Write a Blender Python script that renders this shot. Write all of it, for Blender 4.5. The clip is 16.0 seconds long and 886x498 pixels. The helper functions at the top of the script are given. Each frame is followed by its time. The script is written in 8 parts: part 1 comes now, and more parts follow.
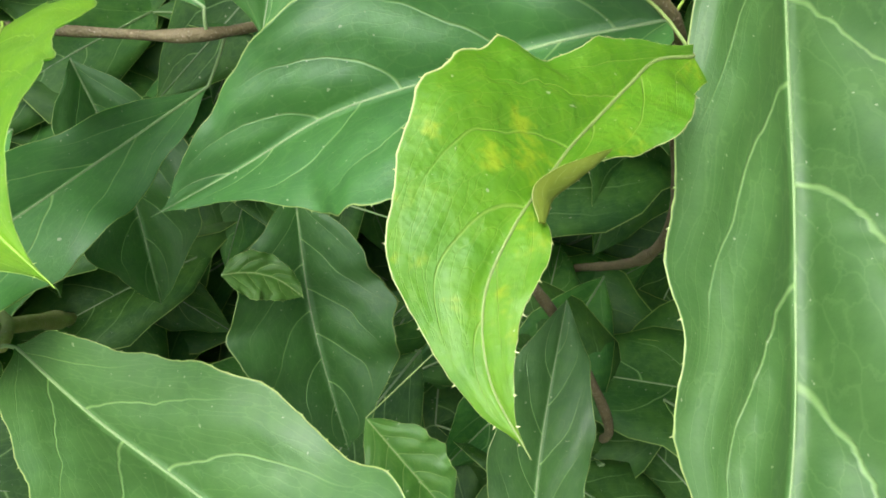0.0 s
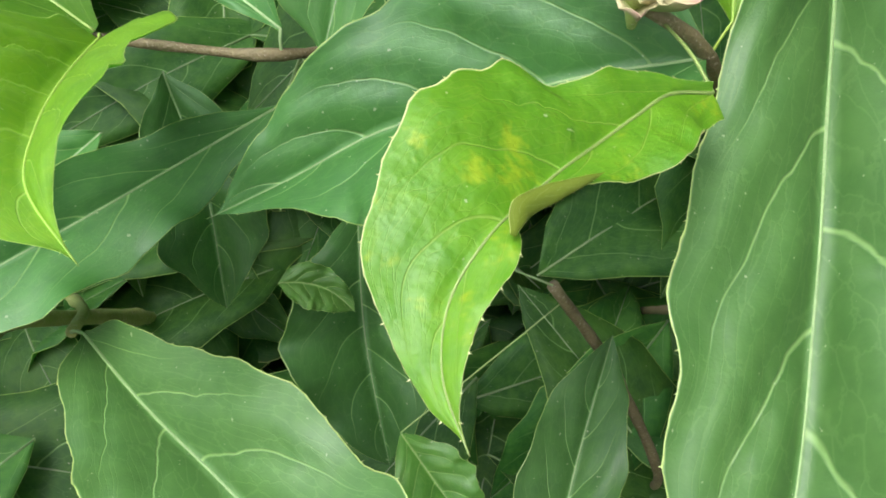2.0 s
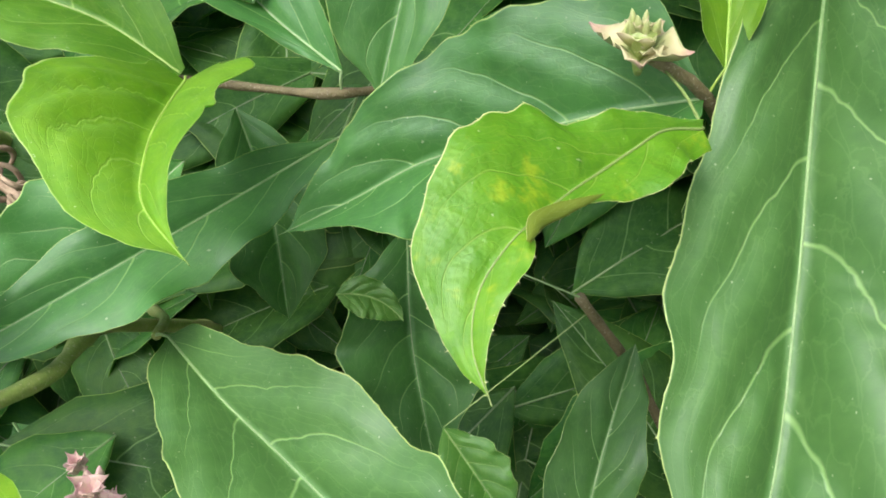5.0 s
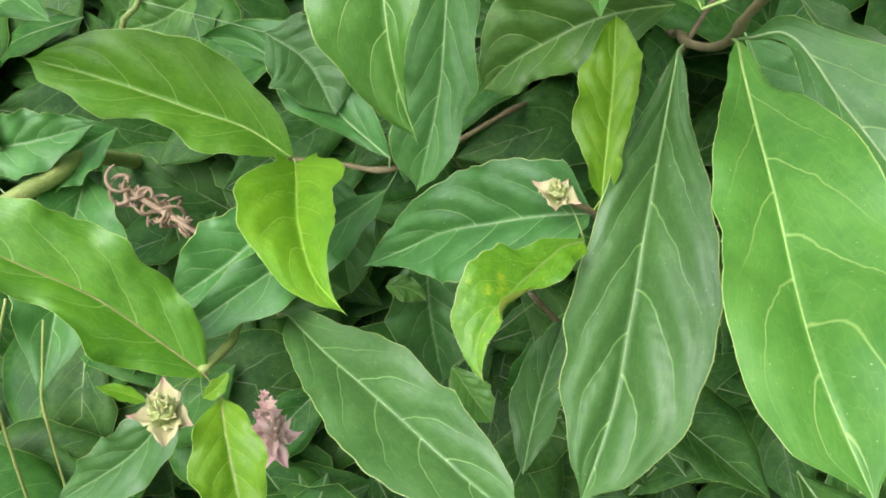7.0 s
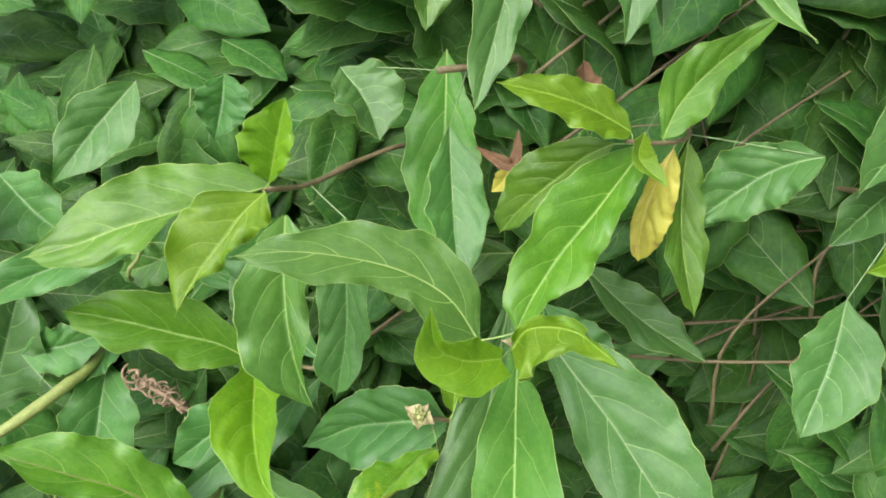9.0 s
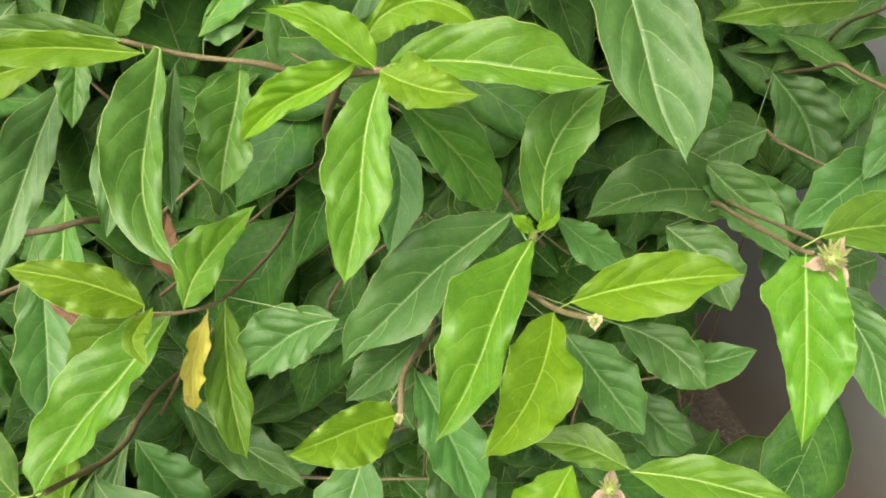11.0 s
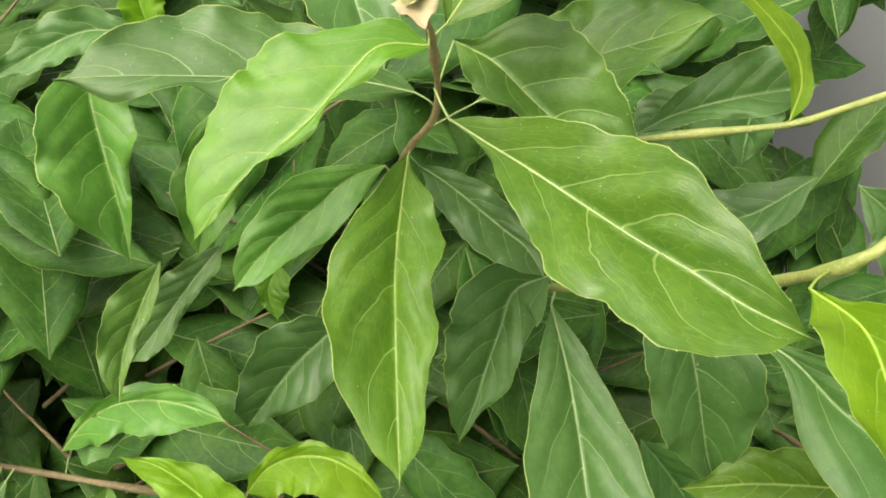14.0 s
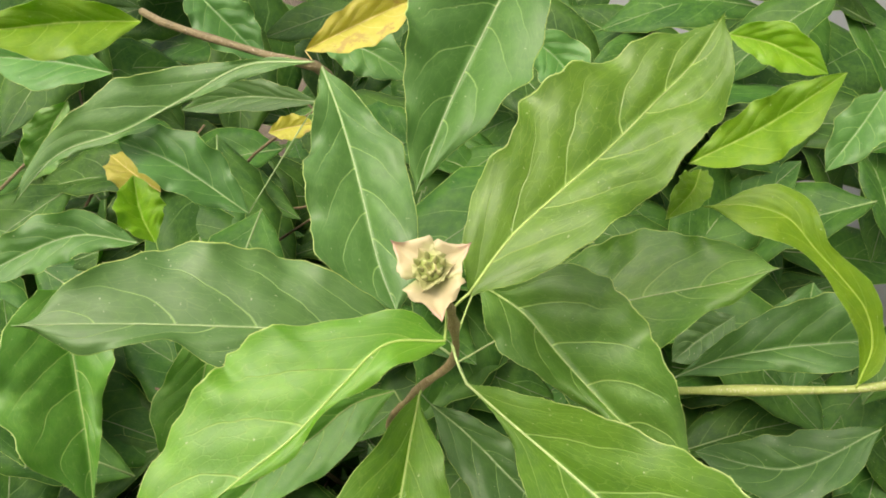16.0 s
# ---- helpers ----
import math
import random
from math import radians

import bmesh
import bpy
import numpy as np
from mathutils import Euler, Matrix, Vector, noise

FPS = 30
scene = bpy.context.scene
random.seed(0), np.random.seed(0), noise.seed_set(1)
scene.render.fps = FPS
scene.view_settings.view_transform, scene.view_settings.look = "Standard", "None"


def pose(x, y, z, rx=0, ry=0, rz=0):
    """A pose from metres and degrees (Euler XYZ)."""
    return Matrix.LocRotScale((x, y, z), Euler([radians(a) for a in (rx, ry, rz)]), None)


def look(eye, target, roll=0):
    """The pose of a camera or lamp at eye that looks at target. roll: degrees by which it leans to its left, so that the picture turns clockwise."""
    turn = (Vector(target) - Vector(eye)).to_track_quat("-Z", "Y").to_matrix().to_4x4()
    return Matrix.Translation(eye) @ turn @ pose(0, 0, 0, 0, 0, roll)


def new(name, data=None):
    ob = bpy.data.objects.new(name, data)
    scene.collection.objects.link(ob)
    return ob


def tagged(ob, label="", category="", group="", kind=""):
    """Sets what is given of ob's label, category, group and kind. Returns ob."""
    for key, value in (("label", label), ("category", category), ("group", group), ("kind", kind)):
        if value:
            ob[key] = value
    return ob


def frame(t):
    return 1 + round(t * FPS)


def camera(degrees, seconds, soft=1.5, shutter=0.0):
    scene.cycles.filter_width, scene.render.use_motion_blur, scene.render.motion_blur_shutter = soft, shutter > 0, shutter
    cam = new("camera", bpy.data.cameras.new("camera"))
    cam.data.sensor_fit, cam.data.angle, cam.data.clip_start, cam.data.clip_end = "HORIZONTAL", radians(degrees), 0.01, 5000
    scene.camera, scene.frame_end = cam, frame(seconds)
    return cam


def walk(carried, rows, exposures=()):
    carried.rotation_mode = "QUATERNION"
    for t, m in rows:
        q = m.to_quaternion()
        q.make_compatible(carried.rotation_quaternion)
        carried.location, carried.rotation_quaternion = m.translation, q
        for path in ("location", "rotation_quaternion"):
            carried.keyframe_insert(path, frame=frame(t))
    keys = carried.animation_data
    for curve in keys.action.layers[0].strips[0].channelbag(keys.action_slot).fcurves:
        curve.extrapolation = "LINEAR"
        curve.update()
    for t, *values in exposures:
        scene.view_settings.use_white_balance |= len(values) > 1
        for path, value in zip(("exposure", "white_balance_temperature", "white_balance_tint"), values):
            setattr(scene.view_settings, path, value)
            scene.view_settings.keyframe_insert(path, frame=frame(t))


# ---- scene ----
cam = camera(53.1, 16.0, 1.8)
PATH = [
    (0, (0.06297, 0.09472, 0.56934), (0.03990, 0.91902, 0.00366), -0.21),
    (0.5, (0.06627, 0.09432, 0.56916), (0.01067, 0.92143, 0.00988), -0.29),
    (1, (0.06695, 0.09343, 0.57090), (-0.00837, 0.93447, 0.03520), -0.20),
    (1.5, (0.07096, 0.09383, 0.56937), (-0.01993, 0.93879, 0.04233), 0.08),
    (2, (0.07767, 0.08976, 0.56911), (-0.06470, 0.92624, 0.03992), -0.13),
    (2.5, (0.08286, 0.08789, 0.56977), (-0.11775, 0.91416, 0.04343), -0.31),
    (3, (0.08569, 0.08897, 0.56967), (-0.15793, 0.90593, 0.04696), 0.26),
    (3.5, (0.08364, 0.08948, 0.56909), (-0.16116, 0.91371, 0.05849), -0.02),
    (3.7, (0.08014, 0.08795, 0.57019), (-0.15396, 0.91864, 0.06506), -0.23),
    (5.8, (0.08623, 0.02059, 0.61061), (-0.10001, 0.86355, 0.10590), -1.15),
    (6, (0.08579, 0.00492, 0.63184), (-0.07668, 0.84034, 0.10677), 1.80),
    (6.5, (0.08496, -0.02168, 0.66630), (-0.05125, 0.79040, 0.09888), 1.87),
    (7, (0.09841, -0.05081, 0.72023), (-0.06240, 0.72566, 0.11094), -1.02),
    (7.5, (0.08496, -0.07591, 0.78001), (-0.09699, 0.68731, 0.16002), -2.24),
    (8, (0.09786, -0.10434, 0.84769), (-0.07902, 0.66123, 0.22913), -3.71),
    (8.2, (0.11042, -0.11315, 0.86906), (-0.07148, 0.65251, 0.25207), -4.15),
    (10.3, (0.32944, -0.03319, 0.97257), (0.18160, 0.70782, 0.31756), -3.89),
    (10.5, (0.35217, -0.03129, 0.98118), (0.21002, 0.72113, 0.33802), -3.58),
    (11, (0.40821, -0.02948, 0.99941), (0.26415, 0.73551, 0.37167), -3.91),
    (11.5, (0.44905, -0.01230, 1.01336), (0.29643, 0.76122, 0.39824), -4.64),
    (12, (0.48474, 0.01396, 1.03692), (0.32919, 0.80947, 0.45129), -4.33),
    (12.5, (0.50453, 0.02607, 1.05497), (0.34998, 0.84213, 0.49804), -4.31),
    (13, (0.49507, 0.04613, 1.06557), (0.34109, 0.86915, 0.51882), -2.69),
    (13.5, (0.46983, 0.09276, 1.07602), (0.28847, 0.90781, 0.52575), -0.69),
    (14, (0.43753, 0.13797, 1.08838), (0.23632, 0.95052, 0.54133), 0.78),
    (14.5, (0.44473, 0.15501, 1.07589), (0.19083, 1.00649, 0.61707), 0.09),
    (15, (0.42815, 0.17576, 1.09393), (0.17817, 1.03634, 0.65019), 0.50),
    (15.5, (0.41869, 0.18883, 1.10683), (0.17374, 1.05340, 0.66806), 1.40),
    (16, (0.42242, 0.19563, 1.11001), (0.17935, 1.06028, 0.67036), 3.14),
]
EXPOSURES = [(0.0, 1.08, 6250, 14), (6.0, 1.10, 6250, 14), (8.2, 0.90, 6250, 14), (10.3, 1.03, 7200, 14), (12.5, 1.04, 7400, 16), (16.0, 0.80, 7600, 17)]
walk(cam, [(t, look(eye, target, roll)) for t, eye, target, roll in PATH], EXPOSURES)

# ---- light: a bright overcast sky with a weak, wide sun behind the cloud ----
world = bpy.data.worlds.new("overcast_sky")
scene.world = world
world.use_nodes = True
wn = world.node_tree
sky = wn.nodes.new("ShaderNodeTexSky")
sky.sky_type = "NISHITA"
sky.sun_disc = False
sky.sun_elevation = radians(57)
sky.sun_rotation = radians(201)
sky.air_density, sky.dust_density, sky.ozone_density = 1.0, 3.0, 1.0
cloud = wn.nodes.new("ShaderNodeHueSaturation")
cloud.inputs["Saturation"].default_value, cloud.inputs["Value"].default_value = 0.35, 1.25
wn.links.new(sky.outputs["Color"], cloud.inputs["Color"])
# an overcast sky, bright overhead and dimmed near the horizon for assumed, unseen surroundings
wt = wn.nodes.new("ShaderNodeTexCoord")
ws = wn.nodes.new("ShaderNodeSeparateXYZ")
wr_ = wn.nodes.new("ShaderNodeMapRange")
wr_.inputs["To Min"].default_value, wr_.inputs["To Max"].default_value = 0.56, 1.50
wm = wn.nodes.new("ShaderNodeVectorMath")
wm.operation = "SCALE"
wn.links.new(wt.outputs["Generated"], ws.inputs[0])
wn.links.new(ws.outputs[2], wr_.inputs["Value"])
wn.links.new(cloud.outputs["Color"], wm.inputs[0])
wn.links.new(wr_.outputs["Result"], wm.inputs["Scale"])
wn.links.new(wm.outputs["Vector"], wn.nodes["Background"].inputs["Color"])
wn.nodes["Background"].inputs["Strength"].default_value = 0.15
sun = new("sun", bpy.data.lights.new("sun", "SUN"))
sun.data.energy, sun.data.angle, sun.data.color = 1.35, radians(45), (1.0, 0.98, 0.95)
sun.matrix_world = look((-0.8, -2.1, 3.6), (0.0, 0.0, 0.0))


# ---- materials ----
def node_mat(name):
    m = bpy.data.materials.new(name)
    m.use_nodes = True
    nt = m.node_tree
    return m, nt, nt.nodes["Principled BSDF"]


def calc(nt, op, a, b=None, c=None, clamp=False):
    n = nt.nodes.new("ShaderNodeMath")
    n.operation, n.use_clamp = op, clamp
    for i, value in enumerate((a, b, c)):
        if value is None:
            continue
        if isinstance(value, (int, float)):
            n.inputs[i].default_value = value
        else:
            nt.links.new(value, n.inputs[i])
    return n.outputs[0]


def mixed(nt, fac, a, b, blend="MIX"):
    n = nt.nodes.new("ShaderNodeMix")
    n.data_type, n.blend_type = "RGBA", blend
    for sock, value in ((n.inputs[0], fac), (n.inputs[6], a), (n.inputs[7], b)):
        if isinstance(value, (int, float)):
            sock.default_value = value
        elif isinstance(value, tuple):
            sock.default_value = (*value, 1)
        else:
            nt.links.new(value, sock)
    return n.outputs[2]


def noise_at(nt, vector, scale, detail=3.0, rough=0.55):
    n = nt.nodes.new("ShaderNodeTexNoise")
    n.inputs["Scale"].default_value, n.inputs["Detail"].default_value, n.inputs["Roughness"].default_value = scale, detail, rough
    nt.links.new(vector, n.inputs["Vector"])
    return n.outputs["Fac"]


def smooth(nt, value, lo, hi):
    n = nt.nodes.new("ShaderNodeMapRange")
    n.interpolation_type = "SMOOTHSTEP"
    n.inputs["From Min"].default_value, n.inputs["From Max"].default_value = lo, hi
    nt.links.new(value, n.inputs["Value"])
    return n.outputs["Result"]


VEINS, SWEEP, BEND = 5.5, 1.85, 1.45


def leaf_mat(name, deep, light, vein, margin, thin, rough=0.36, per_island=False, blotch=None, mesh=1.0, through_light=0.40, pucker=0.0, show=0.70, gloss=0.95):
    m, nt, bsdf = node_mat(name)
    L = nt.links
    tex = nt.nodes.new("ShaderNodeTexCoord")
    sep = nt.nodes.new("ShaderNodeSeparateXYZ")
    L.new(tex.outputs["UV"], sep.inputs[0])
    across, along = calc(nt, "ABSOLUTE", sep.outputs[0]), sep.outputs[1]
    if per_island:
        rnd = nt.nodes.new("ShaderNodeNewGeometry").outputs["Random Per Island"]
    else:
        rnd = nt.nodes.new("ShaderNodeObjectInfo").outputs["Random"]
    pos = tex.outputs["Object"]
    big, mid = noise_at(nt, pos, 45.0, 2.0), noise_at(nt, pos, 260.0, 4.0)
    tone = calc(nt, "ADD", calc(nt, "MULTIPLY", big, 0.55), calc(nt, "MULTIPLY", mid, 0.45))
    col = mixed(nt, smooth(nt, tone, 0.33, 0.67), deep, light)
    hsv = nt.nodes.new("ShaderNodeHueSaturation")
    L.new(calc(nt, "MULTIPLY_ADD", rnd, 0.016, 0.488), hsv.inputs["Hue"])
    L.new(calc(nt, "MULTIPLY_ADD", rnd, 0.34, 0.83), hsv.inputs["Value"])
    L.new(col, hsv.inputs["Color"])
    col = hsv.outputs["Color"]
    # side veins, sweeping towards the tip
    wob = calc(nt, "MULTIPLY", calc(nt, "SUBTRACT", big, 0.5), 0.35)
    ph = calc(nt, "SUBTRACT", calc(nt, "MULTIPLY", along, VEINS), calc(nt, "MULTIPLY", calc(nt, "POWER", across, BEND), SWEEP))
    ph = calc(nt, "ADD", calc(nt, "ADD", ph, wob), calc(nt, "MULTIPLY", calc(nt, "LESS_THAN", sep.outputs[0], 0.0), 0.5))
    off = calc(nt, "SUBTRACT", 0.5, calc(nt, "ABSOLUTE", calc(nt, "SUBTRACT", calc(nt, "FRACT", ph), 0.5)))
    line = calc(nt, "MULTIPLY", calc(nt, "SUBTRACT", 1.0, smooth(nt, off, 0.003, 0.030)), calc(nt, "SUBTRACT", 1.0, smooth(nt, across, 0.45, 0.92)))
    net = nt.nodes.new("ShaderNodeTexVoronoi")
    net.feature = "DISTANCE_TO_EDGE"
    net.inputs["Scale"].default_value = 1.7
    # the fine net runs like rungs from one side vein to the next
    rung = nt.nodes.new("ShaderNodeCombineXYZ")
    L.new(calc(nt, "ADD", calc(nt, "MULTIPLY", ph, 2.2), calc(nt, "MULTIPLY", mid, 0.4)), rung.inputs[0])
    L.new(calc(nt, "ADD", calc(nt, "MULTIPLY", across, 4.5), calc(nt, "MULTIPLY", mid, 0.4)), rung.inputs[1])
    L.new(calc(nt, "MULTIPLY", rnd, 40.0), rung.inputs[2])
    L.new(rung.outputs[0], net.inputs["Vector"])
    fine = calc(nt, "SUBTRACT", 1.0, smooth(nt, net.outputs["Distance"], 0.0, 0.055))
    grain = noise_at(nt, pos, 1700.0, 2.0)
    veins = calc(nt, "MAXIMUM", calc(nt, "MULTIPLY", line, show), calc(nt, "MULTIPLY", fine, 0.10 * mesh))
    col = mixed(nt, veins, col, vein)
    if blotch:
        col = mixed(nt, calc(nt, "MULTIPLY", smooth(nt, noise_at(nt, pos, 90.0, 4.0, 0.7), 0.56, 0.68), 0.8), col, blotch)
    # pale specks of dust and scale
    speck = smooth(nt, noise_at(nt, pos, 800.0, 1.0), 0.755, 0.785)
    col = mixed(nt, calc(nt, "MULTIPLY", speck, 0.5), col, (0.5, 0.55, 0.4))
    col = mixed(nt, smooth(nt, across, 0.984, 0.996), col, margin)
    L.new(col, bsdf.inputs["Base Color"])
    L.new(calc(nt, "MULTIPLY_ADD", mid, 0.16, rough + 0.05), bsdf.inputs["Roughness"])
    bsdf.inputs["Specular IOR Level"].default_value = gloss
    bsdf.inputs["Coat Weight"].default_value, bsdf.inputs["Coat Roughness"].default_value = 0.06, 0.40
    height = calc(nt, "SUBTRACT", calc(nt, "ADD", calc(nt, "MULTIPLY", mid, 0.30), calc(nt, "MULTIPLY", grain, 0.14)), calc(nt, "ADD", calc(nt, "MULTIPLY", line, 0.45), calc(nt, "MULTIPLY", fine, 0.05 * mesh)))
    if pucker:
        height = calc(nt, "ADD", height, calc(nt, "MULTIPLY", smooth(nt, noise_at(nt, pos, 330.0, 2.0, 0.5), 0.35, 0.70), pucker))
    bump = nt.nodes.new("ShaderNodeBump")
    bump.inputs["Strength"].default_value, bump.inputs["Distance"].default_value = 0.5, 0.0006
    L.new(height, bump.inputs["Height"])
    L.new(bump.outputs["Normal"], bsdf.inputs["Normal"])
    glow = nt.nodes.new("ShaderNodeBsdfTranslucent")
    L.new(mixed(nt, 1.0, col, thin, "MULTIPLY"), glow.inputs["Color"])
    L.new(bump.outputs["Normal"], glow.inputs["Normal"])
    both = nt.nodes.new("ShaderNodeMixShader")
    both.inputs[0].default_value = through_light
    L.new(bsdf.outputs[0], both.inputs[1])
    L.new(glow.outputs[0], both.inputs[2])
    L.new(both.outputs[0], nt.nodes["Material Output"].inputs["Surface"])
    return m


def plain_mat(name, a, b, scale, rough=0.6, bump=0.3, dist=0.001, speck=None):
    m, nt, bsdf = node_mat(name)
    pos = nt.nodes.new("ShaderNodeTexCoord").outputs["Object"]
    n1, n2 = noise_at(nt, pos, scale, 4.0), noise_at(nt, pos, scale * 7, 3.0)
    col = mixed(nt, smooth(nt, calc(nt, "ADD", calc(nt, "MULTIPLY", n1, 0.6), calc(nt, "MULTIPLY", n2, 0.4)), 0.35, 0.65), a, b)
    if speck:
        col = mixed(nt, smooth(nt, noise_at(nt, pos, scale * 9, 2.0), 0.62, 0.68), col, speck)
    nt.links.new(col, bsdf.inputs["Base Color"])
    bsdf.inputs["Roughness"].default_value = rough
    b_ = nt.nodes.new("ShaderNodeBump")
    b_.inputs["Strength"].default_value, b_.inputs["Distance"].default_value = bump, dist
    nt.links.new(n2, b_.inputs["Height"])
    nt.links.new(b_.outputs["Normal"], bsdf.inputs["Normal"])
    return m


MARGIN = (0.40, 0.52, 0.16)
MATS = {
    "d": leaf_mat("leaf_dark", (0.042, 0.154, 0.024), (0.063, 0.202, 0.032), (0.24, 0.41, 0.13), (0.34, 0.46, 0.13), (1.5, 1.9, 0.5), 0.42),
    "m": leaf_mat("leaf_mature", (0.062, 0.210, 0.036), (0.097, 0.266, 0.053), (0.31, 0.49, 0.17), (0.46, 0.56, 0.18), (1.5, 1.9, 0.5), 0.42),
    "g": leaf_mat("leaf_green", (0.063, 0.221, 0.018), (0.108, 0.286, 0.032), (0.36, 0.53, 0.15), MARGIN, (1.4, 1.7, 0.4), 0.40),
    "y": leaf_mat("leaf_young", (0.119, 0.281, 0.006), (0.178, 0.347, 0.009), (0.34, 0.50, 0.10), MARGIN, (1.5, 1.8, 0.35), 0.38, through_light=0.44, mesh=1.7, show=0.60, gloss=0.62),
    "l": leaf_mat("leaf_lime", (0.081, 0.251, 0.007), (0.127, 0.321, 0.010), (0.34, 0.50, 0.13), MARGIN, (1.5, 1.75, 0.35), 0.39, through_light=0.44, mesh=1.7, show=0.65),
    "o": leaf_mat("leaf_yellowed", (0.44, 0.45, 0.04), (0.55, 0.54, 0.09), (0.70, 0.64, 0.25), (0.55, 0.42, 0.10), (1.1, 1.0, 0.4), 0.48, blotch=(0.40, 0.29, 0.07)),
    "p": leaf_mat("leaf_puckered", (0.074, 0.218, 0.003), (0.130, 0.290, 0.004), (0.30, 0.44, 0.08), (0.60, 0.62, 0.28), (1.3, 1.5, 0.3), 0.38, blotch=(0.31, 0.42, 0.010), mesh=1.3, pucker=0.5, show=0.50, gloss=0.7),
    "h": leaf_mat("leaf_deep_green", (0.059, 0.184, 0.008), (0.102, 0.247, 0.012), (0.34, 0.50, 0.15), MARGIN, (1.3, 1.7, 0.4), 0.36, mesh=1.7, show=0.65),
    "u": leaf_mat("leaf_underside", (0.150, 0.230, 0.015), (0.190, 0.270, 0.025), (0.30, 0.38, 0.10), (0.60, 0.62, 0.28), (1.2, 1.3, 0.4), 0.5, gloss=0.4),
    "r": leaf_mat("leaf_withered", (0.20, 0.105, 0.035), (0.32, 0.19, 0.07), (0.40, 0.25, 0.15), (0.22, 0.10, 0.05), (0.8, 0.7, 0.5), 0.65, blotch=(0.15, 0.06, 0.03)),
}
RIBS = {
    "t": plain_mat("rib_tan", (0.25, 0.23, 0.08), (0.34, 0.31, 0.13), 300, 0.5),
    "d": plain_mat("rib_dark", (0.18, 0.31, 0.10), (0.25, 0.38, 0.14), 300, 0.45),
    "m": plain_mat("rib_pale", (0.25, 0.39, 0.15), (0.34, 0.48, 0.21), 300, 0.45),
    "g": plain_mat("rib_green", (0.25, 0.40, 0.10), (0.33, 0.47, 0.14), 300, 0.45),
    "y": plain_mat("rib_young", (0.26, 0.44, 0.05), (0.34, 0.50, 0.08), 300, 0.45),
    "p": plain_mat("rib_puckered", (0.17, 0.25, 0.06), (0.22, 0.30, 0.08), 300, 0.45),
    "h": plain_mat("rib_deep", (0.28, 0.41, 0.14), (0.37, 0.48, 0.19), 300, 0.45),
    "l": plain_mat("rib_lime", (0.28, 0.43, 0.09), (0.35, 0.49, 0.13), 300, 0.45),
    "o": plain_mat("rib_yellow", (0.65, 0.52, 0.15), (0.72, 0.60, 0.25), 300, 0.5),
    "r": plain_mat("rib_brown", (0.25, 0.14, 0.08), (0.32, 0.2, 0.12), 300, 0.6),
}
# inner leaves: the green is darkened to deepen the shade in the gaps
FILL = leaf_mat("leaf_inner_shaded", (0.025, 0.109, 0.016), (0.064, 0.189, 0.025), (0.20, 0.38, 0.12), (0.34, 0.50, 0.14), (1.5, 1.9, 0.5), 0.42, per_island=True, gloss=0.3)
STEMS = {
    "b": plain_mat("stem_brown", (0.130, 0.105, 0.045), (0.200, 0.165, 0.078), 160, 0.6, 0.6, 0.001, (0.32, 0.27, 0.19)),
    "k": plain_mat("stem_bark", (0.23, 0.17, 0.07), (0.38, 0.31, 0.14), 260, 0.7, 0.5, 0.001, (0.62, 0.55, 0.42)),
    "g": plain_mat("stem_green", (0.20, 0.27, 0.06), (0.28, 0.34, 0.09), 120, 0.5, 0.4, 0.001, (0.42, 0.40, 0.25)),
}
def bract_mat(name, foot, body, tip):
    m, nt, bsdf = node_mat(name)
    tex = nt.nodes.new("ShaderNodeTexCoord")
    sep = nt.nodes.new("ShaderNodeSeparateXYZ")
    nt.links.new(tex.outputs["UV"], sep.inputs[0])
    n1 = noise_at(nt, tex.outputs["Object"], 400, 4.0)
    along = calc(nt, "ADD", sep.outputs[1], calc(nt, "MULTIPLY", calc(nt, "SUBTRACT", n1, 0.5), 0.5))
    col = mixed(nt, smooth(nt, along, 0.05, 0.5), foot, body)
    col = mixed(nt, smooth(nt, along, 0.62, 1.0), col, tip)
    nt.links.new(col, bsdf.inputs["Base Color"])
    bsdf.inputs["Roughness"].default_value = 0.55
    b_ = nt.nodes.new("ShaderNodeBump")
    b_.inputs["Strength"].default_value, b_.inputs["Distance"].default_value = 0.4, 0.0004
    nt.links.new(n1, b_.inputs["Height"])
    nt.links.new(b_.outputs["Normal"], bsdf.inputs["Normal"])
    return m


BRACT = {
    "closed": bract_mat("bract_blush", (0.26, 0.34, 0.09), (0.37, 0.34, 0.17), (0.40, 0.25, 0.19)),
    "bud": bract_mat("bract_cream", (0.29, 0.34, 0.12), (0.43, 0.38, 0.22), (0.43, 0.29, 0.20)),
    "inner": bract_mat("bract_inner", (0.22, 0.31, 0.07), (0.37, 0.39, 0.16), (0.43, 0.37, 0.21)),
    "beige": bract_mat("bract_beige", (0.26, 0.29, 0.10), (0.38, 0.29, 0.20), (0.36, 0.24, 0.18)),
    "spike": plain_mat("bract_pink", (0.54, 0.31, 0.32), (0.52, 0.42, 0.30), 160, 0.6, 0.3, 0.0005),
    "dry": plain_mat("bract_dry", (0.24, 0.165, 0.095), (0.38, 0.28, 0.18), 180, 0.75, 0.5, 0.0008),
}
FLORET = plain_mat("floret_cream", (0.26, 0.32, 0.09), (0.40, 0.40, 0.18), 300, 0.5, 0.3, 0.0004)
SOIL = plain_mat("soil", (0.060, 0.050, 0.030), (0.115, 0.098, 0.062), 18, 0.95, 1.0, 0.01, (0.17, 0.15, 0.10))


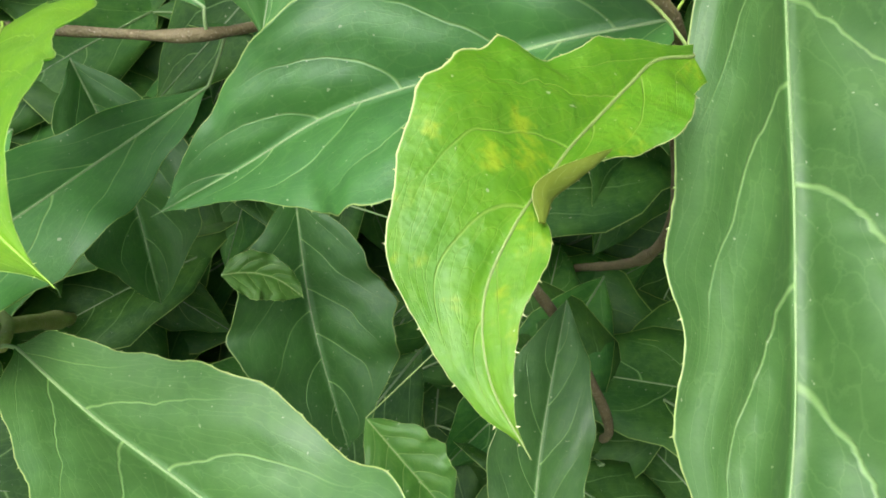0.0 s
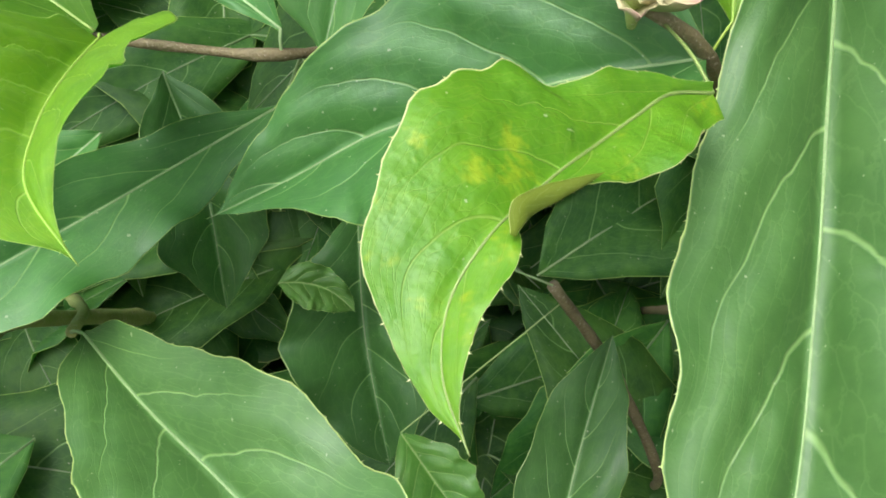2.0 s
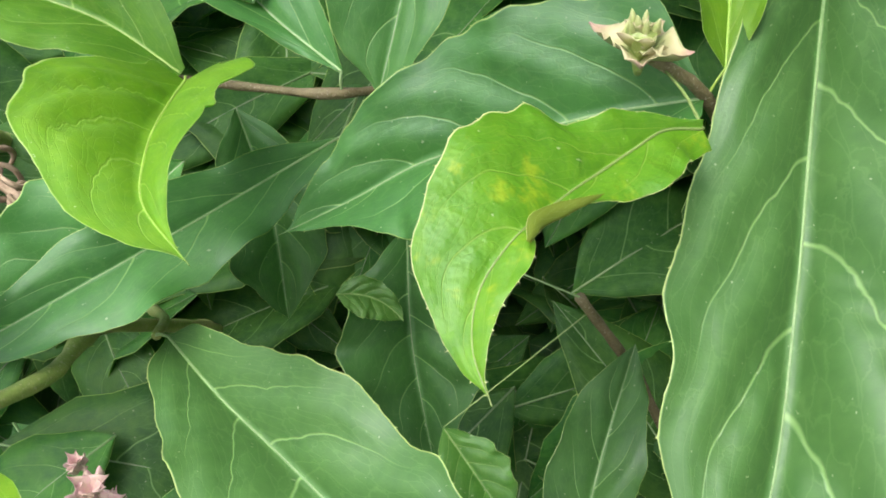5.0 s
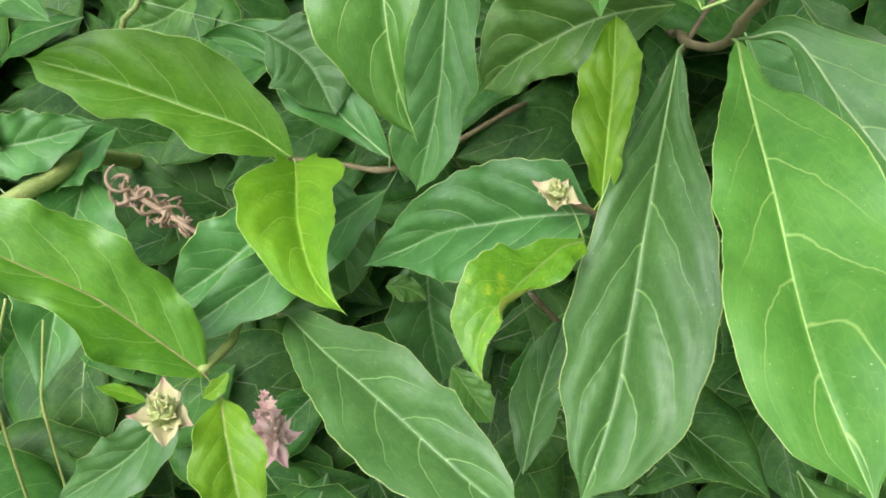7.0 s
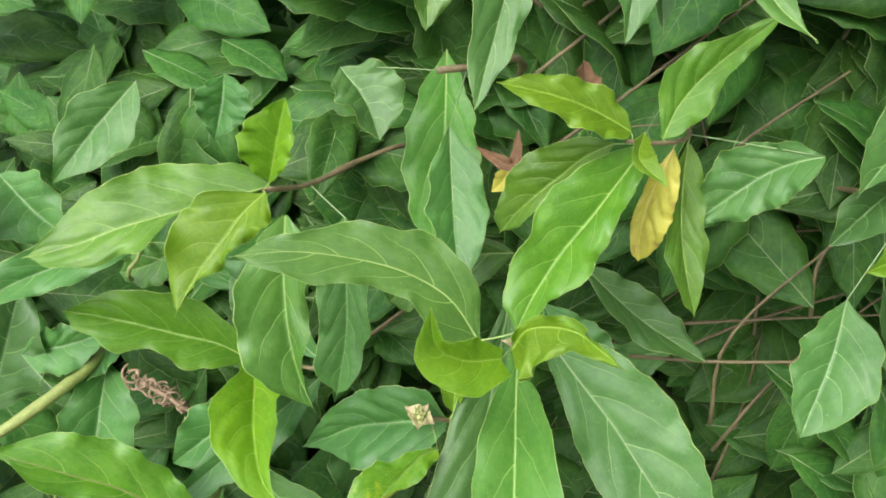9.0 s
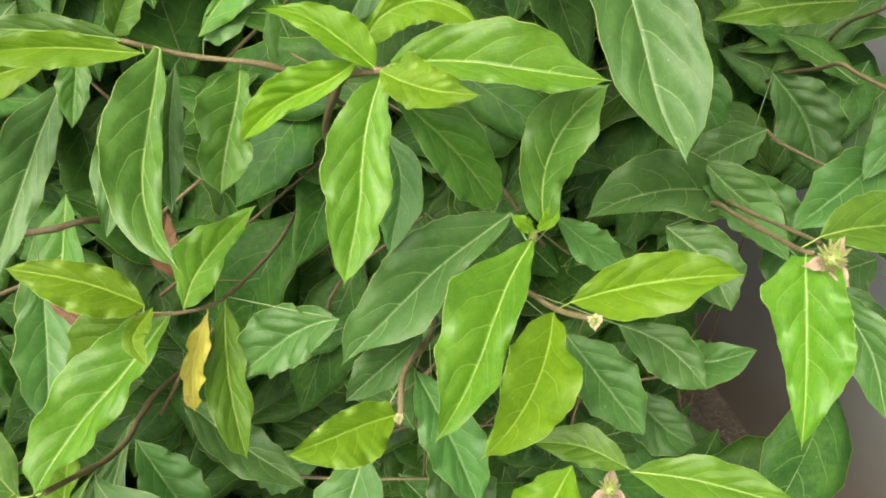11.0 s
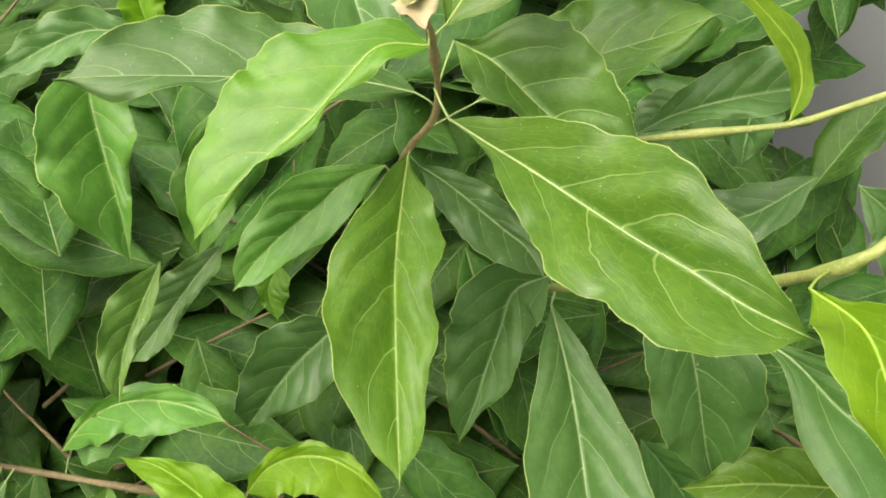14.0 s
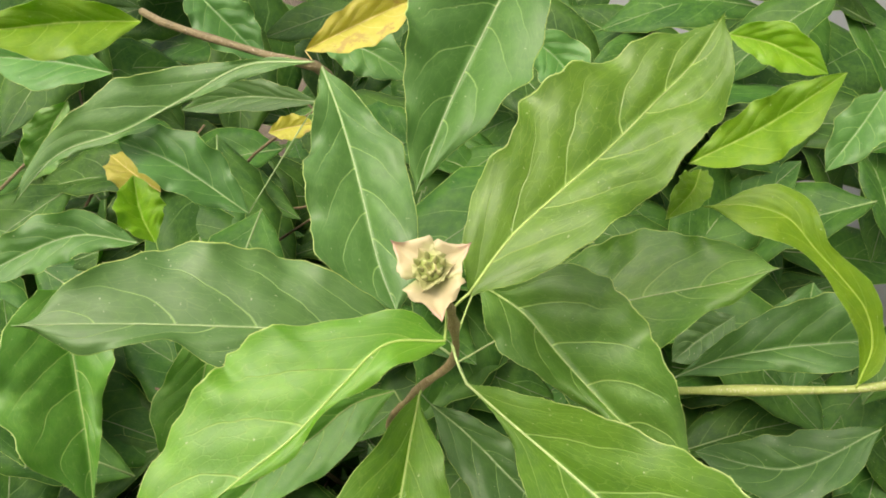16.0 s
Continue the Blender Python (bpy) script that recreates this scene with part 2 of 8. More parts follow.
def wall_mat():
    m, nt, bsdf = node_mat("wall_concrete")
    tex = nt.nodes.new("ShaderNodeTexCoord")
    pos = tex.outputs["Object"]
    sep = nt.nodes.new("ShaderNodeSeparateXYZ")
    nt.links.new(pos, sep.inputs[0])
    n1, n2 = noise_at(nt, pos, 3.0, 5.0), noise_at(nt, pos, 60.0, 4.0)
    col = mixed(nt, n1, (0.255, 0.290, 0.280), (0.32, 0.355, 0.345))
    col = mixed(nt, calc(nt, "MULTIPLY", smooth(nt, n2, 0.55, 0.75), 0.35), col, (0.28, 0.27, 0.26))
    # the grey turns brown towards the foot, with an uneven upper edge
    low_brown = calc(nt, "ADD", sep.outputs[2], calc(nt, "MULTIPLY", calc(nt, "SUBTRACT", n1, 0.5), 0.35))
    col = mixed(nt, calc(nt, "SUBTRACT", 1.0, smooth(nt, low_brown, 0.02, 0.46)), col, (0.150, 0.128, 0.095))
    nt.links.new(col, bsdf.inputs["Base Color"])
    bsdf.inputs["Roughness"].default_value = 0.8
    b_ = nt.nodes.new("ShaderNodeBump")
    b_.inputs["Strength"].default_value, b_.inputs["Distance"].default_value = 0.3, 0.002
    nt.links.new(n2, b_.inputs["Height"])
    nt.links.new(b_.outputs["Normal"], bsdf.inputs["Normal"])
    return m


# ---- mesh helpers ----
def mesh_part(name, verts, faces, material, parent=None, origin=(0, 0, 0), label="", uvs=None):
    """One mesh object at origin (world), from world vertices, under a parent that is not turned."""
    o = np.asarray(origin, float)
    me = bpy.data.meshes.new(name)
    me.from_pydata((np.asarray(verts, float) - o).tolist(), [], faces)
    me.materials.append(material)
    me.polygons.foreach_set("use_smooth", [True] * len(me.polygons))
    if uvs is not None:
        layer = me.uv_layers.new(name="UVMap")
        idx = np.empty(len(me.loops), dtype=np.int32)
        me.loops.foreach_get("vertex_index", idx)
        layer.data.foreach_set("uv", np.asarray(uvs, float)[idx].ravel())
    ob = new(name, me)
    up = parent
    base = np.zeros(3)
    while up is not None:
        base += np.array(up.location)
        up = up.parent
    ob.location = o - base
    ob.parent = parent
    if label:
        tagged(ob, label)
    return ob


def spline(points, n):
    """n points evenly spaced along a smooth line through the given ones."""
    p = np.asarray(points, float)
    if len(p) == 2:
        return p[0] + (p[1] - p[0]) * np.linspace(0, 1, n)[:, None]
    q = np.vstack([2 * p[0] - p[1], p, 2 * p[-1] - p[-2]])
    out = []
    for i in range(1, len(q) - 2):
        u = np.linspace(0, 1, 16, endpoint=False)[:, None]
        a, b, c, d = q[i - 1], q[i], q[i + 1], q[i + 2]
        out.append(0.5 * (2 * b + (c - a) * u + (2 * a - 5 * b + 4 * c - d) * u**2 + (3 * b - a - 3 * c + d) * u**3))
    out = np.vstack(out + [p[-1:]])
    run = np.r_[0, np.cumsum(np.linalg.norm(np.diff(out, axis=0), axis=1))]
    at = np.linspace(0, run[-1], n)
    return np.stack([np.interp(at, run, out[:, k]) for k in range(3)], 1)


def unit(v):
    v = np.asarray(v, float)
    return v / np.maximum(np.linalg.norm(v, axis=-1, keepdims=True), 1e-12)


def tube(line, radii, sides=7):
    """Vertices and faces of a closed tube round a line."""
    line = np.asarray(line, float)
    t = unit(np.gradient(line, axis=0))
    ref = np.array([0.31, 0.42, 0.85]) if abs(t[0] @ unit([0.31, 0.42, 0.85])) < 0.9 else np.array([1.0, 0, 0])
    a = unit(np.cross(t, ref))
    b = np.cross(t, a)
    ang = np.linspace(0, 2 * np.pi, sides, endpoint=False)
    verts = (line[:, None] + (a[:, None] * np.cos(ang)[None, :, None] + b[:, None] * np.sin(ang)[None, :, None]) * np.asarray(radii)[:, None, None]).reshape(-1, 3)
    n = len(line)
    faces = [(i * sides + j, i * sides + (j + 1) % sides, (i + 1) * sides + (j + 1) % sides, (i + 1) * sides + j) for i in range(n - 1) for j in range(sides)]
    faces += [tuple(range(sides))[::-1], tuple(range((n - 1) * sides, n * sides))]
    return verts, faces


ACROSS = np.array([0, 0.08, 0.18, 0.29, 0.40, 0.51, 0.62, 0.73, 0.83, 0.92, 0.975, 1.0])
ACROSS_LOW = np.array([0, 0.3, 0.65, 1.0])
HERO = []


def profile(w, s, peak):
    """Half width along the leaf: one number is a lance shape, several are widths at even steps."""
    if isinstance(w, tuple):
        at = np.linspace(0, 1, len(w))
        u = np.interp(s, at, w)
        k = np.ones(5) / 5
        return np.maximum(np.convolve(np.pad(u, 2, mode="edge"), k, "valid") * np.clip((1 - s) * 14, 0, 1), 0)
    a = 1.02
    b = a * (1 - peak) / peak
    return w * (np.clip(s, 0, 1) / peak) ** a * (np.clip(1 - s, 0, 1) / (1 - peak)) ** b


def blade(ctrl, normal, wl, wr, lift, wave, peak, rows, rng, cols=ACROSS, thick=0.00028, teeth=0.012, swollen=1.0):
    c = spline(ctrl, rows)
    s = np.linspace(0, 1, rows)
    t = unit(np.gradient(c, axis=0))
    side = unit(np.cross(np.asarray(normal, float), t))
    n = np.cross(t, side)
    notch = np.array([rng.uniform(0.5, 1.2) if i % 4 == 1 + (i // 4) % 2 else 0.0 for i in range(rows)]) * teeth * 0.7
    tops, uv = [], []
    full = max(np.max(wl), np.max(wr))
    for sign, w, li in ((1, wl, lift[0]), (-1, wr, lift[1])):
        hw = profile(w, s, peak) + 1e-5
        k, f0 = rng.uniform(2.0, 4.2), rng.uniform(0, 6.28)
        puff = [swollen * rng.uniform(0.02, 0.14) for _ in range(14)]
        edge = hw * (1 + (0.02 if isinstance(w, tuple) else 0.07) * np.sin(s * 2 * np.pi * k * 1.3 + f0) + 0.018 * np.sin(s * 2 * np.pi * k * 3.1 + 1.7 * f0))
        for v in cols if sign == 1 else cols[1:]:
            wide = edge * v * (1 + (notch * full / (edge + 0.15 * full) if v == 1 else 0))
            ph = s * VEINS - SWEEP * v**BEND + (0.5 if sign < 0 else 0.0)
            h = hw * li * 1.35 * (1.1 * v - 0.12 * v * v)
            swell = min(1.0, v / 0.22) * min(1.0, (1 - v) / 0.35)
            h = h + hw * np.interp(ph + 4, np.arange(len(puff)), puff) * np.abs(np.sin(np.pi * ph)) ** 0.8 * swell * swell * (3 - 2 * swell) * np.sin(np.pi * s) ** 0.4
            h = h + full * wave * 0.30 * v * v * np.sin(2 * np.pi * (k * 0.45 * s + v * 0.2) + 2 * f0)
            h = h + full * wave * (0.95 * np.sin(2 * np.pi * k * s + f0) + 0.30 * np.sin(2 * np.pi * k * 2.1 * s + 2.7 * f0)) * v**3.5 * np.sin(np.pi * s) ** 0.5
            tops.append(c + side * (sign * wide)[:, None] + n * h[:, None])
            uv.append(np.stack([np.full(rows, sign * v), s], 1))
    m = len(cols)
    order = [m + j for j in range(m - 2, -1, -1)] + list(range(m))
    grid = np.stack([tops[j] for j in order], 1)
    uvs = np.stack([uv[j] for j in order], 1)
    w_ = grid.shape[1]
    under = grid - n[:, None] * thick
    under[:, 0], under[:, -1] = grid[:, 0] - n * thick * 0.5, grid[:, -1] - n * thick * 0.5
    verts = np.vstack([grid.reshape(-1, 3), under.reshape(-1, 3)])
    o = rows * w_
    faces = []
    for i in range(rows - 1):
        r = i * w_
        for j in range(w_ - 1):
            a, b, d, e = r + j, r + j + 1, r + w_ + j + 1, r + w_ + j
            faces.append((a, e, d, b))
            faces.append((o + a, o + b, o + d, o + e))
        faces.append((r, o + r, o + r + w_, r + w_))
        z = r + w_ - 1
        faces.append((z, z + w_, o + z + w_, o + z))
    uvs = np.vstack([uvs.reshape(-1, 2)] * 2)
    if teeth:
        # small pale spines along the margin
        tip, at = [], 4
        while at < rows - 3:
            for j, sign in ((0, -1), (w_ - 1, 1)):
                i = at + (0 if sign > 0 else 2)
                e, b0 = grid[i, j], len(verts) + 3 * len(tip)
                d, k = side[i] * sign, 0.0065 * full + 0.00012
                tip.append((e - t[i] * k * 0.6 - d * k * 0.4, e + t[i] * k * 0.6 - d * k * 0.4, e + (d + t[i] * 0.7) * k * rng.uniform(1.0, 2.0)))
                faces.append((b0, b0 + 1, b0 + 2))
            at += rng.randint(4, 9)
        verts = np.vstack([verts, np.reshape(tip, (-1, 3))])
        uvs = np.vstack([uvs, np.full((3 * len(tip), 2), 1.0)])
    return verts, faces, uvs, c, n


LABELS = {
    "y": "bright yellow-green young leaf",
    "p": "puckered yellow-green leaf with a folded edge",
    "o": "yellowed fading leaf",
    "r": "withered brown leaf",
}
COUNT = [0]


def leaf(branch, kind, ctrl, normal, wl, wr, lift=(0.12, 0.12), wave=0.06, peak=0.5, rows=49, stalk=None, swollen=1.0, rib=""):
    """A leaf of a branch, from its foot to its tip, with its midrib and stalk."""
    COUNT[0] += 1
    rng = random.Random(COUNT[0] * 7 + 3)
    verts, faces, uvs, c, n = blade(ctrl, normal, wl, wr, lift, wave, peak, rows, rng, swollen=swollen)
    ob = mesh_part("leaf", verts, faces, MATS[kind], branch, ctrl[0], LABELS.get(kind, ""), uvs)
    size = float(np.linalg.norm(np.diff(c, axis=0), axis=1).sum())
    line = c + n * 0.0001
    if stalk:
        line = np.vstack([spline([stalk, (np.asarray(stalk) + line[0]) / 2 + n[0] * 0.001, line[0]], 6)[:-1], line])
    q = np.linspace(0, 1, len(line))
    v, f = tube(line, size * 0.0029 * (1 - q) ** 0.8 + 0.00008, 6)
    mesh_part("midrib", v, f, RIBS[rib or kind], ob, ctrl[0])
    HERO.append(c[::6])
    return ob


def folded_edge(over, ctrl, normal, width):
    """A stretch of a leaf's margin that has turned up and shows its pale underside."""
    verts, faces, uvs, _, _ = blade(ctrl, normal, width, width, (-0.25, -0.25), 0.03, 0.4, 41, random.Random(9), ACROSS_LOW, 0.00025, 0.004)
    return mesh_part("folded_edge", verts, faces, MATS["u"], over, ctrl[0], "upturned margin with an olive underside", uvs)


def stem(branch, kind, points, r0, r1, label=""):
    line = spline(points, max(24, (14 if kind != "k" else 26) * len(points)))
    n = len(line)
    rng = random.Random(int(r0 * 1e6) + n)
    rad = np.linspace(r0, r1, n) * np.array([1 + (0.10 if kind != "k" else 0.24) * rng.uniform(-1, 1) + (0.35 if i % 15 in (7, 8) else 0) for i in range(n)])
    v, f = tube(line, rad, 9)
    return mesh_part("stem", v, f, STEMS[kind], branch, points[-1], label)


def branch_at(x, y, label):
    ob = new("leafy_branch", None)
    ob.location = (x, y, 0)
    return tagged(ob, label, "shrub branch", "branches of the shrub")


def flower(branch, kind, centre, size, up):
    """A flower head: overlapping pointed bracts round a core of small florets."""
    COUNT[0] += 1
    rng = random.Random(COUNT[0])
    up, c = unit(up), np.asarray(centre, float)
    a = unit(np.cross(up, [0.3, 0.9, 0.1]))
    b = np.cross(up, a)
    name = {"bud": "flower_bud", "closed": "flower_bud", "beige": "flower_head", "spike": "flower_spike", "dry": "dried_flower"}[kind]
    words = {"bud": "open pale cream flower bud with pink-tipped bracts", "closed": "half-closed pinkish cream flower bud", "beige": "faded beige flower head", "spike": "dull pink flower spike", "dry": "dried curled brown flower"}[kind]
    if kind == "dry":
        v, f = tube(spline([c - a * size, c, c + a * size], 9), np.full(9, size * 0.06), 6)
        head = mesh_part(name, v, f, BRACT[kind], branch, c, words)
        for i in range(46):
            p = c + a * rng.uniform(-1, 1) * size + up * rng.uniform(-0.3, 0.3) * size
            e1 = unit([rng.uniform(-1, 1) for _ in range(3)])
            e2 = unit(np.cross(e1, [rng.uniform(-1, 1) for _ in range(3)]))
            r, turn = size * rng.uniform(0.08, 0.34), rng.uniform(1.4, 4.2)
            g = np.linspace(0, turn, 12)[:, None]
            pts = p + (e1 * np.cos(g) + e2 * np.sin(g)) * r * (1 - g / 14)
            v, f = tube(pts, size * 0.034 * (1.1 - np.linspace(-0.7, 0.9, 12) ** 2), 5)
            mesh_part("petal", v, f, BRACT[kind], head, c)
        return head
    v, f = tube(spline([c - up * size * (0.8 if kind != "closed" else 0.42), c - up * size * 0.3, c + up * size * 0.25], 8), np.linspace(size * (0.14 if kind != "closed" else 0.05), size * 0.22, 8), 8)
    head = mesh_part(name, v, f, BRACT[kind] if kind == "spike" else STEMS["g"], branch, c, words)
    tall = 2.0 if kind == "spike" else 1.0
    tiers = ((-0.9, 6, 0.7, 0.9), (-0.55, 7, 0.65, 0.8), (-0.2, 7, 0.6, 0.65), (0.15, 7, 0.55, 0.5), (0.5, 6, 0.5, 0.4), (0.9, 5, 0.45, 0.2)) if kind == "spike" else ((-0.3, 4, 1.05, 0.74), (-0.15, 4, 0.86, 0.46), (0.02, 4, 0.68, 0.22)) if kind == "closed" else ((-0.35, 3, 0.98, 0.84), (-0.2, 7, 0.55, 0.74), (-0.05, 7, 0.48, 0.55), (0.08, 6, 0.4, 0.3)) if kind == "beige" else ((-0.25, 3, 1.05, 0.88), (-0.12, 3, 0.80, 0.62), (0.05, 4, 0.52, 0.25))
    for lev, count, length, spread in tiers:
        turn = rng.uniform(0, 6)
        for k in range(count):
            g = turn + k * 2 * math.pi / count + rng.uniform(-0.34, 0.34)
            out = a * math.cos(g) + b * math.sin(g)
            p0 = c + up * lev * size * tall * 0.6
            ln = size * length * rng.uniform(0.80, 1.15)
            p1 = p0 + (out * spread + up * (1 - spread) * 0.8) * ln * 0.6
            p2 = p1 + (out * spread * 0.55 + up * 0.35) * ln * 0.55
            w = ln * (0.2 if kind == "spike" else rng.uniform(0.17, 0.24) if kind == "beige" else rng.uniform(0.36, 0.44) if kind == "bud" and length > 0.7 else rng.uniform(0.25, 0.34))
            v, f, uv, _, _ = blade([p0, p1, p2], unit(up - out * 0.35), w, w, (0.65, 0.65), 0.14, 0.36, 13, rng, ACROSS_LOW, 0.00025, 0.0)
            mesh_part("bract", v, f, BRACT["inner" if kind in ("bud", "closed") and length < 1 else kind], head, p0, "", uv)
    for k in range({"spike": 12, "closed": 6, "beige": 16}.get(kind, 9)):
        g, r = k * 2.4, size * (0.1 if kind != "beige" else 0.08) * math.sqrt(k)
        p0 = c + (a * math.cos(g) + b * math.sin(g)) * r * 0.7 + up * (size * 0.15 if kind != "spike" else size * rng.uniform(-0.6, 1.0))
        p1 = p0 + up * size * 0.28 + (a * math.cos(g) + b * math.sin(g)) * size * 0.08
        if kind == "beige":
            p1 = p0 + up * size * 0.25 + (a * math.cos(g) + b * math.sin(g)) * size * 0.16
        v, f = tube(spline([p0, (p0 + p1) / 2, p1], 6), (0.55 if kind == "beige" else 0.75) * size * np.array([0.035, 0.06, 0.07, 0.065, 0.045, 0.015]), 6)
        mesh_part("floret", v, f, BRACT[kind] if kind in ("spike", "beige") else FLORET, head, p0)
    return head


# ---- ground and wall ----
def build_setting():
    n = 60
    u = np.sinh(np.linspace(-4.2, 4.2, n)) / np.sinh(4.2) * 60
    gx, gy = np.meshgrid(u + 0.3, u + 0.5, indexing="ij")
    gz = np.array([[0.012 * noise.noise((x * 4, y * 4, 0)) if abs(x) + abs(y) < 6 else 0 for x, y in zip(rx, ry)] for rx, ry in zip(gx, gy)]) - 0.012
    v = np.stack([gx, gy, gz], -1).reshape(-1, 3)
    f = [(i * n + j, (i + 1) * n + j, (i + 1) * n + j + 1, i * n + j + 1) for i in range(n - 1) for j in range(n - 1)]
    tagged(mesh_part("ground", v, f, SOIL), "brown soil under the shrub", "ground", kind="structure")
    # wall line: x + 0.44 y = WALL
    d, q = unit(np.array([-0.44, 1.0, 0])), unit(np.array([1.0, 0.44, 0]))
    # unseen extra length and height are added to block sky on the right
    p0 = np.array([WALL, 0, 0]) - d * 5.0
    p1 = np.array([WALL, 0, 0]) + d * 6.0
    z0, z1, e = -0.1, 4.6, 0.012
    ring = [(p0, 0), (p1, 0), (p1, 0.18), (p0, 0.18)]
    v = [p + q * o + np.array([0, 0, z]) for z in (z0, z1 - e) for p, o in ring]
    v += [p + q * (o + (e if o == 0 else -e)) + np.array([0, 0, z1]) for p, o in ring]
    f = [(0, 1, 2, 3)] + [(k + i, k + 4 + i, k + 4 + (i + 1) % 4, k + (i + 1) % 4) for k in (0, 4) for i in range(4)] + [(8, 11, 10, 9)]
    w = mesh_part("wall_side", v, f, wall_mat())
    w.data.polygons.foreach_set("use_smooth", [False] * len(w.data.polygons))
    tagged(w, "plain grey rendered wall, browner near the ground", "wall", kind="structure")


WALL = 1.03
build_setting()

# ---- the shrub, branch by branch ----
br_hook = branch_at(0.0978, 0.5103, 'flowering shrub branch with a young puckered leaf')
stem(br_hook, 'b', [(0.0854, 0.2342, 0.5272), (0.0984, 0.2435, 0.5159), (0.1059, 0.2608, 0.4917), (0.1178, 0.3103, 0.4203), (0.0978, 0.4503, 0.3003), (0.0978, 0.5003, 0.1501), (0.0978, 0.5103, 0.0000)], 0.0014, 0.0021)
br_whorl = branch_at(0.1297, 0.5612, 'shrub branch ending in a whorl of broad leaves')
stem(br_whorl, 'b', [(0.1464, 0.2115, 0.6268), (0.1418, 0.2354, 0.6058), (0.1409, 0.2676, 0.5813), (0.1374, 0.2948, 0.5660), (0.1308, 0.3222, 0.5552), (0.1290, 0.3700, 0.5380), (0.1297, 0.5012, 0.4590), (0.1297, 0.5512, 0.2295), (0.1297, 0.5612, 0.0000)], 0.0017, 0.0025)
br_node = branch_at(0.2093, 0.6597, 'shrub branch with bright leaves and one yellowed leaf')
stem(br_node, 'b', [(0.1884, 0.2744, 0.6954), (0.2077, 0.2898, 0.6858), (0.2204, 0.3118, 0.6778), (0.2204, 0.3927, 0.6490), (0.2293, 0.4597, 0.6490), (0.2093, 0.5997, 0.5290), (0.2093, 0.6497, 0.2645), (0.2093, 0.6597, 0.0000)], 0.0011, 0.0017)
br_left = branch_at(0.0396, 0.6154, 'shrub branch with glossy drooping green leaves')
stem(br_left, 'b', [(-0.0498, 0.2932, 0.4953), (-0.0246, 0.2982, 0.4917), (0.0010, 0.2972, 0.4919), (0.0232, 0.3400, 0.4831), (0.0596, 0.4154, 0.4712), (0.0396, 0.5554, 0.3512), (0.0396, 0.6054, 0.1756), (0.0396, 0.6154, 0.0000)], 0.0013, 0.0019)
stem(br_left, 'g', [(-0.0471, 0.2533, 0.4306), (-0.0583, 0.2755, 0.4204), (-0.1003, 0.3258, 0.3861), (-0.1541, 0.3898, 0.3360), (-0.0288, 0.5282, 0.0794), (0.0456, 0.6194, 0.0000)], 0.0016, 0.0019)
br_upper = branch_at(0.0274, 0.6125, 'shrub branch with bright top leaves over darker ones')
stem(br_upper, 'b', [(-0.0157, 0.3029, 0.6324), (0.0027, 0.3294, 0.6196), (0.0253, 0.3687, 0.6132), (0.0474, 0.4125, 0.5965), (0.0274, 0.5525, 0.4765), (0.0274, 0.6025, 0.2383), (0.0274, 0.6125, 0.0000)], 0.0016, 0.0024)
br_flower = branch_at(-0.0881, 0.4697, 'shrub branch with cream and pink flower heads')
stem(br_flower, 'g', [(-0.0580, 0.1916, 0.4502), (-0.0586, 0.2216, 0.4390), (-0.0681, 0.2697, 0.4204), (-0.0881, 0.4097, 0.3004), (-0.0881, 0.4597, 0.1502), (-0.0881, 0.4697, 0.0000)], 0.0022, 0.0033)
br_herb = branch_at(-0.1950, 0.5297, 'thick green stem with crowded mid-green leaves')
stem(br_herb, 'g', [(-0.2838, 0.2134, 0.4610), (-0.2228, 0.2252, 0.4661), (-0.1987, 0.2476, 0.4708), (-0.1789, 0.2810, 0.4742), (-0.1750, 0.3297, 0.4606), (-0.1950, 0.4697, 0.3406), (-0.1950, 0.5197, 0.1703), (-0.1950, 0.5297, 0.0000)], 0.0040, 0.0060)
stem(br_herb, 'g', [(-0.1226, 0.3301, 0.5755), (-0.1249, 0.3221, 0.5580), (-0.1348, 0.3207, 0.5350), (-0.1448, 0.4407, 0.4150), (-0.1699, 0.5152, 0.1575), (-0.1890, 0.5337, 0.0000)], 0.0015, 0.0018)
stem(br_herb, 'g', [(-0.1550, 0.2061, 0.4635), (-0.1623, 0.1956, 0.4365), (-0.1677, 0.1880, 0.3992), (-0.1760, 0.1850, 0.2500), (-0.1800, 0.1920, 0.0000)], 0.0008, 0.0011)
stem(br_herb, 'g', [(-0.1494, 0.2166, 0.4426), (-0.1511, 0.2060, 0.4185), (-0.1527, 0.1980, 0.3899), (-0.1600, 0.1940, 0.2500), (-0.1640, 0.2000, 0.0000)], 0.0007, 0.0010)
br_under = branch_at(0.0937, 0.5190, 'low shaded branch with dark green leaves')
stem(br_under, 'b', [(0.0741, 0.2706, 0.4470), (0.0944, 0.2911, 0.4021), (0.1137, 0.3190, 0.3341), (0.0937, 0.4590, 0.2141), (0.0937, 0.5090, 0.1070), (0.0937, 0.5190, 0.0000)], 0.0015, 0.0023)
br_arch = branch_at(0.2542, 0.5969, 'arching brown branch with hanging glossy leaves')
stem(br_arch, 'b', [(0.1898, 0.3365, 0.8184), (0.2171, 0.3494, 0.8041), (0.2556, 0.3606, 0.7929), (0.2742, 0.3969, 0.7532), (0.2542, 0.5369, 0.6332), (0.2542, 0.5869, 0.3166), (0.2542, 0.5969, 0.0000)], 0.0014, 0.0021)
br_low = branch_at(0.1094, 0.5577, 'low branch with drooping mid-green leaves')
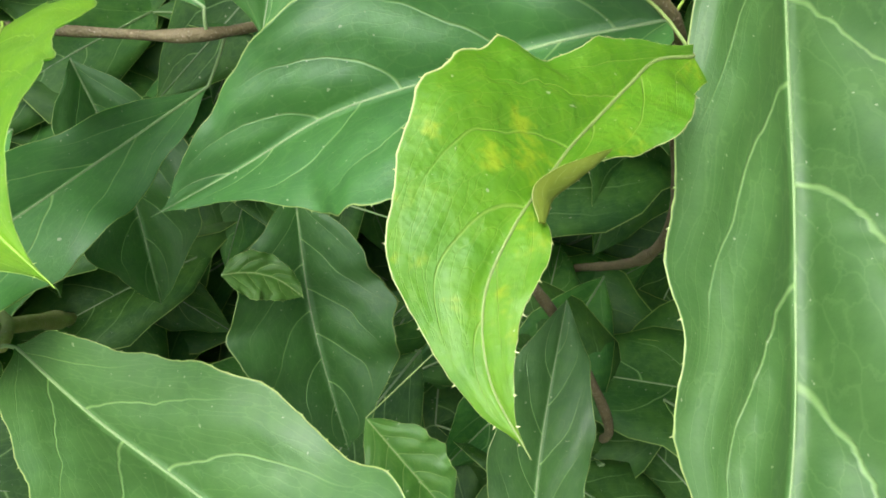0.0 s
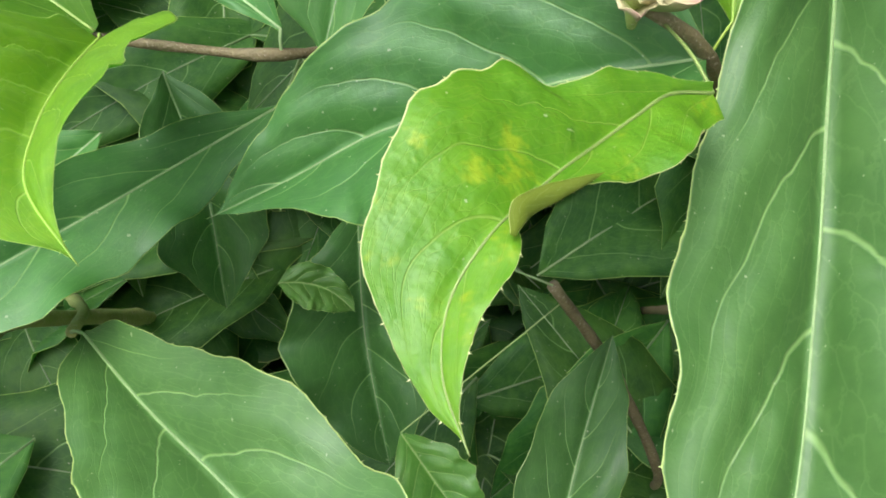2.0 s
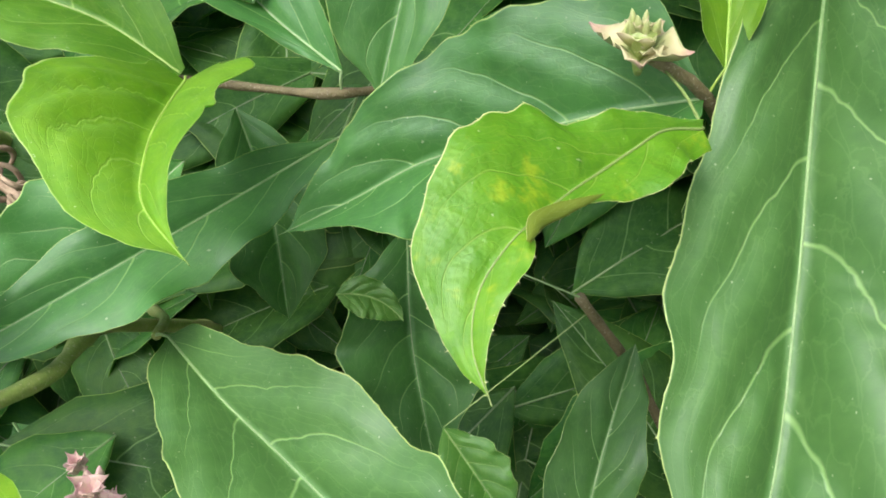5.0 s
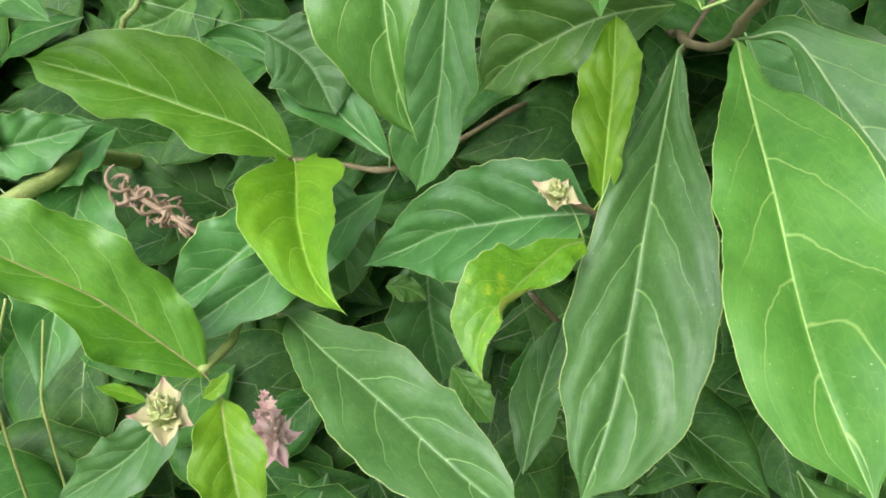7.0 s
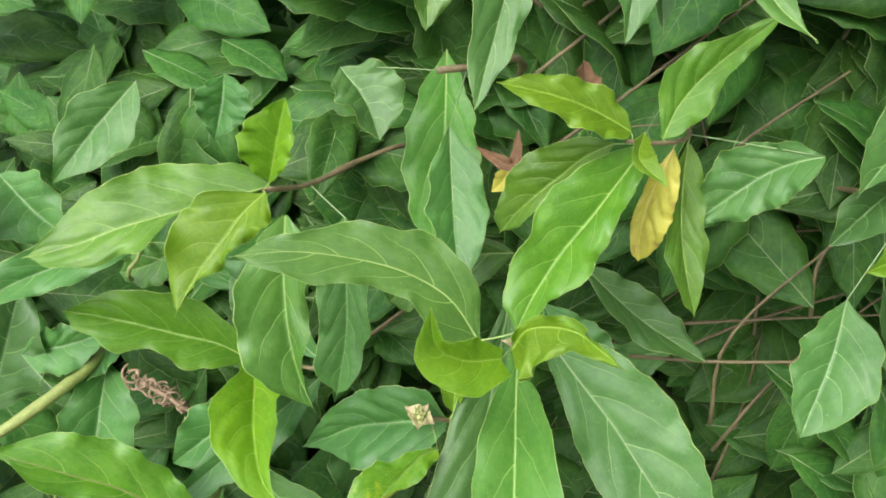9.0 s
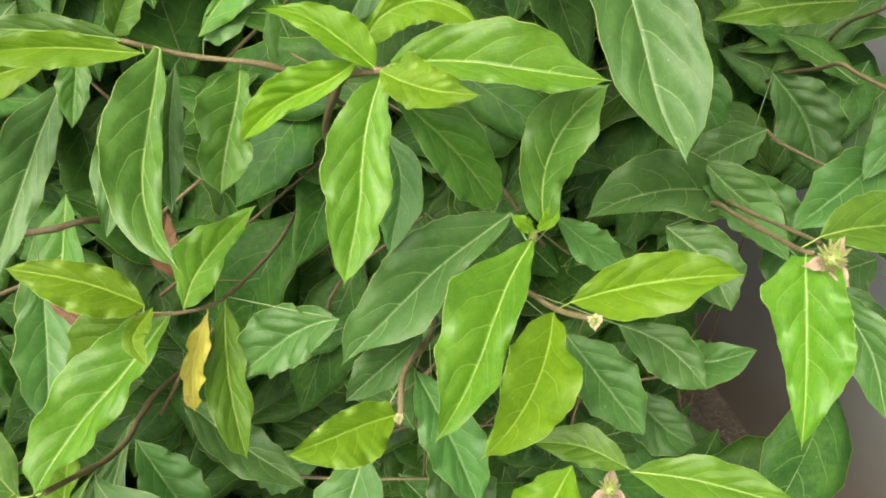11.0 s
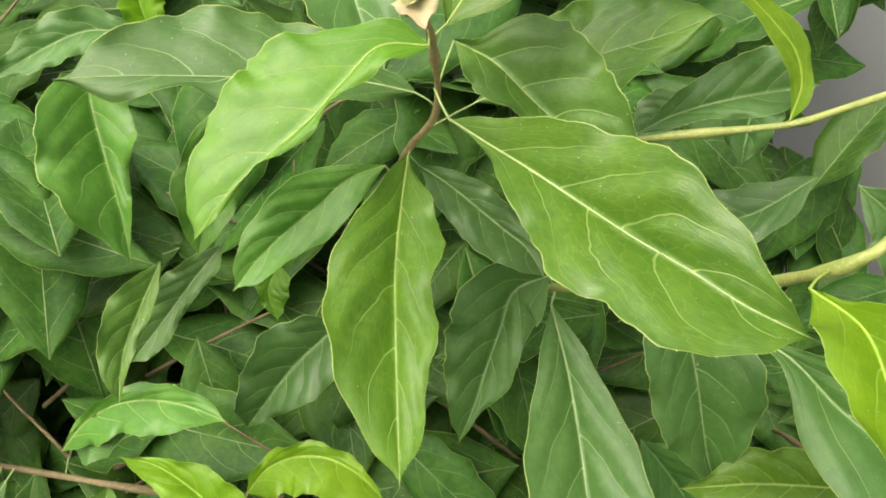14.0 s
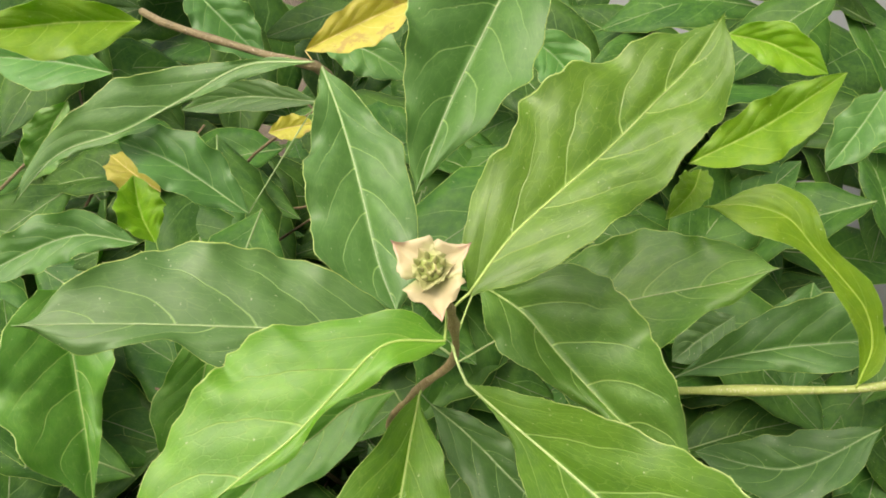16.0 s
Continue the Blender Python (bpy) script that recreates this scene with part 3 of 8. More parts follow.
stem(br_low, 'b', [(0.0889, 0.3216, 0.7040), (0.1144, 0.3363, 0.7002), (0.1294, 0.3577, 0.6909), (0.1094, 0.4977, 0.5709), (0.1094, 0.5477, 0.2855), (0.1094, 0.5577, 0.0000)], 0.0020, 0.0030)
br_rosette = branch_at(0.2378, 0.6149, 'shrub branch ending in a rosette of shiny leaves')
stem(br_rosette, 'b', [(0.3185, 0.3368, 0.8052), (0.3043, 0.3433, 0.8005), (0.2845, 0.3683, 0.7798), (0.2578, 0.4149, 0.7152), (0.2378, 0.5549, 0.5952), (0.2378, 0.6049, 0.2976), (0.2378, 0.6149, 0.0000)], 0.0020, 0.0030)
br_fork = branch_at(0.3505, 0.5781, 'forked shrub branch with wavy green leaves')
stem(br_fork, 'g', [(0.3883, 0.3329, 0.7160), (0.3826, 0.3538, 0.6759), (0.3705, 0.3781, 0.6127), (0.3505, 0.5181, 0.4927), (0.3505, 0.5681, 0.2463), (0.3505, 0.5781, 0.0000)], 0.0020, 0.0030)
br_twig = branch_at(0.3335, 0.5784, 'reddish twig with two bright leaves and buds')
stem(br_twig, 'b', [(0.4198, 0.2848, 0.7027), (0.4019, 0.3037, 0.6900), (0.3848, 0.3224, 0.6848), (0.3535, 0.3784, 0.6488), (0.3335, 0.5184, 0.5288), (0.3335, 0.5684, 0.2644), (0.3335, 0.5784, 0.0000)], 0.0015, 0.0023)
br_cane = branch_at(0.4621, 0.6524, 'brown cane with dull green leaves')
stem(br_cane, 'b', [(0.5265, 0.3251, 0.7239), (0.5043, 0.3916, 0.6929), (0.4973, 0.4192, 0.6814), (0.4821, 0.4524, 0.6803), (0.4621, 0.5924, 0.5603), (0.4621, 0.6424, 0.2802), (0.4621, 0.6524, 0.0000)], 0.0011, 0.0017)
stem(br_cane, 'b', [(0.5667, 0.4648, 0.6750), (0.5392, 0.4865, 0.6786), (0.5249, 0.5066, 0.6761), (0.5149, 0.6266, 0.5561), (0.4885, 0.6695, 0.2280), (0.4681, 0.6564, 0.0000)], 0.0011, 0.0014)
br_tip = branch_at(0.4676, 0.6240, 'branch tip with beige flower head and wavy leaf')
stem(br_tip, 'b', [(0.5181, 0.3058, 0.7328), (0.5146, 0.3200, 0.7238), (0.4978, 0.3887, 0.6919), (0.4876, 0.4240, 0.6736), (0.4676, 0.5640, 0.5536), (0.4676, 0.6140, 0.2768), (0.4676, 0.6240, 0.0000)], 0.0014, 0.0021)
br_sprig = branch_at(0.3080, 0.5341, 'low sprig with young leaves and flower heads')
stem(br_sprig, 'b', [(0.3312, 0.2421, 0.6726), (0.3269, 0.2725, 0.6692), (0.3280, 0.3341, 0.6325), (0.3080, 0.4741, 0.5125), (0.3080, 0.5241, 0.2562), (0.3080, 0.5341, 0.0000)], 0.0016, 0.0024)
br_crown = branch_at(0.2963, 0.7013, 'top branch with cream flower bud and large leaves')
stem(br_crown, 'k', [(0.3712, 0.3717, 1.0114), (0.3706, 0.3923, 0.9908), (0.3611, 0.4323, 0.9497), (0.3448, 0.4490, 0.9233), (0.3163, 0.5013, 0.8600), (0.2963, 0.6413, 0.7400), (0.2963, 0.6913, 0.3700), (0.2963, 0.7013, 0.0000)], 0.0013, 0.0016)
br_mid = branch_at(0.3374, 0.7726, 'green branch with large hanging mature leaves')
stem(br_mid, 'g', [(0.5417, 0.3768, 0.9787), (0.5294, 0.3794, 0.9686), (0.5141, 0.3782, 0.9572), (0.4966, 0.3757, 0.9410), (0.4539, 0.4339, 0.8833), (0.4092, 0.4632, 0.8578), (0.3792, 0.5250, 0.8012), (0.3574, 0.5726, 0.7335), (0.3374, 0.7126, 0.6135), (0.3374, 0.7626, 0.3067), (0.3374, 0.7726, 0.0000)], 0.0019, 0.0029)
br_far = branch_at(0.5490, 0.7368, 'branch with mid-green leaves close to the wall')
stem(br_far, 'b', [(0.6543, 0.4342, 0.7137), (0.6221, 0.4549, 0.7170), (0.5826, 0.4993, 0.7212), (0.5690, 0.5368, 0.7080), (0.5490, 0.6768, 0.5880), (0.5490, 0.7268, 0.2940), (0.5490, 0.7368, 0.0000)], 0.0014, 0.0021)
stem(br_far, 'b', [(0.6828, 0.5216, 0.7799), (0.6386, 0.5279, 0.7655), (0.6023, 0.5458, 0.7479), (0.5923, 0.6658, 0.6279), (0.5706, 0.7313, 0.2640), (0.5550, 0.7408, 0.0000)], 0.0012, 0.0014)
br_back = branch_at(0.2621, 0.7363, 'branch with green and a few yellowed leaves')
stem(br_back, 'b', [(0.2137, 0.4929, 1.0367), (0.2278, 0.4895, 1.0335), (0.2689, 0.4915, 1.0261), (0.2875, 0.4930, 1.0234), (0.2821, 0.5363, 0.9933), (0.2621, 0.6763, 0.8733), (0.2621, 0.7263, 0.4367), (0.2621, 0.7363, 0.0000)], 0.0015, 0.0023)
br_side = branch_at(0.3943, 0.7039, 'green horizontal branch with curved young leaves')
stem(br_side, 'g', [(0.5258, 0.4785, 0.9587), (0.5056, 0.4806, 0.9468), (0.4892, 0.4795, 0.9399), (0.4344, 0.4763, 0.9276), (0.4143, 0.5039, 0.9020), (0.3943, 0.6439, 0.7820), (0.3943, 0.6939, 0.3910), (0.3943, 0.7039, 0.0000)], 0.0015, 0.0023)
hooked_leaf = leaf(br_hook, 'p', [(0.0966, 0.2199, 0.5185), (0.0899, 0.2141, 0.5202), (0.0850, 0.2066, 0.5197), (0.0803, 0.1990, 0.5189), (0.0759, 0.1911, 0.5186), (0.0723, 0.1829, 0.5185), (0.0684, 0.1749, 0.5174), (0.0652, 0.1676, 0.5134), (0.0657, 0.1596, 0.5094), (0.0696, 0.1523, 0.5059)], (-0.0014, -0.8640, 0.5034), (0.0039, 0.0056, 0.0069, 0.0072, 0.0076, 0.0090, 0.0087, 0.0071, 0.0056, 0.0039, 0.0023, 0.0007, 0.0002, 0.0035, 0.0047, 0.0045, 0.0042, 0.0034, 0.0025, 0.0008, 0.0000), (0.0017, 0.0017, 0.0023, 0.0046, 0.0074, 0.0082, 0.0091, 0.0099, 0.0154, 0.0161, 0.0174, 0.0176, 0.0174, 0.0157, 0.0135, 0.0123, 0.0078, 0.0048, 0.0028, 0.0017, 0.0000), (0.35, 0.08), wave=0.05, rows=121, stalk=(0.0891, 0.2368, 0.5239))
folded_edge(hooked_leaf, [(0.0713, 0.1738, 0.5187), (0.0718, 0.1782, 0.5194), (0.0740, 0.1819, 0.5193), (0.0777, 0.1858, 0.5193), (0.0810, 0.1904, 0.5188)], (0.2006, -0.8263, 0.5263), (0.0003, 0.0005, 0.0008, 0.0010, 0.0013, 0.0014, 0.0014, 0.0013, 0.0013, 0.0013, 0.0013, 0.0012, 0.0010, 0.0009, 0.0008, 0.0007, 0.0006, 0.0005, 0.0003, 0.0002, 0.0001))
leaf(br_hook, 'd', [(0.0978, 0.2422, 0.5161), (0.0773, 0.2446, 0.5105), (0.0574, 0.2466, 0.5029), (0.0375, 0.2479, 0.4951), (0.0192, 0.2460, 0.4843), (0.0004, 0.2433, 0.4743)], (0.1222, -0.7993, 0.5884), (0.0029, 0.0120, 0.0164, 0.0188, 0.0201, 0.0212, 0.0223, 0.0219, 0.0215, 0.0214, 0.0211, 0.0203, 0.0192, 0.0172, 0.0144, 0.0099, 0.0063, 0.0046, 0.0031, 0.0015, 0.0000), (0.0000, 0.0201, 0.0215, 0.0226, 0.0234, 0.0242, 0.0246, 0.0248, 0.0245, 0.0236, 0.0225, 0.0206, 0.0187, 0.0167, 0.0150, 0.0134, 0.0110, 0.0079, 0.0051, 0.0025, 0.0000), (0.76, 0.29), wave=0.08, rows=81)
leaf(br_hook, 'y', [(0.1015, 0.2449, 0.5218), (0.1014, 0.2553, 0.5331), (0.1013, 0.2659, 0.5442), (0.1012, 0.2767, 0.5551), (0.1003, 0.2880, 0.5654), (0.0993, 0.2995, 0.5756)], (0.0010, -0.7079, 0.7063), (0.0000, 0.0044, 0.0057, 0.0066, 0.0088, 0.0110, 0.0129, 0.0144, 0.0146, 0.0138, 0.0130, 0.0135, 0.0143, 0.0139, 0.0117, 0.0095, 0.0076, 0.0061, 0.0046, 0.0024, 0.0000), (0.0000, 0.0027, 0.0053, 0.0066, 0.0064, 0.0061, 0.0066, 0.0076, 0.0083, 0.0088, 0.0092, 0.0097, 0.0101, 0.0104, 0.0108, 0.0102, 0.0088, 0.0074, 0.0054, 0.0029, 0.0000), (0.43, 0.41), wave=0.22, rows=81, stalk=(0.0984, 0.2435, 0.5159))
leaf(br_whorl, 'm', [(0.1270, 0.3127, 0.5555), (0.1236, 0.2807, 0.5333), (0.1203, 0.2487, 0.5110), (0.1177, 0.2178, 0.4871), (0.1140, 0.1884, 0.4615), (0.1049, 0.1596, 0.4369)], (-0.0551, -0.7770, 0.6271), (0.0007, 0.0044, 0.0064, 0.0088, 0.0117, 0.0146, 0.0178, 0.0211, 0.0239, 0.0266, 0.0284, 0.0298, 0.0307, 0.0313, 0.0300, 0.0283, 0.0258, 0.0209, 0.0157, 0.0092, 0.0000), (0.0005, 0.0033, 0.0056, 0.0079, 0.0104, 0.0129, 0.0154, 0.0175, 0.0187, 0.0197, 0.0207, 0.0218, 0.0234, 0.0248, 0.0214, 0.0215, 0.0199, 0.0152, 0.0111, 0.0049, 0.0000), (0.59, 0.57), wave=0.08, rows=121, stalk=(0.1308, 0.3222, 0.5552), swollen=2.4, rib='d')
leaf(br_whorl, 'g', [(0.1414, 0.2481, 0.5892), (0.1420, 0.2265, 0.5884), (0.1448, 0.1956, 0.5844), (0.1480, 0.1649, 0.5802), (0.1508, 0.1342, 0.5750), (0.1531, 0.1031, 0.5746), (0.1628, 0.0753, 0.5651)], (-0.1380, -0.6719, 0.7277), (0.0008, 0.0025, 0.0042, 0.0056, 0.0074, 0.0121, 0.0148, 0.0174, 0.0199, 0.0220, 0.0241, 0.0248, 0.0255, 0.0278, 0.0297, 0.0309, 0.0300, 0.0259, 0.0193, 0.0110, 0.0000), (0.0008, 0.0026, 0.0044, 0.0058, 0.0074, 0.0087, 0.0103, 0.0124, 0.0145, 0.0160, 0.0171, 0.0169, 0.0163, 0.0173, 0.0182, 0.0180, 0.0175, 0.0168, 0.0151, 0.0109, 0.0000), (0.40, 0.56), wave=0.10, rows=81, stalk=(0.1409, 0.2676, 0.5813))
leaf(br_whorl, 'm', [(0.1443, 0.2496, 0.5904), (0.1562, 0.2361, 0.5977), (0.1744, 0.2242, 0.5809), (0.1926, 0.2120, 0.5642), (0.2091, 0.1980, 0.5472), (0.2262, 0.1838, 0.5309), (0.2454, 0.1711, 0.5159)], (-0.2264, -0.7206, 0.6553), (0.0010, 0.0030, 0.0050, 0.0073, 0.0153, 0.0210, 0.0241, 0.0269, 0.0293, 0.0299, 0.0304, 0.0307, 0.0307, 0.0305, 0.0288, 0.0268, 0.0247, 0.0219, 0.0172, 0.0111, 0.0000), (0.0005, 0.0016, 0.0027, 0.0038, 0.0072, 0.0094, 0.0114, 0.0135, 0.0160, 0.0181, 0.0196, 0.0209, 0.0218, 0.0213, 0.0203, 0.0175, 0.0148, 0.0108, 0.0065, 0.0041, 0.0000), (-0.10, 0.50), wave=0.11, rows=81, stalk=(0.1409, 0.2676, 0.5813))
leaf(br_whorl, 'y', [(0.1405, 0.1794, 0.6398), (0.1268, 0.1679, 0.6490), (0.1163, 0.1627, 0.6618), (0.1152, 0.1630, 0.6836)], (-0.0170, -0.7994, 0.6006), (0.0057, 0.0068, 0.0079, 0.0089, 0.0100, 0.0111, 0.0112, 0.0106, 0.0099, 0.0093, 0.0087, 0.0073, 0.0059, 0.0044, 0.0029, 0.0015, 0.0000), (0.0046, 0.0060, 0.0074, 0.0088, 0.0102, 0.0116, 0.0114, 0.0099, 0.0085, 0.0070, 0.0056, 0.0046, 0.0037, 0.0027, 0.0018, 0.0009, 0.0000), (0.94, 0.15), wave=.04, stalk=(0.1464, 0.2115, 0.6268))
leaf(br_whorl, 'y', [(0.1445, 0.1861, 0.6388), (0.1511, 0.1860, 0.6521), (0.1631, 0.1816, 0.6598), (0.1742, 0.1734, 0.6652), (0.1838, 0.1622, 0.6675), (0.1933, 0.1508, 0.6696)], (-0.1757, -0.8023, 0.5705), (0.0000, 0.0012, 0.0022, 0.0027, 0.0035, 0.0047, 0.0050, 0.0057, 0.0056, 0.0055, 0.0052, 0.0038, 0.0028, 0.0021, 0.0019, 0.0018, 0.0016, 0.0012, 0.0008, 0.0004, 0.0000), (0.0058, 0.0116, 0.0155, 0.0165, 0.0175, 0.0184, 0.0190, 0.0187, 0.0181, 0.0178, 0.0160, 0.0113, 0.0081, 0.0075, 0.0057, 0.0044, 0.0036, 0.0030, 0.0021, 0.0010, 0.0000), (0.20, 0.69), wave=0.20, rows=81, stalk=(0.1464, 0.2115, 0.6268))
leaf(br_whorl, 'g', [(0.1243, 0.2154, 0.6135), (0.1101, 0.2195, 0.6362), (0.0889, 0.2176, 0.6531), (0.0654, 0.2107, 0.6651), (0.0419, 0.2007, 0.6747), (0.0187, 0.1875, 0.6803)], (0.0890, -0.8606, 0.5014), (0.0000, 0.0064, 0.0129, 0.0159, 0.0157, 0.0142, 0.0114, 0.0091, 0.0110, 0.0107, 0.0098, 0.0096, 0.0093, 0.0109, 0.0131, 0.0135, 0.0099, 0.0081, 0.0061, 0.0041, 0.0000), (0.0006, 0.0044, 0.0087, 0.0130, 0.0157, 0.0180, 0.0193, 0.0198, 0.0193, 0.0164, 0.0177, 0.0174, 0.0156, 0.0137, 0.0113, 0.0094, 0.0079, 0.0069, 0.0040, 0.0015, 0.0000), (0.56, -0.32), wave=0.13, rows=81, stalk=(0.1464, 0.2115, 0.6268))
leaf(br_node, 'l', [(0.1994, 0.2888, 0.6860), (0.1868, 0.2755, 0.6718), (0.1748, 0.2591, 0.6609), (0.1621, 0.2423, 0.6513), (0.1516, 0.2246, 0.6407), (0.1433, 0.2058, 0.6301)], (-0.1347, -0.8564, 0.4984), (0.0004, 0.0036, 0.0072, 0.0083, 0.0092, 0.0099, 0.0102, 0.0107, 0.0123, 0.0141, 0.0147, 0.0152, 0.0168, 0.0179, 0.0177, 0.0140, 0.0105, 0.0080, 0.0070, 0.0056, 0.0000), (0.0006, 0.0048, 0.0093, 0.0119, 0.0143, 0.0165, 0.0187, 0.0208, 0.0228, 0.0226, 0.0220, 0.0217, 0.0182, 0.0156, 0.0163, 0.0171, 0.0158, 0.0128, 0.0121, 0.0081, 0.0000), (0.59, 0.42), wave=0.18, rows=81, stalk=(0.1995, 0.2832, 0.6899))
leaf(br_node, 'l', [(0.1828, 0.2902, 0.6836), (0.1692, 0.2918, 0.6741), (0.1576, 0.2917, 0.6621), (0.1459, 0.2909, 0.6502), (0.1347, 0.2895, 0.6380), (0.1250, 0.2875, 0.6245)], (-0.1174, -0.8888, 0.4431), (0.0004, 0.0037, 0.0061, 0.0065, 0.0065, 0.0063, 0.0062, 0.0061, 0.0061, 0.0059, 0.0053, 0.0046, 0.0046, 0.0056, 0.0061, 0.0062, 0.0061, 0.0058, 0.0043, 0.0027, 0.0000), (0.0005, 0.0040, 0.0080, 0.0096, 0.0112, 0.0134, 0.0158, 0.0177, 0.0183, 0.0189, 0.0196, 0.0194, 0.0190, 0.0186, 0.0162, 0.0138, 0.0120, 0.0106, 0.0080, 0.0056, 0.0000), (0.62, 0.19), wave=0.10, rows=81, stalk=(0.2050, 0.2876, 0.6871))
leaf(br_node, 'o', [(0.2125, 0.3024, 0.6744), (0.2081, 0.2978, 0.6634), (0.2038, 0.2931, 0.6524), (0.2007, 0.2885, 0.6410), (0.1996, 0.2838, 0.6292), (0.1999, 0.2793, 0.6174)], (-0.1989, -0.8543, 0.4802), (0.0007, 0.0052, 0.0084, 0.0096, 0.0108, 0.0121, 0.0133, 0.0143, 0.0148, 0.0151, 0.0152, 0.0152, 0.0150, 0.0145, 0.0134, 0.0121, 0.0107, 0.0091, 0.0064, 0.0032, 0.0000), (0.0001, 0.0009, 0.0017, 0.0026, 0.0035, 0.0042, 0.0042, 0.0042, 0.0043, 0.0045, 0.0047, 0.0048, 0.0049, 0.0050, 0.0053, 0.0052, 0.0045, 0.0039, 0.0032, 0.0016, 0.0000), (0.61, 0.52), wave=0.15, rows=81, stalk=(0.2150, 0.3024, 0.6812))
leaf(br_node, 'l', [(0.2200, 0.3088, 0.6742), (0.2194, 0.3009, 0.6576), (0.2199, 0.2930, 0.6410), (0.2222, 0.2841, 0.6251), (0.2262, 0.2746, 0.6099), (0.2313, 0.2654, 0.5948)], (0.3616, -0.6149, 0.7009), (0.0005, 0.0040, 0.0063, 0.0077, 0.0091, 0.0103, 0.0115, 0.0109, 0.0092, 0.0082, 0.0092, 0.0102, 0.0111, 0.0110, 0.0095, 0.0078, 0.0061, 0.0047, 0.0032, 0.0016, 0.0000), (0.0004, 0.0028, 0.0056, 0.0065, 0.0076, 0.0088, 0.0099, 0.0111, 0.0123, 0.0137, 0.0138, 0.0137, 0.0136, 0.0127, 0.0118, 0.0110, 0.0100, 0.0085, 0.0072, 0.0039, 0.0000), (0.50, 0.44), wave=0.19, rows=81, stalk=(0.2204, 0.3118, 0.6778))
leaf(br_node, 'l', [(0.2061, 0.2909, 0.6875), (0.2119, 0.2980, 0.7008), (0.2212, 0.3035, 0.7128), (0.2320, 0.3051, 0.7248), (0.2431, 0.3046, 0.7365), (0.2543, 0.3040, 0.7482)], (0.3857, -0.7018, 0.5990), (0.0004, 0.0028, 0.0054, 0.0078, 0.0110, 0.0142, 0.0164, 0.0178, 0.0168, 0.0156, 0.0147, 0.0134, 0.0116, 0.0097, 0.0081, 0.0066, 0.0053, 0.0039, 0.0026, 0.0013, 0.0000), (0.0000, 0.0052, 0.0076, 0.0089, 0.0099, 0.0106, 0.0111, 0.0108, 0.0096, 0.0086, 0.0073, 0.0059, 0.0056, 0.0054, 0.0051, 0.0047, 0.0040, 0.0030, 0.0020, 0.0010, 0.0000), (0.15, 0.59), wave=0.12, rows=81, stalk=(0.2077, 0.2898, 0.6858))
leaf(br_node, 'y', [(0.1901, 0.2821, 0.6963), (0.1784, 0.2810, 0.7041), (0.1664, 0.2793, 0.7111), (0.1537, 0.2770, 0.7168), (0.1406, 0.2746, 0.7213), (0.1275, 0.2720, 0.7255)], (0.5108, -0.6253, 0.5900), (0.0000, 0.0082, 0.0102, 0.0120, 0.0136, 0.0142, 0.0148, 0.0153, 0.0157, 0.0157, 0.0149, 0.0140, 0.0130, 0.0120, 0.0105, 0.0089, 0.0073, 0.0057, 0.0039, 0.0019, 0.0000), (0.0000, 0.0032, 0.0064, 0.0081, 0.0091, 0.0102, 0.0113, 0.0107, 0.0103, 0.0100, 0.0097, 0.0093, 0.0089, 0.0086, 0.0082, 0.0070, 0.0058, 0.0047, 0.0033, 0.0016, 0.0000), (0.70, 0.36), wave=0.17, rows=81, stalk=(0.1912, 0.2766, 0.6940))
leaf(br_node, 'm', [(0.2858, 0.3045, 0.6730), (0.2723, 0.3051, 0.6679), (0.2598, 0.3040, 0.6610), (0.2484, 0.3006, 0.6529), (0.2373, 0.2964, 0.6447), (0.2266, 0.2919, 0.6362)], (0.3114, -0.6615, 0.6823), (0.0013, 0.0081, 0.0109, 0.0129, 0.0138, 0.0149, 0.0157, 0.0162, 0.0158, 0.0153, 0.0146, 0.0139, 0.0132, 0.0125, 0.0117, 0.0108, 0.0087, 0.0066, 0.0044, 0.0022, 0.0000), (0.0000, 0.0031, 0.0062, 0.0098, 0.0110, 0.0124, 0.0141, 0.0162, 0.0178, 0.0197, 0.0217, 0.0224, 0.0210, 0.0195, 0.0179, 0.0164, 0.0139, 0.0103, 0.0068, 0.0034, 0.0000), (0.64, 0.22), wave=0.21, rows=81, stalk=(0.2204, 0.3118, 0.6778))
leaf(br_node, 'm', [(0.1487, 0.2870, 0.5764), (0.1648, 0.2765, 0.5520), (0.1944, 0.2563, 0.5206)], (0.4096, -0.5150, 0.7530), 0.0193, 0.0158, (0.55, 0.63), wave=0.14)
leaf(br_node, 'm', [(0.1685, 0.3161, 0.5835), (0.2052, 0.3086, 0.5500), (0.2459, 0.2983, 0.5281)], (0.3396, -0.5654, 0.7517), 0.0145, 0.0163, (0.38, 0.60), wave=0.18)
leaf(br_node, 'y', [(0.1968, 0.2784, 0.6983), (0.1948, 0.2572, 0.6968), (0.2077, 0.2431, 0.6926)], (0.4557, -0.6121, 0.6463), 0.0062, 0.0050, (0.47, 0.31), wave=0.11, stalk=(0.1939, 0.2788, 0.6926))
leaf(br_node, 'r', [(0.1823, 0.3341, 0.6660), (0.1669, 0.3524, 0.6758), (0.1631, 0.3728, 0.6857)], (0.4343, -0.6873, 0.5823), 0.0095, 0.0084, (0.53, 0.58), wave=0.15, stalk=(0.2204, 0.3349, 0.6696))
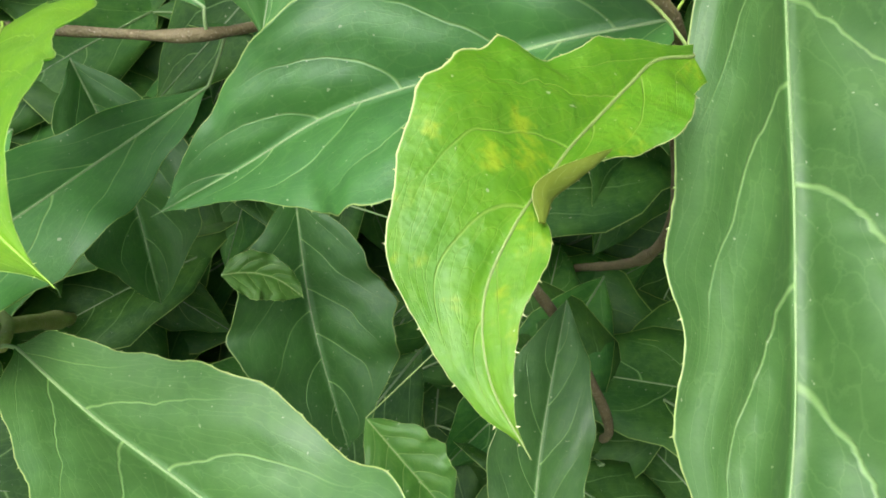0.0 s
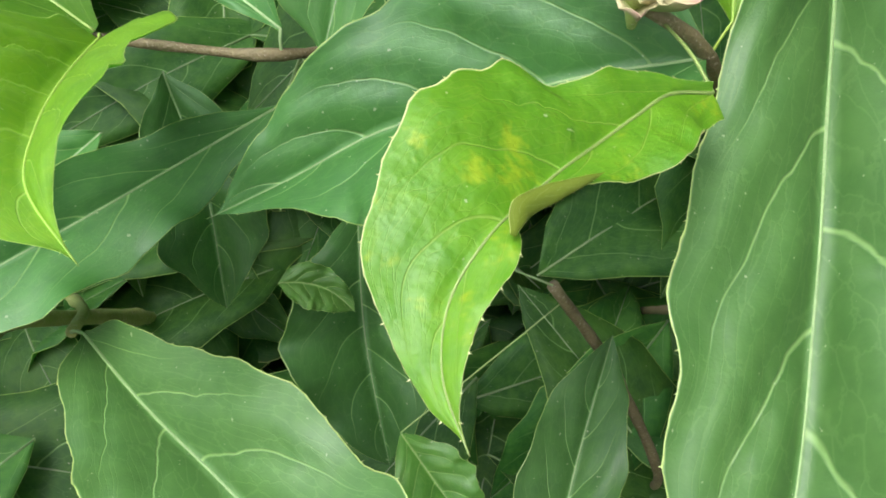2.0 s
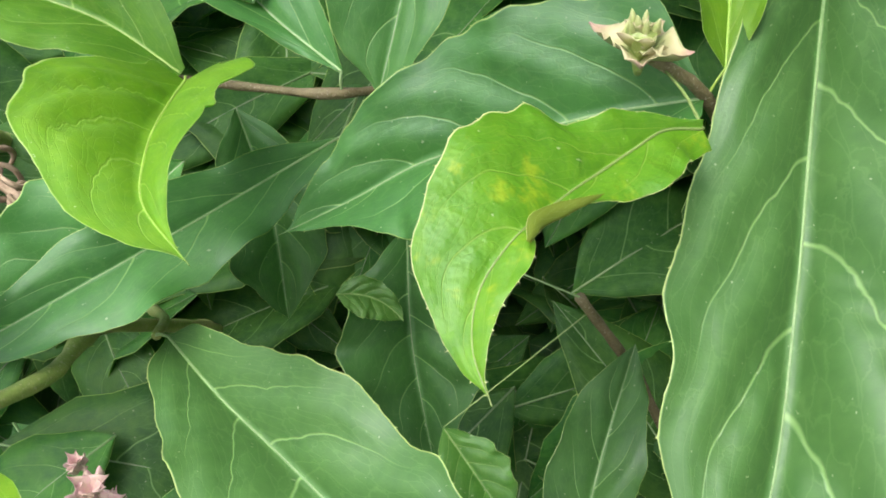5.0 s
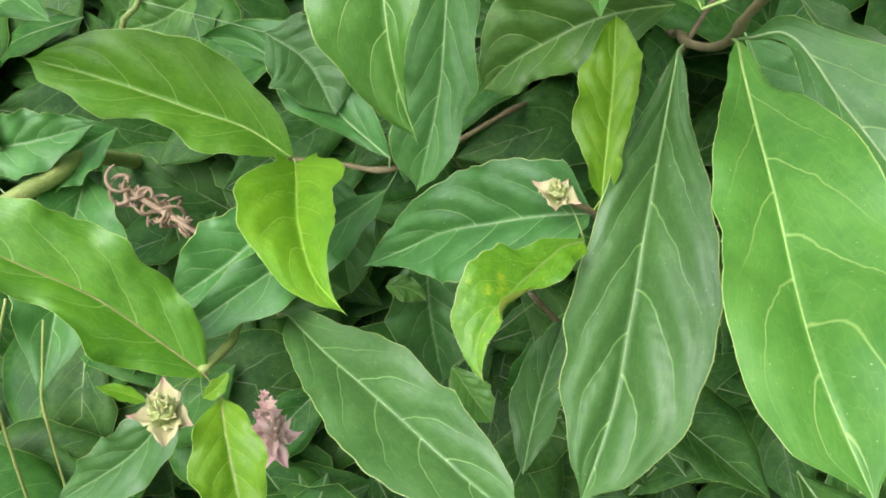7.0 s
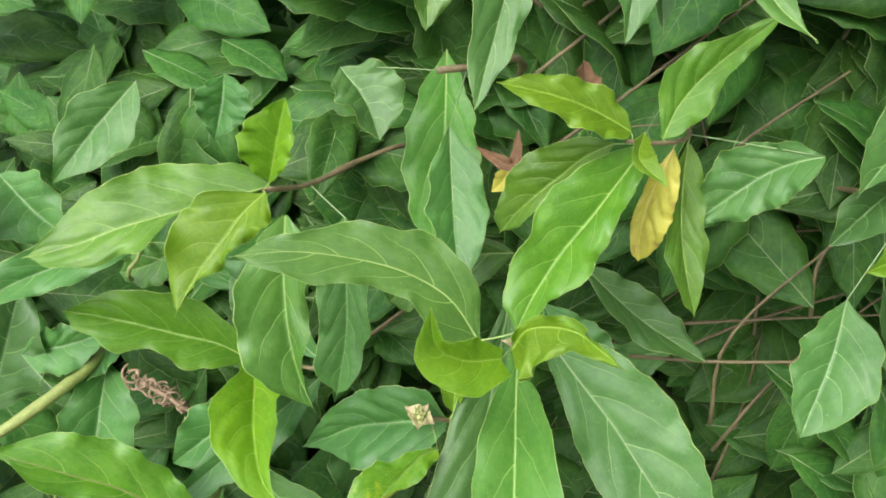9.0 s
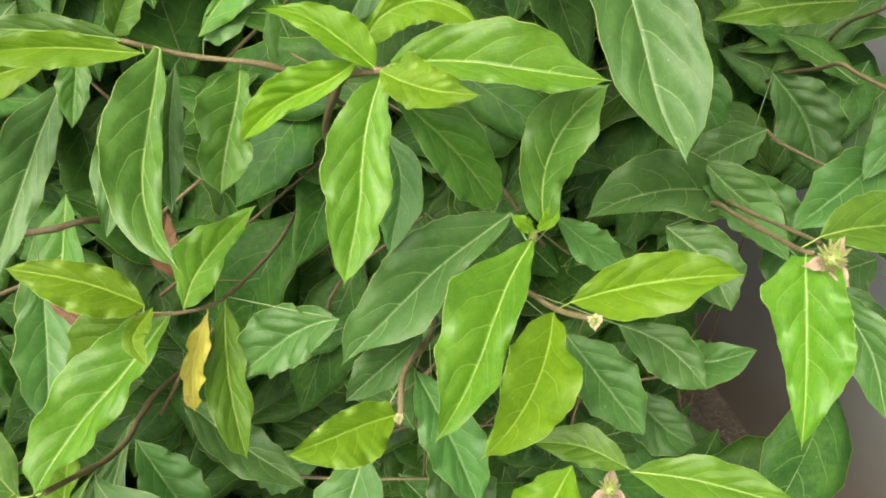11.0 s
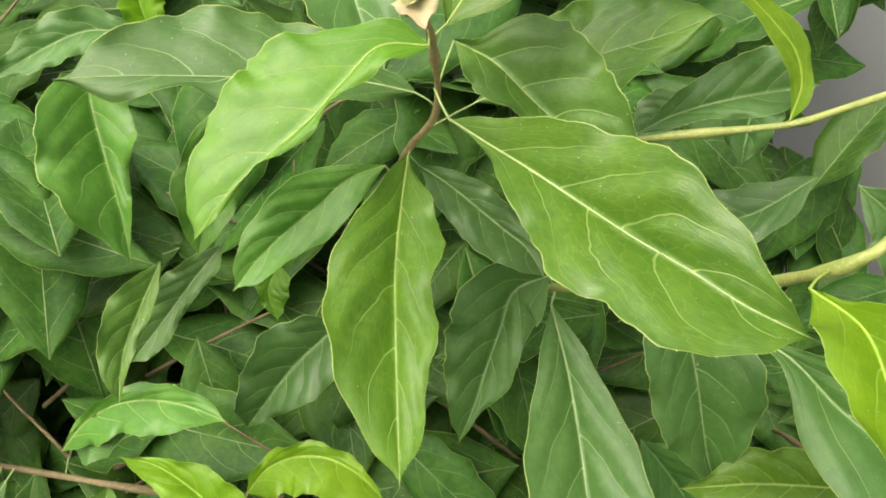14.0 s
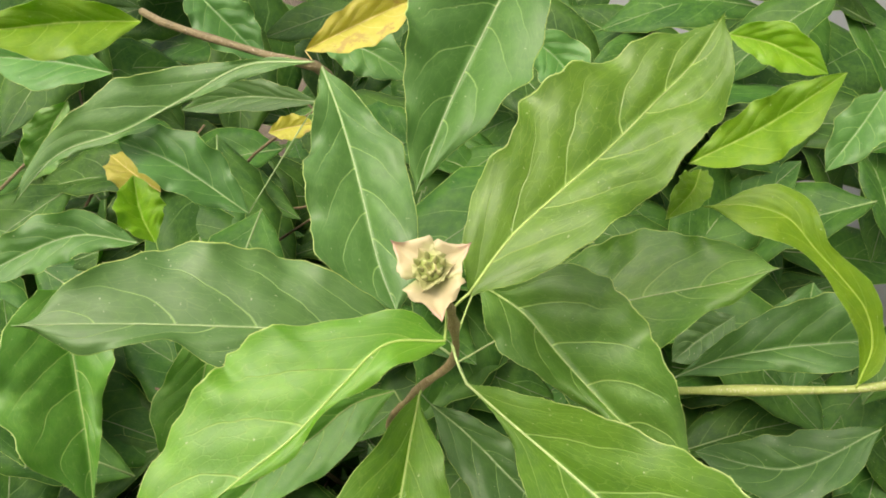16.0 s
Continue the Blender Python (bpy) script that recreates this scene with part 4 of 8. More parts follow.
leaf(br_left, 'y', [(-0.0420, 0.2862, 0.4973), (-0.0330, 0.2624, 0.5013), (-0.0243, 0.2383, 0.5041), (-0.0139, 0.2149, 0.5068), (-0.0015, 0.1924, 0.5086), (0.0165, 0.1744, 0.5085)], (0.3240, -0.7490, 0.5779), (0.0099, 0.0099, 0.0134, 0.0192, 0.0211, 0.0205, 0.0193, 0.0153, 0.0155, 0.0154, 0.0153, 0.0151, 0.0147, 0.0137, 0.0103, 0.0084, 0.0072, 0.0043, 0.0017, 0.0001, 0.0000), (0.0087, 0.0087, 0.0087, 0.0122, 0.0156, 0.0183, 0.0209, 0.0240, 0.0239, 0.0239, 0.0234, 0.0231, 0.0229, 0.0223, 0.0161, 0.0145, 0.0119, 0.0087, 0.0061, 0.0033, 0.0000), (0.42, 0.48), wave=0.05, rows=81, stalk=(-0.0462, 0.2940, 0.4948))
leaf(br_left, 'l', [(-0.0461, 0.2917, 0.4973), (-0.0664, 0.2908, 0.5117), (-0.0892, 0.2860, 0.5219), (-0.1120, 0.2819, 0.5321), (-0.1352, 0.2774, 0.5414), (-0.1586, 0.2720, 0.5494)], (0.4590, -0.7656, 0.4508), (0.0000, 0.0046, 0.0083, 0.0115, 0.0138, 0.0154, 0.0166, 0.0178, 0.0131, 0.0112, 0.0108, 0.0112, 0.0134, 0.0170, 0.0170, 0.0138, 0.0111, 0.0098, 0.0099, 0.0065, 0.0000), (0.0010, 0.0073, 0.0114, 0.0142, 0.0176, 0.0216, 0.0254, 0.0274, 0.0286, 0.0288, 0.0289, 0.0280, 0.0270, 0.0253, 0.0236, 0.0205, 0.0173, 0.0129, 0.0079, 0.0033, 0.0000), (0.84, 0.39), wave=0.08, rows=81, stalk=(-0.0498, 0.2932, 0.4953))
leaf(br_left, 'm', [(0.0016, 0.2964, 0.4988), (-0.0190, 0.3056, 0.5092), (-0.0386, 0.3162, 0.5202), (-0.0599, 0.3258, 0.5283), (-0.0821, 0.3348, 0.5349), (-0.1066, 0.3377, 0.5341)], (0.3234, -0.8310, 0.4526), (0.0000, 0.0025, 0.0039, 0.0050, 0.0063, 0.0100, 0.0135, 0.0148, 0.0155, 0.0137, 0.0109, 0.0068, 0.0052, 0.0039, 0.0070, 0.0078, 0.0068, 0.0050, 0.0035, 0.0017, 0.0000), (0.0000, 0.0058, 0.0092, 0.0119, 0.0137, 0.0150, 0.0152, 0.0153, 0.0162, 0.0181, 0.0197, 0.0209, 0.0203, 0.0191, 0.0164, 0.0128, 0.0089, 0.0065, 0.0044, 0.0022, 0.0000), (0.71, 0.32), wave=0.17, rows=81, stalk=(0.0010, 0.2972, 0.4919))
leaf(br_left, 'd', [(-0.0033, 0.3051, 0.4749), (-0.0415, 0.2585, 0.4606), (-0.0829, 0.2055, 0.4469)], (0.4136, -0.7702, 0.4856), 0.0153, 0.0134, (0.65, 0.18), wave=0.22, stalk=(0.0042, 0.3033, 0.4907))
leaf(br_left, 'm', [(-0.0417, 0.2508, 0.4325), (-0.0176, 0.2318, 0.4298), (0.0076, 0.2142, 0.4280), (0.0328, 0.1969, 0.4248), (0.0582, 0.1802, 0.4199), (0.0844, 0.1646, 0.4158)], (0.1977, -0.6492, 0.7345), (0.0000, 0.0073, 0.0098, 0.0122, 0.0144, 0.0166, 0.0186, 0.0206, 0.0228, 0.0244, 0.0243, 0.0215, 0.0220, 0.0240, 0.0214, 0.0185, 0.0185, 0.0157, 0.0132, 0.0081, 0.0000), (0.0000, 0.0048, 0.0090, 0.0114, 0.0137, 0.0154, 0.0173, 0.0191, 0.0209, 0.0226, 0.0247, 0.0246, 0.0246, 0.0242, 0.0232, 0.0217, 0.0193, 0.0166, 0.0127, 0.0080, 0.0000), (0.45, 0.70), wave=0.08, rows=121, stalk=(-0.0471, 0.2533, 0.4306), rib='d')
leaf(br_upper, 'g', [(0.0212, 0.2476, 0.6584), (0.0221, 0.2338, 0.6422), (0.0239, 0.2208, 0.6254), (0.0269, 0.2103, 0.6072), (0.0318, 0.2019, 0.5883), (0.0397, 0.1948, 0.5700)], (0.1874, -0.8061, 0.5614), (0.0008, 0.0063, 0.0106, 0.0126, 0.0146, 0.0149, 0.0141, 0.0120, 0.0114, 0.0115, 0.0115, 0.0113, 0.0107, 0.0073, 0.0050, 0.0036, 0.0024, 0.0016, 0.0005, 0.0001, 0.0000), (0.0008, 0.0060, 0.0111, 0.0134, 0.0159, 0.0182, 0.0203, 0.0223, 0.0225, 0.0228, 0.0230, 0.0233, 0.0233, 0.0228, 0.0191, 0.0157, 0.0127, 0.0100, 0.0068, 0.0034, 0.0000), (0.47, 0.49), wave=0.19, rows=81)
leaf(br_upper, 'm', [(0.0307, 0.3057, 0.6143), (0.0305, 0.2980, 0.5916), (0.0302, 0.2903, 0.5689), (0.0295, 0.2821, 0.5463), (0.0263, 0.2732, 0.5243), (0.0217, 0.2641, 0.5026)], (0.1388, -0.7997, 0.5841), (0.0000, 0.0072, 0.0093, 0.0113, 0.0130, 0.0135, 0.0138, 0.0134, 0.0129, 0.0125, 0.0143, 0.0162, 0.0161, 0.0124, 0.0112, 0.0126, 0.0129, 0.0100, 0.0077, 0.0052, 0.0000), (0.0000, 0.0074, 0.0108, 0.0135, 0.0162, 0.0170, 0.0175, 0.0176, 0.0175, 0.0171, 0.0164, 0.0157, 0.0157, 0.0159, 0.0163, 0.0168, 0.0167, 0.0150, 0.0124, 0.0073, 0.0000), (0.42, 0.34), wave=0.12, rows=81, stalk=(0.0027, 0.3294, 0.6196))
leaf(br_upper, 'l', [(-0.0135, 0.3088, 0.6311), (-0.0372, 0.2932, 0.6318), (-0.0606, 0.2772, 0.6316), (-0.0847, 0.2624, 0.6309), (-0.1084, 0.2474, 0.6274), (-0.1335, 0.2343, 0.6264)], (0.3677, -0.8032, 0.4687), (0.0000, 0.0011, 0.0023, 0.0034, 0.0033, 0.0031, 0.0028, 0.0020, 0.0016, 0.0050, 0.0094, 0.0146, 0.0144, 0.0128, 0.0140, 0.0153, 0.0115, 0.0090, 0.0074, 0.0045, 0.0000), (0.0000, 0.0135, 0.0177, 0.0186, 0.0195, 0.0224, 0.0254, 0.0269, 0.0277, 0.0282, 0.0282, 0.0282, 0.0266, 0.0247, 0.0227, 0.0207, 0.0174, 0.0130, 0.0087, 0.0040, 0.0000), (0.66, -0.26), wave=0.16, rows=81, stalk=(-0.0131, 0.3067, 0.6306))
leaf(br_upper, 'y', [(-0.0067, 0.2870, 0.6426), (-0.0159, 0.2738, 0.6375), (-0.0227, 0.2601, 0.6302), (-0.0307, 0.2474, 0.6224), (-0.0374, 0.2346, 0.6136), (-0.0429, 0.2216, 0.6043)], (0.1960, -0.5906, 0.7828), (0.0009, 0.0076, 0.0150, 0.0169, 0.0177, 0.0180, 0.0146, 0.0097, 0.0089, 0.0083, 0.0085, 0.0088, 0.0089, 0.0070, 0.0049, 0.0028, 0.0016, 0.0003, 0.0001, 0.0000, 0.0000), (0.0007, 0.0051, 0.0086, 0.0125, 0.0170, 0.0221, 0.0246, 0.0266, 0.0274, 0.0268, 0.0259, 0.0247, 0.0222, 0.0202, 0.0179, 0.0152, 0.0127, 0.0092, 0.0058, 0.0028, 0.0000), (0.25, 0.20), wave=0.21, rows=81, stalk=(-0.0157, 0.3029, 0.6324))
leaf(br_upper, 'y', [(-0.0105, 0.3024, 0.6384), (-0.0042, 0.3084, 0.6602), (0.0028, 0.3178, 0.6860)], (0.2197, -0.8882, 0.4034), 0.0201, 0.0100, (0.43, 0.77), wave=0.13, stalk=(-0.0157, 0.3029, 0.6324))
leaf(br_upper, 'g', [(0.1252, 0.3462, 0.5625), (0.1057, 0.3504, 0.5566), (0.0867, 0.3522, 0.5487), (0.0687, 0.3500, 0.5385), (0.0516, 0.3464, 0.5275), (0.0376, 0.3408, 0.5133)], (0.0260, -0.9175, 0.3968), (0.0000, 0.0061, 0.0119, 0.0142, 0.0159, 0.0177, 0.0191, 0.0196, 0.0198, 0.0198, 0.0196, 0.0176, 0.0154, 0.0140, 0.0134, 0.0127, 0.0135, 0.0134, 0.0106, 0.0070, 0.0000), (0.0000, 0.0040, 0.0081, 0.0105, 0.0133, 0.0163, 0.0183, 0.0206, 0.0233, 0.0254, 0.0272, 0.0290, 0.0300, 0.0291, 0.0281, 0.0272, 0.0213, 0.0154, 0.0104, 0.0052, 0.0000), (0.77, 0.24), wave=0.18, rows=81)
leaf(br_upper, 'g', [(0.0775, 0.4040, 0.6744), (0.0831, 0.3515, 0.6239), (0.0932, 0.2997, 0.5731)], (0.0291, -0.8973, 0.4404), 0.0219, 0.0234, (0.38, 0.42), wave=0.10)
leaf(br_flower, 'l', [(-0.0562, 0.1928, 0.4464), (-0.0747, 0.1900, 0.4683), (-0.0930, 0.1862, 0.4903), (-0.1134, 0.1789, 0.5092), (-0.1351, 0.1722, 0.5270), (-0.1585, 0.1636, 0.5412)], (0.3660, -0.5855, 0.7234), (0.0000, 0.0052, 0.0088, 0.0123, 0.0152, 0.0181, 0.0202, 0.0206, 0.0165, 0.0140, 0.0121, 0.0116, 0.0123, 0.0122, 0.0119, 0.0108, 0.0059, 0.0017, 0.0004, 0.0002, 0.0000), (0.0000, 0.0092, 0.0139, 0.0172, 0.0201, 0.0219, 0.0232, 0.0197, 0.0249, 0.0260, 0.0253, 0.0250, 0.0247, 0.0237, 0.0223, 0.0186, 0.0140, 0.0087, 0.0053, 0.0026, 0.0000), (0.41, 0.09), wave=0.15, rows=81, stalk=(-0.0581, 0.1959, 0.4486), rib='t')
leaf(br_flower, 'y', [(-0.0458, 0.1820, 0.4477), (-0.0361, 0.1626, 0.4368), (-0.0209, 0.1367, 0.4163)], (0.3544, -0.5624, 0.7470), 0.0138, 0.0161, (0.47, 0.45), wave=0.20, stalk=(-0.0580, 0.1916, 0.4502), rib='t')
leaf(br_flower, 'y', [(-0.0506, 0.1768, 0.4505), (-0.0442, 0.1788, 0.4563), (-0.0395, 0.1818, 0.4623)], (0.3774, -0.6078, 0.6986), 0.0035, 0.0035, (0.17, 0.56), wave=0.12, stalk=(-0.0580, 0.1916, 0.4502))
leaf(br_flower, 'y', [(-0.0685, 0.1653, 0.4570), (-0.0764, 0.1626, 0.4638), (-0.0839, 0.1589, 0.4694)], (0.4642, -0.5666, 0.6808), 0.0031, 0.0031, (0.69, 0.35), wave=0.17, stalk=(-0.0580, 0.1916, 0.4502))
leaf(br_flower, 'd', [(-0.0730, 0.2010, 0.4298), (-0.0971, 0.1839, 0.3980), (-0.1360, 0.1680, 0.3716)], (0.4403, -0.5287, 0.7257), 0.0144, 0.0144, (0.62, 0.23), wave=0.21, stalk=(-0.0583, 0.2087, 0.4438))
leaf(br_herb, 'm', [(-0.2055, 0.2101, 0.4830), (-0.1940, 0.1739, 0.4672), (-0.1803, 0.1265, 0.4369)], (0.5264, -0.5018, 0.6863), 0.0096, 0.0175, (0.67, 0.50), wave=0.14, stalk=(-0.2194, 0.2284, 0.4668))
leaf(br_herb, 'g', [(-0.2249, 0.2413, 0.6403), (-0.1981, 0.2109, 0.6111), (-0.1866, 0.1649, 0.5671)], (0.6004, -0.6396, 0.4800), 0.0112, 0.0168, (0.54, 0.43), wave=0.19)
leaf(br_herb, 'g', [(-0.2453, 0.2664, 0.6772), (-0.2078, 0.2660, 0.6740), (-0.1695, 0.2649, 0.6698)], (0.5986, -0.7253, 0.3401), 0.0113, 0.0085, (0.13, 0.64), wave=0.11)
leaf(br_herb, 'm', [(-0.1085, 0.2905, 0.5870), (-0.1527, 0.2675, 0.5874), (-0.1908, 0.2296, 0.5837)], (0.4833, -0.7172, 0.5019), 0.0117, 0.0176, (0.80, 0.29), wave=0.16, peak=.45, stalk=(-0.1232, 0.3278, 0.5705))
leaf(br_herb, 'd', [(-0.2534, 0.2691, 0.4403), (-0.2393, 0.2941, 0.4834), (-0.2247, 0.3205, 0.5280)], (0.5297, -0.6259, 0.5724), 0.0306, 0.0306, (0.30, 0.60), wave=0.20, peak=.45, stalk=(-0.2489, 0.2201, 0.4639))
leaf(br_herb, 'm', [(-0.1579, 0.3257, 0.4831), (-0.1847, 0.3098, 0.4711), (-0.2118, 0.2962, 0.4620)], (0.4506, -0.6605, 0.6006), 0.0182, 0.0201, (0.84, 0.38), wave=0.13, peak=.45, stalk=(-0.1756, 0.3228, 0.4626))
leaf(br_herb, 'm', [(-0.1710, 0.3076, 0.4644), (-0.1644, 0.2678, 0.4456), (-0.1526, 0.2000, 0.4069)], (0.4318, -0.6126, 0.6620), 0.0277, 0.0254, (0.59, 0.43), wave=0.17, peak=.45, stalk=(-0.1767, 0.3089, 0.4664))
leaf(br_herb, 'm', [(-0.1745, 0.4544, 0.6147), (-0.1980, 0.4180, 0.5926), (-0.2203, 0.3802, 0.5684)], (0.4536, -0.8008, 0.3910), 0.0243, 0.0243, (0.63, 0.19), wave=0.10, peak=.45)
leaf(br_herb, 'd', [(-0.1006, 0.4535, 0.6248), (-0.1008, 0.4390, 0.6069), (-0.1044, 0.4214, 0.5863)], (0.3170, -0.8671, 0.3842), 0.0215, 0.0191, (0.65, 0.49), wave=0.15, peak=.45)
leaf(br_herb, 'm', [(-0.2237, 0.2889, 0.4832), (-0.1898, 0.2992, 0.4873), (-0.1591, 0.3107, 0.4939)], (0.5654, -0.6867, 0.4569), 0.0165, 0.0165, (0.20, 0.74), wave=0.19, peak=.45, stalk=(-0.1874, 0.2667, 0.4728))
leaf(br_herb, 'm', [(-0.2890, 0.3769, 0.5839), (-0.2769, 0.3374, 0.5639), (-0.2656, 0.3055, 0.5374)], (0.5810, -0.6848, 0.4400), 0.0162, 0.0185, (0.46, 0.28), wave=0.12, peak=.45)
leaf(br_herb, 'm', [(-0.2858, 0.4067, 0.5553), (-0.2501, 0.3866, 0.5364), (-0.2118, 0.3701, 0.5211)], (0.5136, -0.7246, 0.4595), 0.0251, 0.0301, (0.41, 0.66), wave=0.16, peak=.45)
leaf(br_under, 'g', [(0.0009, 0.2770, 0.4353), (0.0051, 0.2789, 0.4347), (0.0093, 0.2804, 0.4335), (0.0136, 0.2810, 0.4316), (0.0174, 0.2807, 0.4290), (0.0209, 0.2800, 0.4259)], (0.2441, -0.7791, 0.5774), (0.0000, 0.0018, 0.0036, 0.0042, 0.0048, 0.0054, 0.0059, 0.0057, 0.0056, 0.0056, 0.0056, 0.0050, 0.0046, 0.0043, 0.0040, 0.0034, 0.0029, 0.0024, 0.0018, 0.0009, 0.0000), (0.0000, 0.0025, 0.0045, 0.0053, 0.0058, 0.0063, 0.0068, 0.0068, 0.0067, 0.0066, 0.0064, 0.0062, 0.0060, 0.0057, 0.0053, 0.0048, 0.0041, 0.0032, 0.0022, 0.0011, 0.0000), (0.25, 0.62), wave=0.21, rows=81)
leaf(br_under, 'd', [(0.0153, 0.3079, 0.4431), (0.0203, 0.2900, 0.4112), (0.0305, 0.2720, 0.3774)], (0.1931, -0.7887, 0.5837), 0.0217, 0.0217, (0.57, 0.61), wave=0.14, stalk=(0.0741, 0.2706, 0.4470))
leaf(br_under, 'd', [(0.0792, 0.2185, 0.3791), (0.0828, 0.2495, 0.4013), (0.0906, 0.2824, 0.4248)], (0.0356, -0.6851, 0.7276), 0.0132, 0.0115, (0.46, 0.53), wave=0.18)
leaf(br_under, 'g', [(0.0396, 0.2495, 0.4128), (0.0505, 0.2432, 0.4018), (0.0613, 0.2371, 0.3912)], (0.1098, -0.6742, 0.7304), 0.0096, 0.0110, (0.28, 0.51), wave=0.11, stalk=(0.0770, 0.2736, 0.4406))
leaf(br_under, 'm', [(0.2332, 0.3603, 0.4725), (0.2042, 0.3607, 0.4624), (0.1754, 0.3587, 0.4488)], (-0.2652, -0.8508, 0.4536), 0.0157, 0.0118, (0.79, 0.32), wave=0.15)
leaf(br_under, 'm', [(0.1732, 0.3314, 0.4455), (0.2146, 0.3156, 0.4130), (0.2558, 0.2953, 0.3741)], (-0.2938, -0.7643, 0.5740), 0.0153, 0.0178, (0.24, 0.67), wave=0.20)
leaf(br_under, 'd', [(-0.0447, 0.3203, 0.4760), (-0.0326, 0.3109, 0.4444), (-0.0254, 0.2977, 0.4093)], (0.2767, -0.7641, 0.5827), 0.0180, 0.0180, (0.58, 0.66), wave=0.12)
leaf(br_arch, 'g', [(0.2181, 0.3183, 0.8232), (0.2206, 0.3013, 0.8147), (0.2231, 0.2801, 0.8042), (0.2271, 0.2574, 0.7932), (0.2371, 0.2372, 0.7822), (0.2525, 0.2234, 0.7730)], (0.4562, -0.7227, 0.5193), (0.0008, 0.0021, 0.0034, 0.0044, 0.0048, 0.0051, 0.0055, 0.0063, 0.0072, 0.0080, 0.0078, 0.0069, 0.0060, 0.0049, 0.0033, 0.0016, 0.0000), (0.0021, 0.0061, 0.0100, 0.0133, 0.0153, 0.0173, 0.0191, 0.0186, 0.0180, 0.0175, 0.0161, 0.0141, 0.0122, 0.0101, 0.0067, 0.0034, 0.0000), (0.57, 0.47), wave=0.17, stalk=(0.2015, 0.3420, 0.8123))
leaf(br_arch, 'm', [(0.2057, 0.3386, 0.8094), (0.1897, 0.3084, 0.7763), (0.1846, 0.2795, 0.7422)], (0.4749, -0.7344, 0.4849), 0.0123, 0.0123, (0.56, 0.27), wave=0.22, stalk=(0.2054, 0.3439, 0.8102))
leaf(br_arch, 'g', [(0.2371, 0.3575, 0.7934), (0.2379, 0.3472, 0.7850), (0.2368, 0.3370, 0.7765), (0.2352, 0.3271, 0.7677), (0.2344, 0.3174, 0.7585), (0.2343, 0.3077, 0.7493)], (0.3725, -0.7929, 0.4822), (0.0006, 0.0043, 0.0044, 0.0046, 0.0049, 0.0075, 0.0113, 0.0107, 0.0102, 0.0097, 0.0092, 0.0101, 0.0113, 0.0124, 0.0133, 0.0120, 0.0107, 0.0089, 0.0060, 0.0030, 0.0000), (0.0005, 0.0038, 0.0075, 0.0106, 0.0129, 0.0150, 0.0171, 0.0187, 0.0189, 0.0190, 0.0185, 0.0152, 0.0124, 0.0126, 0.0128, 0.0131, 0.0118, 0.0103, 0.0089, 0.0046, 0.0000), (0.67, 0.49), wave=0.14, rows=81, stalk=(0.2391, 0.3558, 0.7977))
leaf(br_arch, 'm', [(0.2045, 0.3541, 0.7968), (0.1988, 0.3392, 0.7640), (0.2023, 0.3136, 0.7320)], (0.4318, -0.7602, 0.4855), 0.0073, 0.0103, (0.56, 0.40), wave=0.19, stalk=(0.2132, 0.3476, 0.8061))
leaf(br_arch, 'm', [(0.1309, 0.3652, 0.7794), (0.1297, 0.3236, 0.7609), (0.1184, 0.2642, 0.7149)], (0.5471, -0.6937, 0.4686), 0.0103, 0.0191, (0.54, 0.23), wave=0.11)
leaf(br_arch, 'y', [(0.2081, 0.3213, 0.8196), (0.1738, 0.3087, 0.8281), (0.1402, 0.2837, 0.8372)], (0.5259, -0.7587, 0.3844), 0.0089, 0.0076, (0.82, 0.26), wave=0.16, stalk=(0.1976, 0.3402, 0.8143))
leaf(br_arch, 'g', [(0.1885, 0.3413, 0.8167), (0.1564, 0.3299, 0.8260), (0.1262, 0.3169, 0.8331)], (0.5337, -0.7616, 0.3675), 0.0080, 0.0080, (0.72, 0.17), wave=0.21, stalk=(0.1898, 0.3365, 0.8184))
leaf(br_arch, 'g', [(0.1831, 0.3414, 0.8180), (0.1917, 0.3409, 0.8314), (0.2048, 0.3465, 0.8511)], (0.4700, -0.8038, 0.3647), 0.0080, 0.0080, (0.38, 0.83), wave=0.13, stalk=(0.1898, 0.3365, 0.8184))
leaf(br_arch, 'm', [(0.2180, 0.3643, 0.8060), (0.2328, 0.3642, 0.8184), (0.2459, 0.3750, 0.8286)], (0.3754, -0.8421, 0.3872), 0.0084, 0.0090, (0.24, 0.76), wave=0.18, stalk=(0.2226, 0.3510, 0.8025))
leaf(br_low, 'm', [(0.0901, 0.3382, 0.6603), (0.0960, 0.3063, 0.6200), (0.1038, 0.2736, 0.5943)], (0.5246, -0.5642, 0.6375), 0.0172, 0.0189, (0.48, 0.32), wave=0.10, stalk=(0.1035, 0.3300, 0.7018))
leaf(br_rosette, 'y', [(0.3026, 0.3394, 0.8073), (0.2906, 0.3360, 0.8001), (0.2774, 0.3337, 0.7945), (0.2646, 0.3313, 0.7884), (0.2534, 0.3274, 0.7801), (0.2434, 0.3230, 0.7707)], (0.2982, -0.8322, 0.4674), (0.0005, 0.0034, 0.0037, 0.0042, 0.0049, 0.0053, 0.0059, 0.0064, 0.0064, 0.0062, 0.0059, 0.0055, 0.0056, 0.0055, 0.0053, 0.0050, 0.0043, 0.0034, 0.0023, 0.0011, 0.0000), (0.0005, 0.0043, 0.0071, 0.0090, 0.0105, 0.0112, 0.0117, 0.0123, 0.0132, 0.0129, 0.0126, 0.0124, 0.0118, 0.0110, 0.0105, 0.0095, 0.0080, 0.0065, 0.0048, 0.0024, 0.0000), (0.82, 0.31), wave=0.15, rows=81, stalk=(0.3063, 0.3424, 0.8012))
